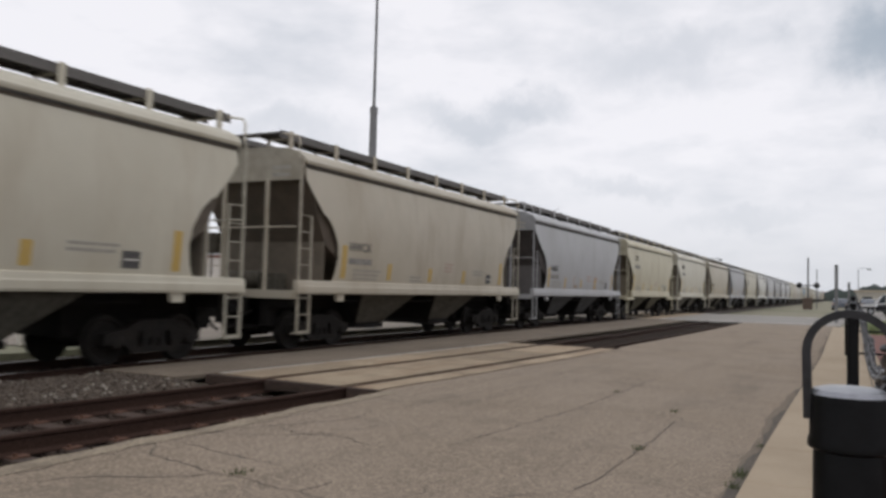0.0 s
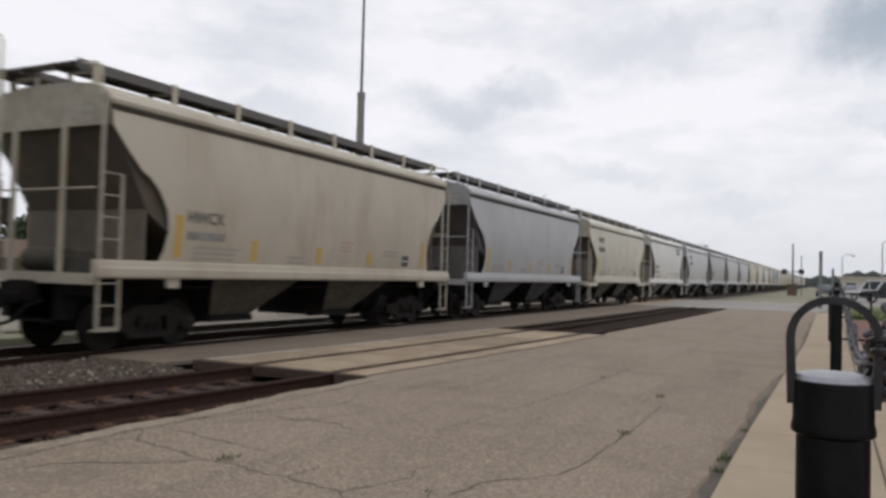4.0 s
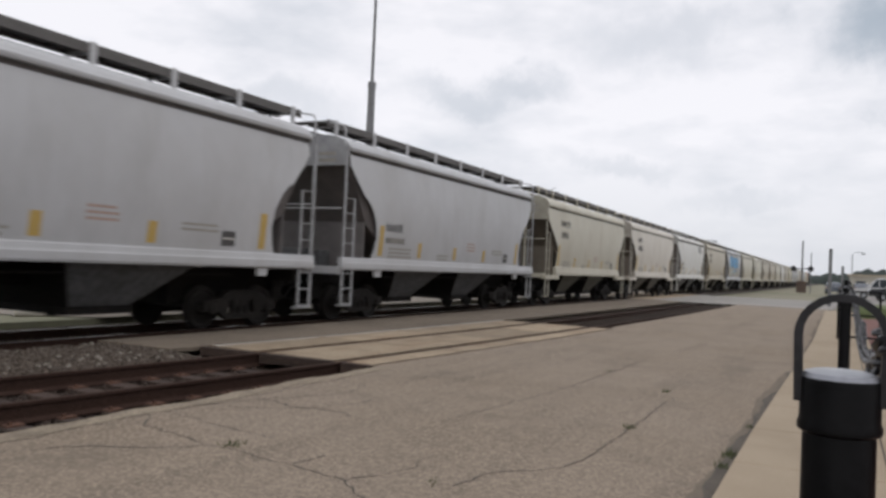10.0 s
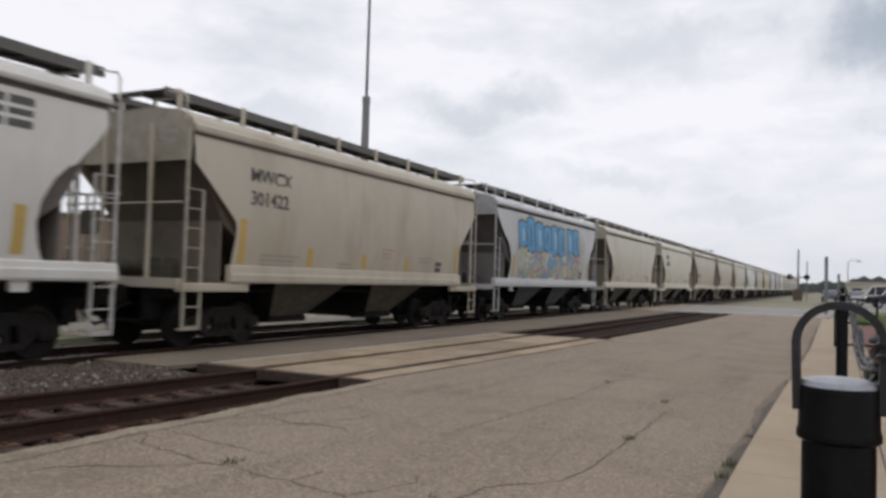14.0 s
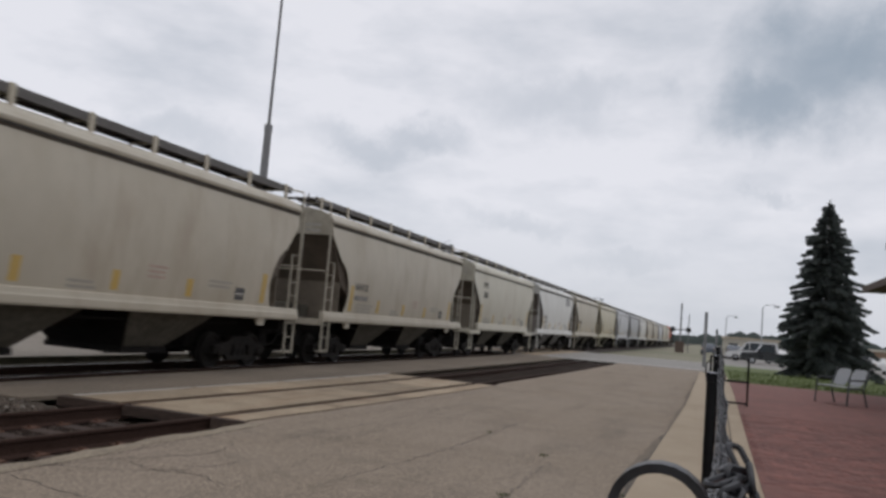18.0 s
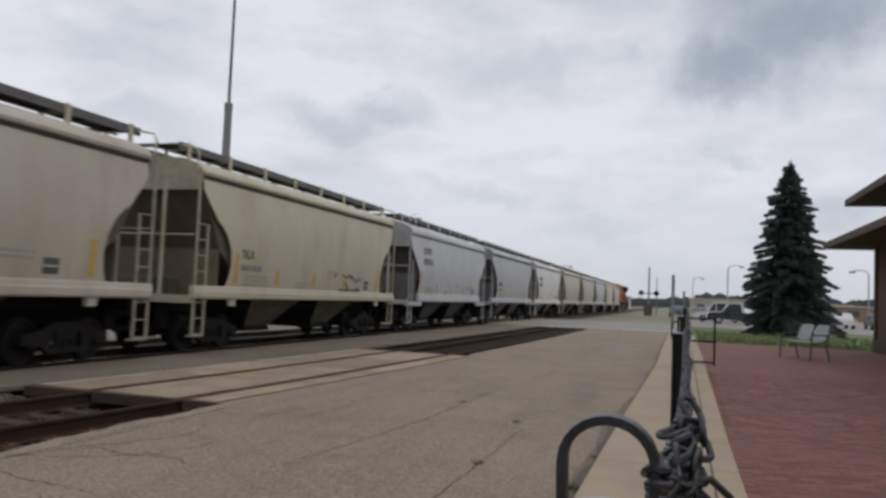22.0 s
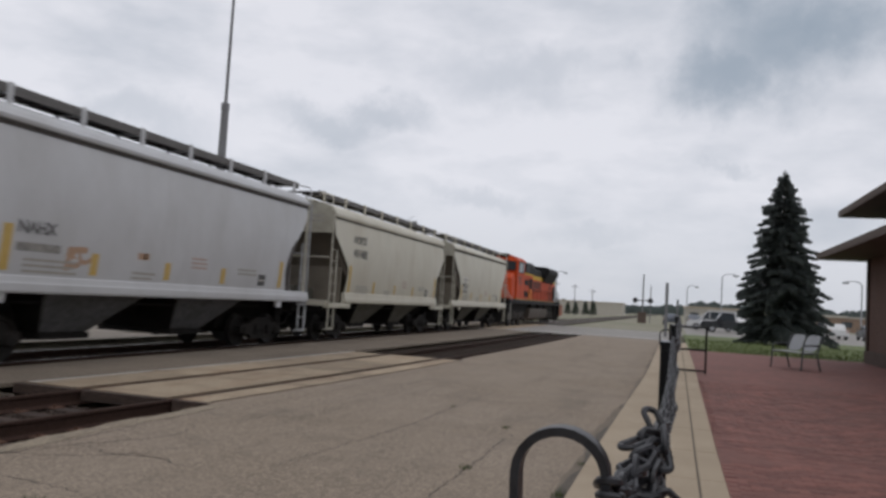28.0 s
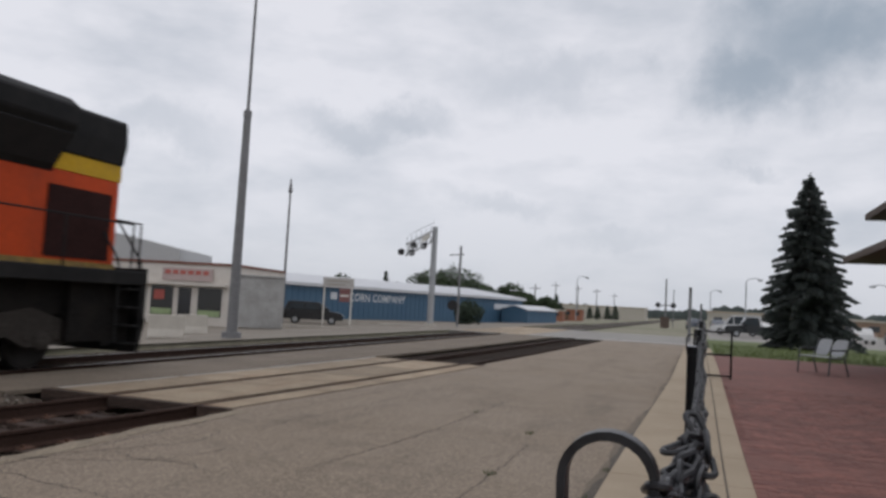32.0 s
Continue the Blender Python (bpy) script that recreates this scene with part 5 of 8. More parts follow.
def locomotive():
    """Six-axle diesel, its cab end at y = 0."""
    L = 22.9
    root = thing("locomotive", "orange, black and yellow six-axle diesel locomotive pushing the train", "locomotive")
    bm = bmesh.new()
    box(bm, -1.52, 1.52, -1.25, L - 0.25, 1.60, 1.88)
    part("underframe", bm, LOCO_BLACK, root, bevel=0.02)
    bm = bmesh.new()
    box(bm, -1.235, 1.235, 3.86, 9.02, 1.885, 1.98)
    box(bm, -1.03, 1.03, 9.02, 22.22, 1.885, 1.99)
    box(bm, -1.51, 1.51, 0.96, 3.86, 1.885, 1.97)
    part("sill_stripe", bm, surface("loco_yellow_dirty", (0.30, 0.19, 0.03), 0.6, grain=8, patch=0.7, vary=0.3, bump=0.02, stain=(0.12, 0.08, 0.04)), root)
    bm = bmesh.new()
    box(bm, -0.35, 0.35, -1.0, L - 0.5, 1.05, 1.60)
    part("centre_beam", bm, DARK_STEEL, root)
    # nose and cab
    bm = bmesh.new()
    def plan(w, f):
        return ((-w, 1.0), (-w, -0.32), (-0.85 * w / 1.4, -0.95 + f), (0.85 * w / 1.4, -0.95 + f), (w, -0.32), (w, 1.0))
    prism(bm, plan(1.40, 0.0), "z", 1.88, 3.34)
    part("nose", bm, ORANGE, root, bevel=0.05)
    bm = bmesh.new()
    low = [bm.verts.new((x, y, 3.335)) for x, y in plan(1.395, 0.01)]
    top = [bm.verts.new((x, y, 3.62 + 0.08 * (y + 0.3))) for x, y in ((-1.3, 1.0), (-1.25, -0.1), (-0.7, -0.55), (0.7, -0.55), (1.25, -0.1), (1.3, 1.0))]
    bm.faces.new(top)
    for k in range(6):
        bm.faces.new((low[k], low[(k + 1) % 6], top[(k + 1) % 6], top[k]))
    part("nose_top", bm, ORANGE, root, bevel=0.03)
    # raised middle of the nose up to the window sills
    bm = bmesh.new()
    prism(bm, ((-0.72, 1.90), (-0.80, 3.55), (-0.58, 3.80), (1.0, 3.90), (1.0, 1.90)), "x", -1.02, 0.42)
    part("nose_door_housing", bm, ORANGE, root, bevel=0.04)
    lean = lambda z: 1.0 + 0.20 * max(0.0, z - 3.66)
    bm = bmesh.new()
    prism(bm, ((-1.50, 1.88), (-1.50, 3.66), (-1.50, 4.64), (-1.32, 4.84), (-0.78, 5.02), (0.78, 5.02), (1.32, 4.84), (1.50, 4.64), (1.50, 3.66), (1.50, 1.88)), "y", 1.0, 3.85)
    for v in bm.verts:
        if v.co.y < 1.1:
            v.co.y = lean(v.co.z)
    cab = part("cab", bm, ORANGE, root, bevel=0.03)
    bm = bmesh.new()
    prism(bm, ((-1.56, 4.62), (-1.36, 4.86), (-0.79, 5.05), (0.79, 5.05), (1.36, 4.86), (1.56, 4.62), (1.52, 4.62), (1.33, 4.845), (0.78, 5.025), (-0.78, 5.025), (-1.33, 4.845), (-1.52, 4.62)), "y", 1.30, 3.95)
    part("cab_roof", bm, ORANGE, root)
    for x0, x1 in ((-1.30, -0.14), (0.14, 1.30)):
        rim, pane = bmesh.new(), bmesh.new()
        for bmx, g, d in ((rim, 0.06, 0.02), (pane, 0.0, 0.035)):
            lo, hi = 3.98 - g, 4.62 + g
            q = [(x0 - g, lo), (x1 + g, lo), (x1 + g, hi - (0.12 if x1 > 0.5 else 0.0)), (x0 - g, hi - (0.12 if x0 < -0.5 else 0.0))]
            f = [bmx.verts.new((x, lean(z) - d, z)) for x, z in q]
            b = [bmx.verts.new((x, lean(z) + 0.05, z)) for x, z in q]
            bmx.faces.new(f)
            bmx.faces.new(b[::-1])
            for k in range(4):
                bmx.faces.new((f[k], b[k], b[(k + 1) % 4], f[(k + 1) % 4]))
        w = part("windshield", pane, CAB_GLASS, root)
        part("window_frame", rim, LOCO_BLACK, w)
    for s in (-1, 1):
        bm = bmesh.new()
        for y0, y1 in ((1.42, 2.34), (2.42, 3.34)):
            box(bm, s * 1.495, s * 1.515, y0, y1, 3.86, 4.52)
        w = part("side_window", bm, CAB_GLASS, root)
        bm = bmesh.new()
        for y0, y1, z0, z1 in ((1.35, 3.41, 3.80, 3.86), (1.35, 3.41, 4.52, 4.57), (1.35, 1.42, 3.86, 4.52), (3.34, 3.41, 3.86, 4.52)):
            box(bm, s * 1.498, s * 1.53, y0, y1, z0, z1)
        part("window_frame", bm, LOCO_BLACK, w)
        bm = bmesh.new()
        box(bm, s * 1.500, s * 1.525, 1.86, 1.93, 3.86, 4.52)
        box(bm, s * 1.500, s * 1.525, 2.34, 2.42, 3.86, 4.52)
        part("window_post", bm, RAIL_PALE, w)
    for z in (3.2, 2.98):
        bm = bmesh.new()
        rod(bm, (0.0, -0.9, z), (0.0, -1.0, z), 0.095, 12)
        part("headlight", bm, surface("headlight_lens", (0.62, 0.62, 0.58), 0.2, grain=20, patch=5, vary=0.05, bump=0), root)
    # long hood
    bm = bmesh.new()
    prism(bm, ((-1.02, 1.88), (-1.02, 3.64), (1.02, 3.64), (1.02, 1.88)), "y", 3.85, 22.2)
    part("hood_side", bm, ORANGE, root, bevel=0.02)
    bm = bmesh.new()
    prism(bm, ((-1.025, 3.64), (-1.025, 3.96), (1.025, 3.96), (1.025, 3.64)), "y", 3.85, 22.22)
    part("hood_stripe", bm, LOCO_YELLOW, root)
    bm = bmesh.new()
    prism(bm, ((-1.02, 3.96), (-1.0, 4.38), (-0.72, 4.60), (0.72, 4.60), (1.0, 4.38), (1.02, 3.96)), "y", 9.0, 22.2)
    part("hood_top", bm, LOCO_BLACK, root, smooth=True)
    bm = bmesh.new()
    prism(bm, ((-1.06, 3.965), (-1.10, 4.40), (-1.10, 4.80), (-1.0, 4.88), (1.0, 4.88), (1.10, 4.80), (1.10, 4.40), (1.06, 3.965)), "y", 20.3, 22.24)
    part("rear_housing", bm, LOCO_BLACK, root, bevel=0.03)
    bm = bmesh.new()
    for x in (-0.42, 0.42):
        box(bm, x - 0.36, x + 0.36, 1.14, 1.36, 4.84, 5.10)
    part("number_board", bm, LOCO_BLACK, root, bevel=0.02)
    for k in range(3):
        bm = bmesh.new()
        x = -0.52 + 0.40 * k
        prism(bm, ((x, 2.78), (x + 0.26, 2.78), (x + 0.30, 2.88), (x + 0.12, 2.92), (x + 0.38, 2.96), (x + 0.42, 3.06), (x + 0.10, 3.06)), "y", -0.985, -0.955)
        part("nose_front_block", bm, LOCO_BLACK, root)
    bm = bmesh.new()
    prism(bm, ((-0.75, 2.58), (0.5, 2.60), (0.78, 2.68), (-0.72, 2.66)), "y", -0.985, -0.955)
    part("nose_front_bar", bm, LOCO_BLACK, root)
    # equipment slung under the deck
    for dims in ((-0.9, 0.9, 6.6, 16.4, 0.5, 1.62), (-1.25, 1.25, 20.9, 22.5, 0.5, 1.62), (-1.25, 1.25, -1.0, 1.2, 0.5, 1.60), (-1.1, 1.1, 1.2, 7.0, 1.0, 1.60), (-1.1, 1.1, 15.9, 20.9, 1.0, 1.62)):
        bm = bmesh.new()
        box(bm, *dims)
        part("underfloor_gear", bm, DARK_STEEL, root)
    # raised equipment housing behind the cab
    bm = bmesh.new()
    prism(bm, ((-1.25, 3.97), (-1.25, 4.66), (-1.05, 4.85), (1.05, 4.85), (1.25, 4.66), (1.25, 3.97)), "y", 3.9, 9.6)
    part("inverter_housing", bm, LOCO_BLACK, root, bevel=0.03)
    bm = bmesh.new()
    box(bm, 1.25, 1.31, 5.4, 6.9, 4.05, 4.65)
    part("intake_panel", bm, surface("intake_grey", (0.028, 0.029, 0.032), 0.7, grain=20, patch=3, vary=0.2, bump=0.05), root)
    # lower equipment cabinets with louvres
    bm = bmesh.new()
    box(bm, -1.22, 1.22, 3.86, 9.0, 1.88, 3.84)
    part("equipment_cabinet", bm, ORANGE, root, bevel=0.03)
    bm = bmesh.new()
    box(bm, -1.235, 1.235, 3.87, 9.0, 3.84, 3.965)
    part("cabinet_stripe", bm, LOCO_YELLOW, root)
    for y0, y1, z0, z1 in ((4.62, 7.02, 3.03, 3.46), (4.62, 7.02, 2.14, 2.58)):
        bm = bmesh.new()
        box(bm, 1.205, 1.228, y0, y1, z0, z1)
        g = part("louvre_panel", bm, LOCO_DARKRED, root)
        for k in range(7):
            bm = bmesh.new()
            z = z0 + 0.03 + k * (z1 - z0 - 0.06) / 6
            box(bm, 1.228, 1.245, y0 + 0.03, y1 - 0.03, z - 0.012, z + 0.012)
            part("slat", bm, LOCO_BLACK, g)
    bm = bmesh.new()
    box(bm, 1.205, 1.232, 7.25, 8.7, 2.85, 3.60)
    part("filter_screen", bm, LOCO_DARKRED, root)
    # radiators flaring out at the rear
    bm = bmesh.new()
    prism(bm, ((-1.03, 3.55), (-1.56, 4.28), (-1.56, 4.62), (-1.30, 4.80), (1.30, 4.80), (1.56, 4.62), (1.56, 4.28), (1.03, 3.55)), "y", 14.7, 20.45)
    bmesh.ops.translate(bm, verts=[v for v in bm.verts if v.co.z > 4.2], vec=(0, 0, 0.1))
    part("radiator", bm, LOCO_BLACK, root, bevel=0.03)
    for s in (-1, 1):
        bm = bmesh.new()
        prism(bm, ((s * 1.10, 3.70), (s * 1.50, 4.24), (s * 1.52, 4.22), (s * 1.12, 3.68)), "y", 15.0, 20.4)
        part("radiator_grille", bm, surface("radiator_core", (0.008, 0.008, 0.009), 0.8, grain=30, patch=3, vary=0.2, bump=0.2), root)
    bm = bmesh.new()
    for k in range(2):
        lathe(bm, ((0.75, 0), (0.75, 0.07), (0.68, 0.09)), 20, (0, 16.6 + 2.7 * k, 4.90))
    part("fan_shroud", bm, LOCO_BLACK, root)
    # doors, rear screen
    for k in range(10):
        bm = bmesh.new()
        y = 9.4 + k * 0.86 + (0.35 if k > 6 else 0)
        box(bm, 1.02, 1.04, y, y + 0.78, 2.0, 3.50)
        d = part("hood_door", bm, ORANGE, root, bevel=0.008)
        bm = bmesh.new()
        box(bm, 1.04, 1.06, y + 0.68, y + 0.72, 2.5, 2.75)
        part("latch", bm, LOCO_BLACK, d)
    bm = bmesh.new()
    box(bm, 1.02, 1.045, 18.7, 19.25, 2.02, 3.45)
    part("dark_door", bm, LOCO_BLACK, root)
    bm = bmesh.new()
    box(bm, 1.02, 1.04, 20.4, 22.0, 2.05, 3.35)
    part("rear_screen", bm, LOCO_DARKRED, root)
    bm = bmesh.new()
    box(bm, 1.215, 1.236, 7.2, 8.75, 1.99, 2.78)
    part("tool_locker", bm, surface("loco_orange_faded", (0.56, 0.15, 0.012), 0.6, gloss=0.2, grain=8, patch=1.2, vary=0.1, bump=0.02), root, bevel=0.01)
    # emblem blocks and bar on the flank
    for k in range(4):
        bm = bmesh.new()
        y = 9.35 + k * 1.17
        prism(bm, ((y + 0.06, 2.92), (y + 0.92, 2.92), (y + 1.04, 3.10), (y + 0.50, 3.15), (y + 1.08, 3.22), (y + 1.16, 3.50), (y + 0.24, 3.50)), "x", 1.041, 1.05)
        part("emblem_block", bm, LOCO_BLACK, root, "slanted dark block of the flank emblem")
    bm = bmesh.new()
    prism(bm, ((9.4, 2.72), (13.2, 2.72), (13.6, 2.77), (9.5, 2.83)), "x", 1.041, 1.05)
    part("emblem_bar", bm, LOCO_BLACK, root)
    words("road_number", "9272", 0.74, LETTER, root, Matrix.Translation((1.505, 1.45, 3.02)) @ FACE, "dark road number on the cab side")
    # exhaust, horn
    bm = bmesh.new()
    box(bm, -0.35, 0.35, 11.2, 12.0, 4.44, 4.62)
    part("exhaust_stack", bm, LOCO_BLACK, root, bevel=0.03)
    bm = bmesh.new()
    for d in (-0.16, 0.0, 0.16):
        rod(bm, (d, 10.2, 4.62), (d, 10.75, 4.62), 0.03, 8, 0.08)
    box(bm, -0.2, 0.2, 10.2, 10.3, 4.44, 4.6)
    part("horn", bm, LOCO_BLACK, root)
    # fuel tank
    bm = bmesh.new()
    prism(bm, ((-1.35, 1.30), (-1.42, 1.05), (-1.30, 0.55), (-0.95, 0.36), (0.95, 0.36), (1.30, 0.55), (1.42, 1.05), (1.35, 1.30)), "y", 7.2, 15.7)
    part("fuel_tank", bm, TANK, root, smooth=True)
    for k in range(2):
        bm = bmesh.new()
        y = 8.2 + k * 3.4
        rod(bm, (1.20, y, 1.45), (1.20, y + 2.4, 1.45), 0.14, 12)
        part("air_reservoir", bm, DARK_STEEL, root)
    # three-axle bogies
    bm = bmesh.new()
    prism(bm, ((-2.45, 0.46), (-2.45, 0.86), (-1.6, 1.12), (-0.6, 0.96), (0.6, 0.96), (1.6, 1.12), (2.45, 0.86), (2.45, 0.46), (1.5, 0.42), (1.1, 0.62), (0.35, 0.42), (-0.35, 0.42), (-1.1, 0.62), (-1.5, 0.42)), "x", -0.07, 0.07)
    for d in (-1.85, 0.0, 1.85):
        lathe(bm, ((0.17, -0.10), (0.17, 0.10), (0.10, 0.14)), 12, (0, d, 0.53), "x")
        rod(bm, (0.02, d - 0.34, 0.55), (0.02, d - 0.34, 0.92), 0.10, 8)
        rod(bm, (0.02, d + 0.34, 0.55), (0.02, d + 0.34, 0.92), 0.10, 8)
    big_frame = finish(bm, "side_frame", surface("loco_bogie_dust", (0.045, 0.039, 0.034), 0.8, grain=14, patch=2.5, vary=0.35, bump=0.15, gloss=0.2, stain=(0.035, 0.03, 0.027)))
    bm = bmesh.new()
    for s in (-1, 1):
        lathe(bm, ((0.10, s * 0.69), (0.53, s * 0.69), (0.565, s * 0.69), (0.53, s * 0.725), (0.53, s * 0.81), (0.46, s * 0.81), (0.42, s * 0.775), (0.16, s * 0.765), (0.13, s * 0.84)), 22, axis="x")
    rod(bm, (-1.03, 0, 0), (1.03, 0, 0), 0.09, 10)
    big_wheel = finish(bm, "wheelset", WHEEL_STEEL, smooth=True)
    for y in (4.0, 18.6):
        bm = bmesh.new()
        box(bm, -0.95, 0.95, -2.2, 2.2, 0.62, 0.86)
        box(bm, -0.5, 0.5, -0.5, 0.5, 0.86, 1.2)
        b = part("bogie", bm, BOGIE_STEEL, root, place=pose(0, y, 0))
        for s in (-1, 1):
            part("side_frame", big_frame, None, b, place=pose(s * 1.04, 0, 0))
        for k, d in enumerate((-1.85, 0.0, 1.85)):
            w = part("wheelset", big_wheel, None, b, place=pose(0, d, 0.53))
            w["axle"] = 2 + k
    # end plates, steps, couplers
    for y, s in ((-1.3, 1), (L - 0.3, -1)):
        bm = bmesh.new()
        box(bm, -1.5, 1.5, y - 0.06, y + 0.06, 0.95, 1.95)
        prism(bm, ((-1.3, 0.25), (1.3, 0.25), (1.45, 0.95), (-1.45, 0.95)), "y", y - s * 0.12 - 0.05, y - s * 0.12 + 0.05)
        part("pilot", bm, LOCO_BLACK, root)
        bm = bmesh.new()
        box(bm, -0.15, 0.15, y - s * 0.75 - 0.2, y - s * 0.75 + 0.5, 0.72, 1.05)
        part("coupler", bm, DARK_STEEL, root, bevel=0.03)
        for x in (-1.36, 1.36):
            for k in range(4):
                yk = y + s * (0.30 + 0.05 * k)
                bm = bmesh.new()
                box(bm, x - 0.17, x + 0.17, yk - 0.22, yk + 0.22, 0.42 + 0.36 * k, 0.455 + 0.36 * k)
                st = part("step", bm, LOCO_BLACK, root)
                bm = bmesh.new()
                e = 1 if x > 0 else -1
                box(bm, x + 0.172 * e, x + 0.187 * e, yk - 0.2, yk + 0.2, 0.435 + 0.36 * k, 0.457 + 0.36 * k)
                part("step_edge", bm, RAIL_PALE if s > 0 else LOCO_BLACK, st)
            bm = bmesh.new()
            box(bm, x - 0.18, x - 0.16, y + s * 0.05, y + s * 0.75, 0.4, 1.6)
            part("step_back", bm, LOCO_BLACK, root)
            for d in (0.1, 0.75):
                bm = bmesh.new()
                yy = y + s * d
                pipe(bm, ((x * 1.09, yy, 0.5), (x * 1.09, yy, 1.85), (x * 1.05, yy, 2.1), (x * 0.62, yy, 2.85), (x * 0.55, yy, 2.9)), 0.024, 6)
                part("grab_iron", bm, RAIL_PALE if s > 0 else LOCO_BLACK, root)
        bm = bmesh.new()
        pipe(bm, ((-1.3, y, 1.95), (-1.3, y, 2.85), (-0.5, y, 2.95), (0.5, y, 2.95), (1.3, y, 2.85), (1.3, y, 1.95)), 0.022, 6)
        part("end_rail", bm, RAIL_PALE if s > 0 else LOCO_BLACK, root)
    # walkway handrail
    bm = bmesh.new()
    pipe(bm, ((1.46, 6.3, 2.80), (1.46, 14, 2.80), (1.46, 22.2, 2.80)), 0.02, 6)
    part("handrail", bm, LOCO_BLACK, root)
    for k in range(10):
        bm = bmesh.new()
        y = 6.3 + k * 1.766
        rod(bm, (1.46, y, 1.86), (1.46, y, 2.80), 0.02, 6)
        part("stanchion", bm, LOCO_BLACK, root)
    return root


LOCO_Y = 28.9 + SPEED * 31.0 - 22.52
LOCO = locomotive()
LOCO.matrix_basis = pose(MAIN_X, LOCO_Y, 0)


# ---- the fence beside the walk ----
POSTS = [0.92, 6.5, 12.1, 17.7]


def fence_x(y):
    """The fence runs a little askew to the walk."""
    return 0.006 + 0.0086 * (y - 0.92)



def bollard_meshes():
    bm = bmesh.new()
    lathe(bm, ((0.0405, -0.1), (0.0405, 1.185), (0.039, 1.19)), 24)
    post = finish(bm, "post", BLACK_PAINT, smooth=True)
    bm = bmesh.new()
    lathe(bm, ((0.0425, 1.190), (0.0465, 1.193), (0.0465, 1.200), (0.0445, 1.206), (0.0445, 1.250), (0.043, 1.255)), 24)
    collar = finish(bm, "collar", BLACK_PAINT, smooth=True)
    bm = bmesh.new()
    lathe(bm, ((0.043, 1.255), (0.0405, 1.261), (0.03, 1.264), (0.001, 1.265)), 24)
    cap = finish(bm, "cap", CAP_GREY, smooth=True)
    bm = bmesh.new()
    pts = [(-0.0455, 0, 1.225), (-0.047, 0, 1.285)]
    for k in range(13):
        a = math.pi - math.pi * k / 12
        pts.append((0.0475 * math.cos(a), 0, 1.305 + 0.0465 * math.sin(a)))
    pts += [(0.047, 0, 1.285), (0.0455, 0, 1.225)]
    # flat bar bent to a hoop
    rows = []
    for k, p in enumerate(pts):
        q, o = Vector(pts[min(k + 1, len(pts) - 1)]), Vector(pts[max(k - 1, 0)])
        d = (q - o).normalized()
        nrm = Vector((d.z, 0, -d.x)) * 0.0048
        rows.append([bm.verts.new(Vector(p) + nrm * u + Vector((0, w, 0))) for u, w in ((1, -0.0135), (1, 0.0135), (-1, 0.0135), (-1, -0.0135))])
    for a, b in zip(rows, rows[1:]):
        for k in range(4):
            bm.faces.new((a[k], a[(k + 1) % 4], b[(k + 1) % 4], b[k]))
    bm.faces.new(rows[0])
    bm.faces.new(rows[-1][::-1])
    hoop = finish(bm, "hoop", WORN_BLACK, smooth=True, bevel=0.0)
    return post, collar, cap, hoop


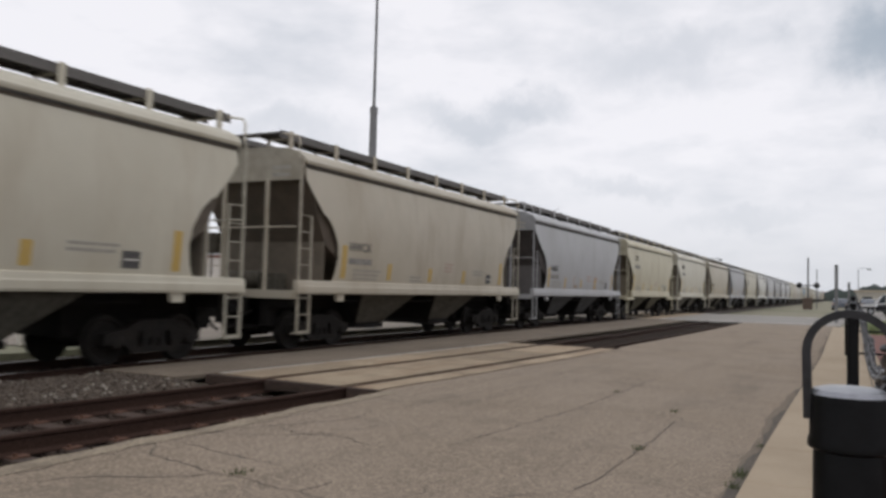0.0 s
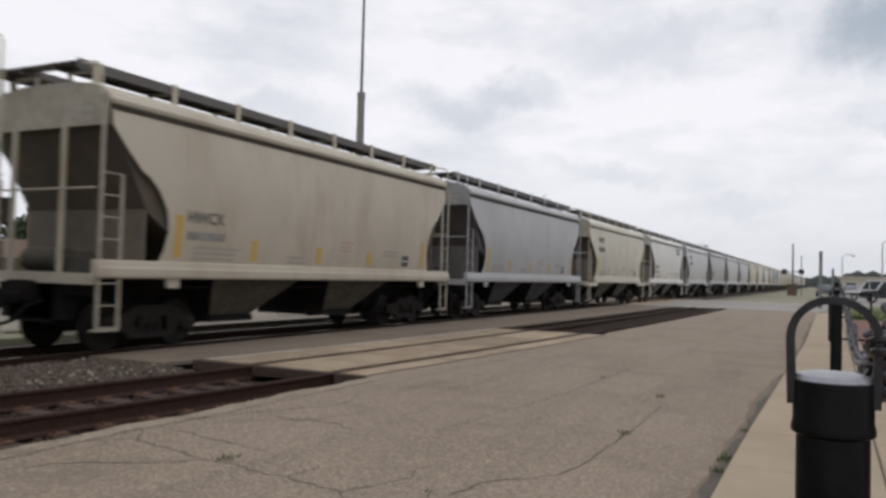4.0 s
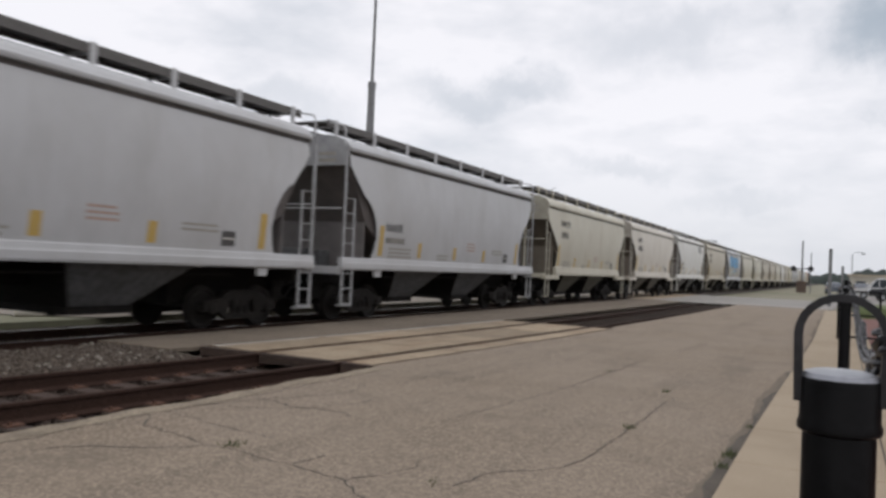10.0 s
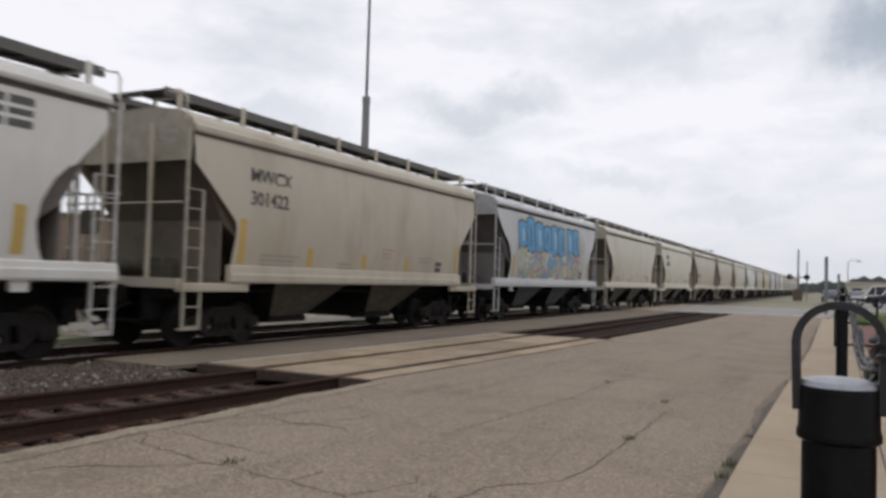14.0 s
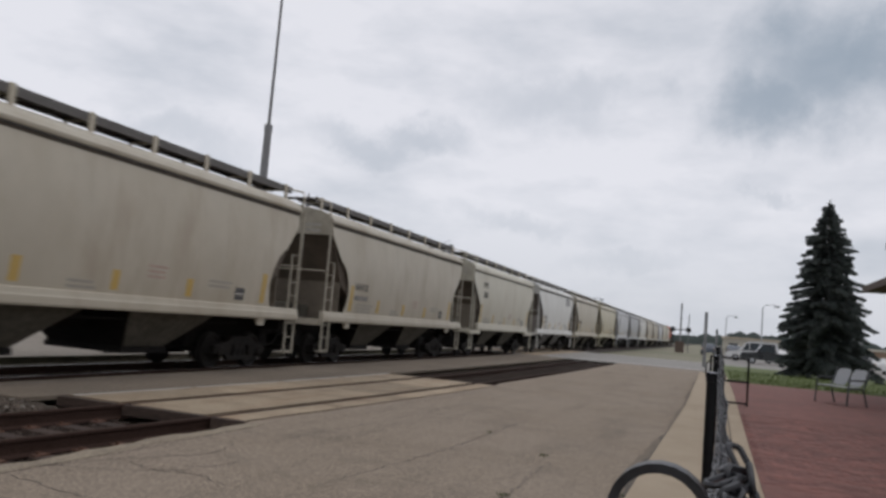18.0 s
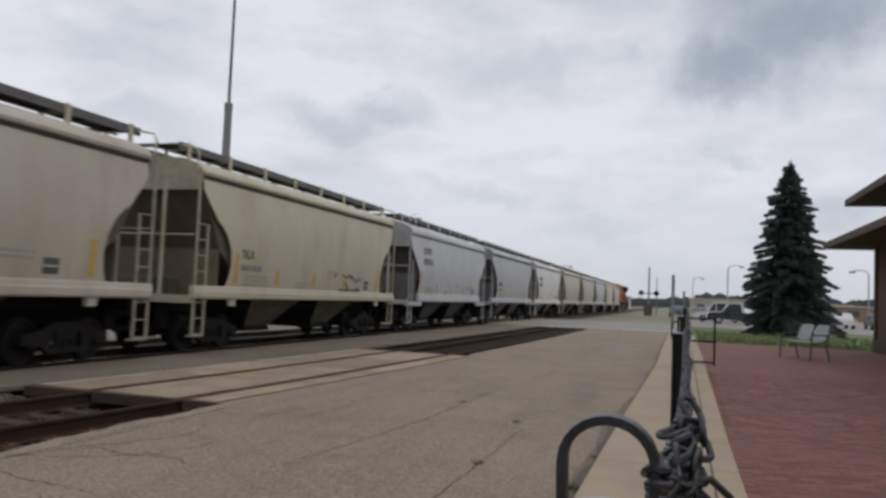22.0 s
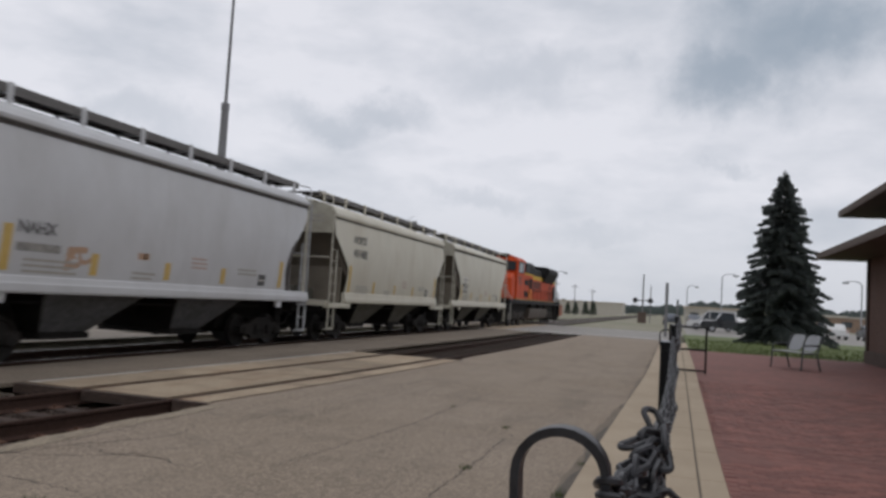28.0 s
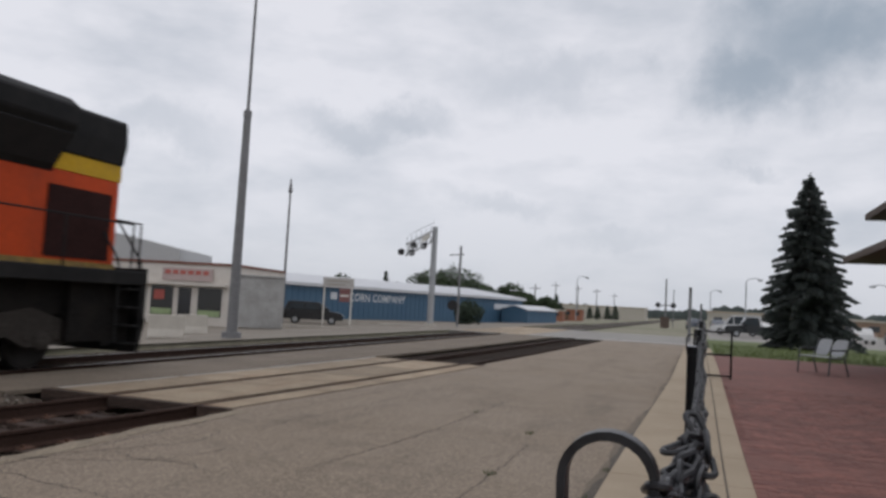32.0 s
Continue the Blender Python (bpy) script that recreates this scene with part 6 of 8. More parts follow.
def build_fence():
    post, collar, cap, hoop = bollard_meshes()
    first = None
    for y in POSTS:
        at = pose(fence_x(y), y, east_z(0, y))
        if first is None:
            first = thing("bollard", "black steel bollard with grey cap and a bent chain hoop", "bollard", group="bollards of the chain fence")
            for nm, me in (("post", post), ("collar", collar), ("cap", cap), ("hoop", hoop)):
                part(nm, me, None, first)
            first.matrix_basis = at
        else:
            copy_thing(first, at)
    bm = bmesh.new()
    pts = []
    for k in range(14):
        a = 2 * math.pi * k / 14
        pts.append((0.0108 * math.cos(a), (0.0145 if math.sin(a) > 0 else -0.0145) + 0.0108 * math.sin(a), 0))
    pipe(bm, pts, 0.0047, 6, closed=True)
    link = finish(bm, "link", WORN_BLACK, smooth=True)
    pitch = 0.0405

    def lay(root, pts, rng, slack=6):
        """Links laid one after another along a bent line, every other one turned on edge."""
        pts = [Vector(p) for p in pts]
        run, k = 0.0, 0
        for a, b in zip(pts, pts[1:]):
            d = b - a
            while run < d.length:
                p = a + d * (run / d.length)
                turn = d.to_track_quat("Y", "Z").to_matrix().to_4x4()
                part("link", link, None, root, place=Matrix.Translation(p) @ turn @ pose(0, 0, 0, rng.uniform(-slack, slack), 90 * (k % 2) + rng.uniform(-14, 14), rng.uniform(-slack, slack)))
                run += pitch
                k += 1
            run -= d.length

    rng = random.Random(3)
    for n, (y0, y1) in enumerate(zip(POSTS, POSTS[1:])):
        root = thing("fence_chain", "heavy black steel chain hung between the bollards", "chain", group="chains of the fence")
        z0, z1 = east_z(0, y0) + 1.29, east_z(0, y1) + 1.29
        sag, line = 0.17, []
        for k in range(19):
            u = k / 18
            line.append((fence_x(y0 + (y1 - y0) * u) + 0.052 + 0.012 * math.sin(math.pi * u), y0 + (y1 - y0) * u, z0 + (z1 - z0) * u - sag * 4 * u * (1 - u)))
        lay(root, line, rng)
        slack_line = [(x + 0.026 + 0.01 * math.sin(4 * y), y, z - 0.012 - 0.05 * abs(math.sin(1.9 * y))) for x, y, z in line[1:-1]]
        lay(root, slack_line, rng)
        lay(root, [(x + 0.012 + 0.008 * math.sin(3 * y + 1), y, z + 0.016 - 0.03 * abs(math.sin(1.3 * y + 0.7))) for x, y, z in line[1:-1]], rng, 10)
    # spare end of the chain, wound over the first span and left hanging
    root = thing("chain_end", "loose tangle of chain hanging at the first bollard", "chain")
    for run in (((0.054, 0.93, 1.40), (0.058, 1.0, 1.372), (0.066, 1.1, 1.372), (0.080, 1.16, 1.388), (0.09, 1.22, 1.398), (0.080, 1.32, 1.395), (0.084, 1.42, 1.38)),
                ((0.092, 1.26, 1.425), (0.107, 1.24, 1.408), (0.106, 1.20, 1.384), (0.097, 1.15, 1.368), (0.084, 1.12, 1.350), (0.070, 1.08, 1.335)),
                ((0.088, 1.12, 1.352), (0.107, 1.13, 1.352), (0.126, 1.13, 1.334), (0.134, 1.12, 1.30)),
                ((0.070, 1.20, 1.402), (0.084, 1.22, 1.408), (0.097, 1.24, 1.402), (0.084, 1.18, 1.390), (0.068, 1.12, 1.380), (0.058, 1.05, 1.352), (0.060, 0.99, 1.330)),
                ((0.097, 1.18, 1.352), (0.090, 1.10, 1.332), (0.074, 1.04, 1.326), (0.062, 0.98, 1.345))):
        lay(root, run, rng, 16)
    # black tubular end panel of the fence
    root = thing("railing", "black tubular steel railing panel at the end of the chain fence", "railing")
    y = 18.6
    zb = east_z(0.5, y)
    for nm, a, b in (("upright", (0.80, y, zb), (0.80, y, zb + 1.04)), ("upright", (0.02, y, zb), (0.02, y, zb + 1.04)), ("top_rail", (0.02, y, zb + 1.02), (0.82, y, zb + 1.02)), ("mid_rail", (0.02, y, zb + 0.52), (0.80, y, zb + 0.52)), ("bottom_rail", (0.02, y, zb + 0.06), (0.80, y, zb + 0.06))):
        bm = bmesh.new()
        rod(bm, a, b, 0.022, 8)
        part(nm, bm, BLACK_PAINT, root)


build_fence()


# ---- bench, spruce, station ----
def build_bench():
    mesh_grey = surface("bench_mesh_grey", (0.30, 0.31, 0.32), 0.55, metal=0.2, grain=60, patch=4, vary=0.1, bump=0.1)
    frame_grey = surface("bench_frame", (0.07, 0.075, 0.08), 0.5, metal=0.4, grain=30, patch=4, vary=0.2, bump=0.03)

    def one():
        root = thing("bench", "grey metal bench with two rounded mesh backrests on the terrace", "bench")
        for k in range(2):
            bm = bmesh.new()
            x = -0.53 + 0.54 * k
            outline = [(x + 0.25 + 0.235 * math.copysign(abs(math.cos(a)) ** 0.5, math.cos(a)), 0.68 + 0.21 * math.copysign(abs(math.sin(a)) ** 0.5, math.sin(a))) for a in [2 * math.pi * i / 20 for i in range(20)]]
            prism(bm, outline, "y", 0.0, 0.02)
            for v in bm.verts:
                v.co.y += 0.42 * (v.co.z - 0.45)
            part("backrest", bm, mesh_grey, root)
            bm = bmesh.new()
            box(bm, x + 0.015, x + 0.485, -0.46, 0.0, 0.43, 0.455)
            part("seat", bm, mesh_grey, root, bevel=0.01)
        for x in (-0.56, 0.56):
            bm = bmesh.new()
            pipe(bm, ((x, -0.46, 0.0), (x, -0.42, 0.45), (x, -0.40, 0.62), (x, 0.06, 0.64)), 0.02, 6)
            part("armrest", bm, frame_grey, root)
            bm = bmesh.new()
            pipe(bm, ((x, 0.12, 0.0), (x, 0.0, 0.42), (x, 0.20, 0.90)), 0.02, 6)
            part("leg", bm, frame_grey, root)
            bm = bmesh.new()
            rod(bm, (x, -0.44, 0.42), (x, 0.0, 0.42), 0.018, 6)
            part("seat_rail", bm, frame_grey, root)
        return root

    b = one()
    b.matrix_basis = pose(3.25, 22.2, east_z(3.25, 22.2), 0, 0, -58)


build_bench()


def build_spruce():
    x0, y0, height = 5.05, 41.8, 8.6
    z0 = east_z(x0, y0) - 0.02
    root = thing("spruce", "dark blue-green spruce with ragged layered boughs on the lawn", "tree", place=pose(x0, y0, z0))
    bm = bmesh.new()
    rod(bm, (0, 0, -0.1), (0.0, 0, height * 0.97), 0.17, 10, 0.015)
    part("trunk", bm, surface("spruce_bark", (0.07, 0.05, 0.038), 0.9, grain=20, patch=3, vary=0.3, bump=0.4), root)
    rng = random.Random(12)
    needle = surface("spruce_needles", (0.054, 0.066, 0.062), 0.8, grain=5, patch=1.6, vary=0.45, bump=0.0, stain=(0.15, 0.166, 0.158))

    def bough(vs, fs, base, az, length, droop):
        """A drooping branch with twigs of needle sprays to both sides."""
        ca, sa = math.cos(az), math.sin(az)
        n = max(4, int(length / 0.13))
        for k in range(n):
            u = (k + 0.6) / n
            r = length * u
            z = base + length * (0.16 * u - droop * u * u) + (0.10 * length * max(0, u - 0.72))
            width = (0.27 * length * (1 - u) ** 0.7 + 0.10 * min(1.0, length / 0.8)) * rng.uniform(0.7, 1.25)
            for s in (-1, 1):
                for j in range(3):
                    w = width * rng.uniform(0.5, 1.0)
                    f = rng.uniform(0.10, 0.30) * min(1.0, length / 0.8)
                    th = rng.uniform(0.04, 0.10)
                    bx, by = r * ca, r * sa
                    tx, ty = (r + f) * ca - s * w * sa, (r + f) * sa + s * w * ca
                    tz = z - rng.uniform(0.02, 0.20) * w - rng.uniform(0, 0.08)
                    mx, my = (bx + tx) / 2, (by + ty) / 2
                    m = len(vs)
                    vs.extend(((bx, by, z + th * 0.5), (mx + 0.05 * ca, my + 0.05 * sa, z + th), (tx, ty, tz), (mx - 0.05 * ca, my - 0.05 * sa, z - th * 1.4)))
                    fs.append((m, m + 1, m + 2, m + 3))

    level, count = 0.35, 0
    while level < height - 0.25:
        u = level / height
        reach = 2.25 * (1 - u) ** 0.74 * (1.0 if u > 0.1 else 0.8 + 2 * u) * (1 - 1.9 * max(0, u - 0.74)) + 0.12
        n = max(5, int(8 + 5 * (1 - u)))
        vs, fs = [], []
        a0 = rng.uniform(0, 6.28)
        for k in range(n):
            az = a0 + 2 * math.pi * k / n + rng.uniform(-0.22, 0.22)
            bough(vs, fs, level + rng.uniform(-0.12, 0.12), az, reach * rng.uniform(0.62, 1.2), 0.24 + 0.18 * (1 - u) + rng.uniform(-0.05, 0.05))
        me = bpy.data.meshes.new("bough_whorl")
        me.from_pydata(vs, [], fs)
        me.materials.append(needle)
        part("bough_whorl", me, None, root)
        level += 0.26 - 0.09 * u
        count += 1
    vs, fs = [], []
    for k in range(90):
        z, a, r = height - 0.9 * rng.random() ** 0.8, rng.uniform(0, 6.28), 0.0
        r = 0.10 + 0.14 * (height - z)
        m = len(vs)
        vs.extend(((0, 0, z - 0.06), (r * math.cos(a), r * math.sin(a), z + 0.12), (r * 0.6 * math.cos(a + 0.5), r * 0.6 * math.sin(a + 0.5), z + 0.02)))
        fs.append((m, m + 1, m + 2))
    me = bpy.data.meshes.new("leader")
    me.from_pydata(vs, [], fs)
    me.materials.append(needle)
    part("leader", me, None, root)


build_spruce()


def build_station():
    soffit = surface("soffit_brown", (0.085, 0.06, 0.046), 0.8, grain=12, patch=1.5, vary=0.2, bump=0.1)
    shingle = surface("roof_shingle_brown", (0.105, 0.085, 0.072), 0.9, grain=9, patch=0.8, vary=0.3, bump=0.4, stain=(0.07, 0.06, 0.052))
    timber = surface("brown_timber_post", (0.055, 0.032, 0.024), 0.7, grain=14, patch=2, vary=0.25, bump=0.1)
    # brick colour lowered to include the shade of the porch
    wall = surface("station_brick_shaded", (0.11, 0.062, 0.048), 0.9, grain=12, patch=0.8, vary=0.25, bump=0.2)
    root = thing("station_house", "brown station house with deep overhanging hipped eaves", "building")
    x0, x1, y0, y1 = 4.69, 18, 6.0, 29.5
    zf = 0.32

    def hip(name, x0, x1, y0, y1, z, inset, rise, thick):
        bm = bmesh.new()
        a = [bm.verts.new(p) for p in ((x0, y0, z), (x1, y0, z), (x1, y1, z), (x0, y1, z))]
        m = [bm.verts.new(p) for p in ((x0, y0, z + thick), (x1, y0, z + thick), (x1, y1, z + thick), (x0, y1, z + thick))]
        t = [bm.verts.new(p) for p in ((x0 + inset, y0 + inset, z + thick + rise), (x1 - inset, y0 + inset, z + thick + rise), (x1 - inset, y1 - inset, z + thick + rise), (x0 + inset, y1 - inset, z + thick + rise))]
        bm.faces.new(a[::-1])
        bm.faces.new(t)
        for k in range(4):
            j = (k + 1) % 4
            bm.faces.new((a[k], a[j], m[j], m[k]))
            bm.faces.new((m[k], m[j], t[j], t[k]))
        ob = part(name, bm, shingle, root)
        bm = bmesh.new()
        box(bm, x0 - 0.02, x0 + 0.03, y0, y1 + 0.02, z - 0.05, z + thick + 0.02)
        box(bm, x0 + 0.03, x1, y1 - 0.03, y1 + 0.02, z - 0.05, z + thick + 0.02)
        part("fascia", bm, soffit, ob)
        bm = bmesh.new()
        box(bm, x0 + 0.04, x1 - 0.04, y0 + 0.04, y1 - 0.04, z - 0.03, z - 0.005)
        part("soffit", bm, soffit, ob)

    hip("lower_roof", x0, x1, y0, y1, 3.74, 3.0, 1.25, 0.14)
    hip("upper_roof", 5.2, x1 - 0.5, 6.6, 28.7, 5.12, 4.0, 2.0, 0.14)
    bm = bmesh.new()
    box(bm, 6.1, x1 - 1.2, 7.0, 28.5, zf - 0.4, 3.72)
    part("wall", bm, wall, root)
    bm = bmesh.new()
    box(bm, 7.7, x1 - 3.0, 9.0, 26.5, 4.3, 5.11)
    part("upper_wall", bm, wall, root)
    bm = bmesh.new()
    box(bm, 6.02, 6.10, 7.0, 28.58, zf - 0.3, zf + 0.42)
    part("wall_base", bm, timber, root)
    bm = bmesh.new()
    box(bm, 6.04, 6.30, 28.30, 28.56, zf + 0.42, 3.70)
    part("corner_board", bm, timber, root)


build_station()


# ---- beyond the main line ----
def tapered_mast(name, label, category, x, y, pieces, material):
    root = thing(name, label, category, place=pose(x, y, west_z(x)))
    for nm, z0, z1, r0, r1 in pieces:
        bm = bmesh.new()
        rod(bm, (0, 0, z0), (0, 0, z1), r0, 12, r1)
        part(nm, bm, material, root)
    return root


def build_masts():
    m = tapered_mast("radio_mast", "tall grey steel mast with a thin upper whip", "mast", -15.6, 24.4, (("base_flange", 0.0, 0.25, 0.36, 0.34), ("lower_tube", 0.2, 8.15, 0.19, 0.135), ("joint", 7.95, 8.2, 0.15, 0.15), ("upper_tube", 8.15, 15.1, 0.062, 0.04)), MAST_GREY)
    tapered_mast("lamp_mast", "slim grey mast with a small head", "mast", -29.4, 52.3, (("pole", 0.0, 10.2, 0.12, 0.07), ("head", 9.9, 10.9, 0.17, 0.05)), MAST_GREY)
    for x, y, h in ((-30.0, 150, 7), (-33.0, 190, 9), (-30.5, 210, 9), (-28, 230, 9), (-24, 240, 8), (-38, 170, 8)):
        r = tapered_mast("utility_pole", "grey timber utility pole with a cross arm", "pole", x, y, (("pole", 0, h, 0.15, 0.1),), MAST_GREY)
        bm = bmesh.new()
        box(bm, -1.1, 1.1, -0.06, 0.06, h - 0.9, h - 0.75)
        part("cross_arm", bm, MAST_GREY, r)


build_masts()


def build_cabinet():
    root = thing("signal_cabinet", "grey metal signal hut beside the main line", "cabinet", place=pose(-23.7, 39.6, west_z(-23.7), 0, 0, 31))
    grey = surface("cabinet_grey", (0.34, 0.338, 0.33), 0.6, grain=8, patch=1.2, vary=0.08, bump=0.02, stain=(0.22, 0.215, 0.20))
    for nm, a in (("body", (-1.3, 1.3, -0.9, 0.9, 0.12, 2.95)), ("roof", (-1.36, 1.36, -0.96, 0.96, 2.95, 3.05)), ("plinth", (-1.2, 1.2, -0.8, 0.8, -0.1, 0.12)), ("door", (-0.15, 0.95, -0.925, -0.9, 0.25, 2.35)), ("vent", (-0.95, -0.45, -0.92, -0.9, 1.9, 2.3))):
        bm = bmesh.new()
        box(bm, *a)
        part(nm, bm, grey if nm != "plinth" else PALE_CONCRETE, root, bevel=0.01)


build_cabinet()


def build_barriers():
    bm = bmesh.new()
    prism(bm, ((-0.3, 0.0), (-0.3, 0.08), (-0.16, 0.33), (-0.09, 0.81), (0.09, 0.81), (0.16, 0.33), (0.3, 0.08), (0.3, 0.0)), "x", -0.6, 0.6)
    me = finish(bm, "concrete_barrier", PALE_CONCRETE, bevel=0.02)
    for x, y, a in ((-17.25, 22.95, 35), (-19.9, 28.1, 48), (-16.75, 12.2, 62), (-16.6, 13.75, 75)):
        ob = new("concrete_barrier", me)
        ob.matrix_basis = pose(x, y, west_z(x) + 0.02, 0, 0, a)
        tagged(ob, "pale tan concrete barrier block beside the main line", "barrier", group="concrete barriers")


build_barriers()


def build_west_row():
    """Low buildings, a car and trees across the street, seen through the gaps of the train."""
    wall = surface("brown_block_wall", (0.20, 0.145, 0.105), 0.85, grain=6, patch=0.7, vary=0.2, bump=0.1, stain=(0.15, 0.105, 0.078))
    pale = surface("pale_block_wall", (0.50, 0.47, 0.42), 0.85, grain=6, patch=0.7, vary=0.1, bump=0.05, stain=(0.40, 0.37, 0.32))
    roof = surface("brown_shingle_low", (0.13, 0.088, 0.064), 0.9, grain=8, patch=1, vary=0.25, bump=0.2)
    dark = glass("row_window", (0.03, 0.032, 0.035), 0.15)
    for label, x, y, a, w, d, h, rise, m in (("brown block building with a flat roof across the street", -45, 38, 52, 9, 8, 5.6, 0.0, wall), ("low brown-roofed house across the street", -46, 29, 58, 8, 7, 2.3, 1.2, pale), ("low pale garage across the street", -44, 20.5, 64, 8, 6, 2.4, 0.0, pale)):
        root = thing("roadside_building", label, "building", place=pose(x, y, -0.6, 0, 0, a))
        bm = bmesh.new()
        box(bm, -w / 2, w / 2, 0, d, -0.1, h)
        part("wall", bm, m, root)
        bm = bmesh.new()
        if rise:
            prism(bm, ((-0.4, h), (d / 2, h + rise), (d + 0.4, h), (d + 0.4, h + 0.12), (d / 2, h + rise + 0.14), (-0.4, h + 0.12)), "x", -w / 2 - 0.4, w / 2 + 0.4)
        else:
            box(bm, -w / 2 - 0.1, w / 2 + 0.1, -0.1, d + 0.1, h, h + 0.2)
        part("roof", bm, roof, root)
        for k in range(3):
            bm = bmesh.new()
            c = -w / 2 + w * (k + 0.5) / 3
            box(bm, c - 0.7, c + 0.7, -0.04, 0.0, 0.8, 2.0)
            part("window", bm, dark, root)


build_west_row()


def build_store():
    white = surface("store_render_white", (0.62, 0.58, 0.53), 0.85, grain=10, patch=0.9, vary=0.06, bump=0.05, stain=(0.52, 0.475, 0.42))
    dark = glass("shop_glass", (0.035, 0.035, 0.035), 0.15)
    red = surface("shop_red", (0.42, 0.10, 0.08), 0.7, grain=10, patch=2, vary=0.1, bump=0)
    rim = surface("parapet_rust", (0.20, 0.085, 0.06), 0.8, grain=10, patch=1, vary=0.2, bump=0.05)
    root = thing("shop", "small white flat-roofed shop with a sign board and dark windows", "building", place=pose(-27.2, 42.3, -0.6, 0, 0, 190))
    L, D, H = 13.0, 9.0, 3.75
    pieces = (("wall", (0, L, -D, 0.0, -0.1, H), white), ("parapet", (-0.06, L + 0.06, -D, 0.08, H, H + 0.16), rim), ("window", (0.75, 2.3, 0.0, 0.03, 0.55, 2.35), dark), ("doorway", (2.75, 3.6, 0.0, 0.03, 0.0, 2.3), dark), ("window", (3.95, 5.4, 0.0, 0.03, 0.55, 2.35), dark), ("window", (6.6, 9.0, 0.0, 0.03, 0.55, 2.35), dark), ("canopy", (0.4, 6.0, 0.0, 0.5, 2.45, 2.6), white), ("sign_board", (1.4, 4.7, 0.04, 0.14, 2.72, 3.5), surface("sign_pale_red", (0.42, 0.33, 0.31), 0.7, grain=12, patch=2, vary=0.1, bump=0)))
    for nm, b, m in pieces:
        bm = bmesh.new()
        box(bm, *b)
        part(nm, bm, m, root)
    for k in range(6):
        bm = bmesh.new()
        x = 1.65 + 0.5 * k
        box(bm, x, x + 0.36, 0.14, 0.15, 3.12, 3.36)
        part("sign_bar", bm, red, root)
    for x0, x1 in ((0.8, 2.25), (4.0, 5.35)):
        bm = bmesh.new()
        box(bm, x0, x1, 0.03, 0.05, 0.58, 0.95)
        part("window_poster", bm, surface("poster_green", (0.30, 0.38, 0.20), 0.7, grain=10, patch=3, vary=0.2, bump=0), root)
    bm = bmesh.new()
    box(bm, 4.5, 5.2, 0.05, 0.07, 1.5, 2.1)
    part("window_poster", bm, red, root)
    # tall pale shed behind it
    shed = thing("storage_shed", "tall pale grey metal shed behind the shop", "building", place=pose(-47.5, 64, -0.6, 0, 0, 20))
    grey = surface("shed_grey", (0.42, 0.42, 0.42), 0.7, grain=5, patch=0.6, vary=0.06, bump=0.03)
    bm = bmesh.new()
    prism(bm, ((-14, 0), (-14, 6.0), (-7, 7.4), (0, 6.0), (0, 0)), "y", 0, 12)
    part("wall", bm, grey, shed)


build_store()


def build_warehouse():
    """Long low blue metal building with a pale eave, beyond the street."""
    a, b = Vector((-38.5, 63.5, -0.62)), Vector((-23.5, 109.0, -0.62))
    ang = math.degrees(math.atan2(b.y - a.y, b.x - a.x))
    length = (b - a).length
    root = thing("warehouse", "long low blue metal warehouse with a white eave", "building", place=pose(a.x, a.y, a.z, 0, 0, ang))
    blue = surface("metal_siding_blue", (0.045, 0.105, 0.175), 0.6, grain=4, patch=0.5, vary=0.12, bump=0.03, stain=(0.06, 0.12, 0.185))
    roof = surface("metal_roof_pale", (0.55, 0.56, 0.58), 0.5, grain=6, patch=0.5, vary=0.06, bump=0.02)
    H = 3.25
    bm = bmesh.new()
    prism(bm, ((0.0, 0.0), (0.0, H), (9.0, H + 1.2), (18.0, H), (18.0, 0.0)), "x", 0, length)
    part("wall", bm, blue, root)
    bm = bmesh.new()
    prism(bm, ((-0.35, H - 0.02), (-0.35, H + 0.30), (9.0, H + 1.45), (18.35, H + 0.1), (18.35, H - 0.05), (9.0, H + 1.21)), "x", -0.4, length + 0.4)
    part("roof", bm, roof, root)
    for k in range(60):
        bm = bmesh.new()
        x = 0.4 + k * (length - 0.8) / 59
        box(bm, x - 0.03, x + 0.03, -0.045, 0.0, 0.0, H - 0.05)
        part("rib", bm, blue, root)
    pale = surface("sign_letter_white", (0.55, 0.57, 0.60), 0.7, grain=10, patch=3, vary=0.1, bump=0)
    for x, w in ((9.6, 0.9), (10.9, 0.8)):
        bm = bmesh.new()
        box(bm, x, x + w, -0.08, -0.05, 2.05, 2.75)
        part("sign_bar", bm, pale, root)
    for text, x in (("CORN", 12.3), ("COMPANY", 16.0)):
        words("sign_word", text, 1.15, pale, root, Matrix.Translation((x, -0.06, 1.98)) @ pose(0, 0, 0, 90, 0, 0), "white painted word on the blue wall")
    bm = bmesh.new()
    box(bm, 40.5, 44.5, -0.07, -0.045, 1.9, 2.6)
    part("sign_panel", bm, pale, root)
    # gabled annex at the far end
    ax = thing("annex", "low blue metal annex with a pale gable roof", "building", place=pose(-25.0, 103, -0.62, 0, 0, ang - 90))
    bm = bmesh.new()
    prism(bm, ((0, 0), (0, 2.0), (2.0, 2.5), (4.0, 2.0), (4.0, 0)), "y", 0, 8)
    part("wall", bm, blue, ax)
    bm = bmesh.new()
    prism(bm, ((-0.2, 1.95), (2.0, 2.5), (4.2, 1.95), (4.2, 2.05), (2.0, 2.62), (-0.2, 2.05)), "y", -0.2, 8.2)
    part("roof", bm, roof, ax)


build_warehouse()


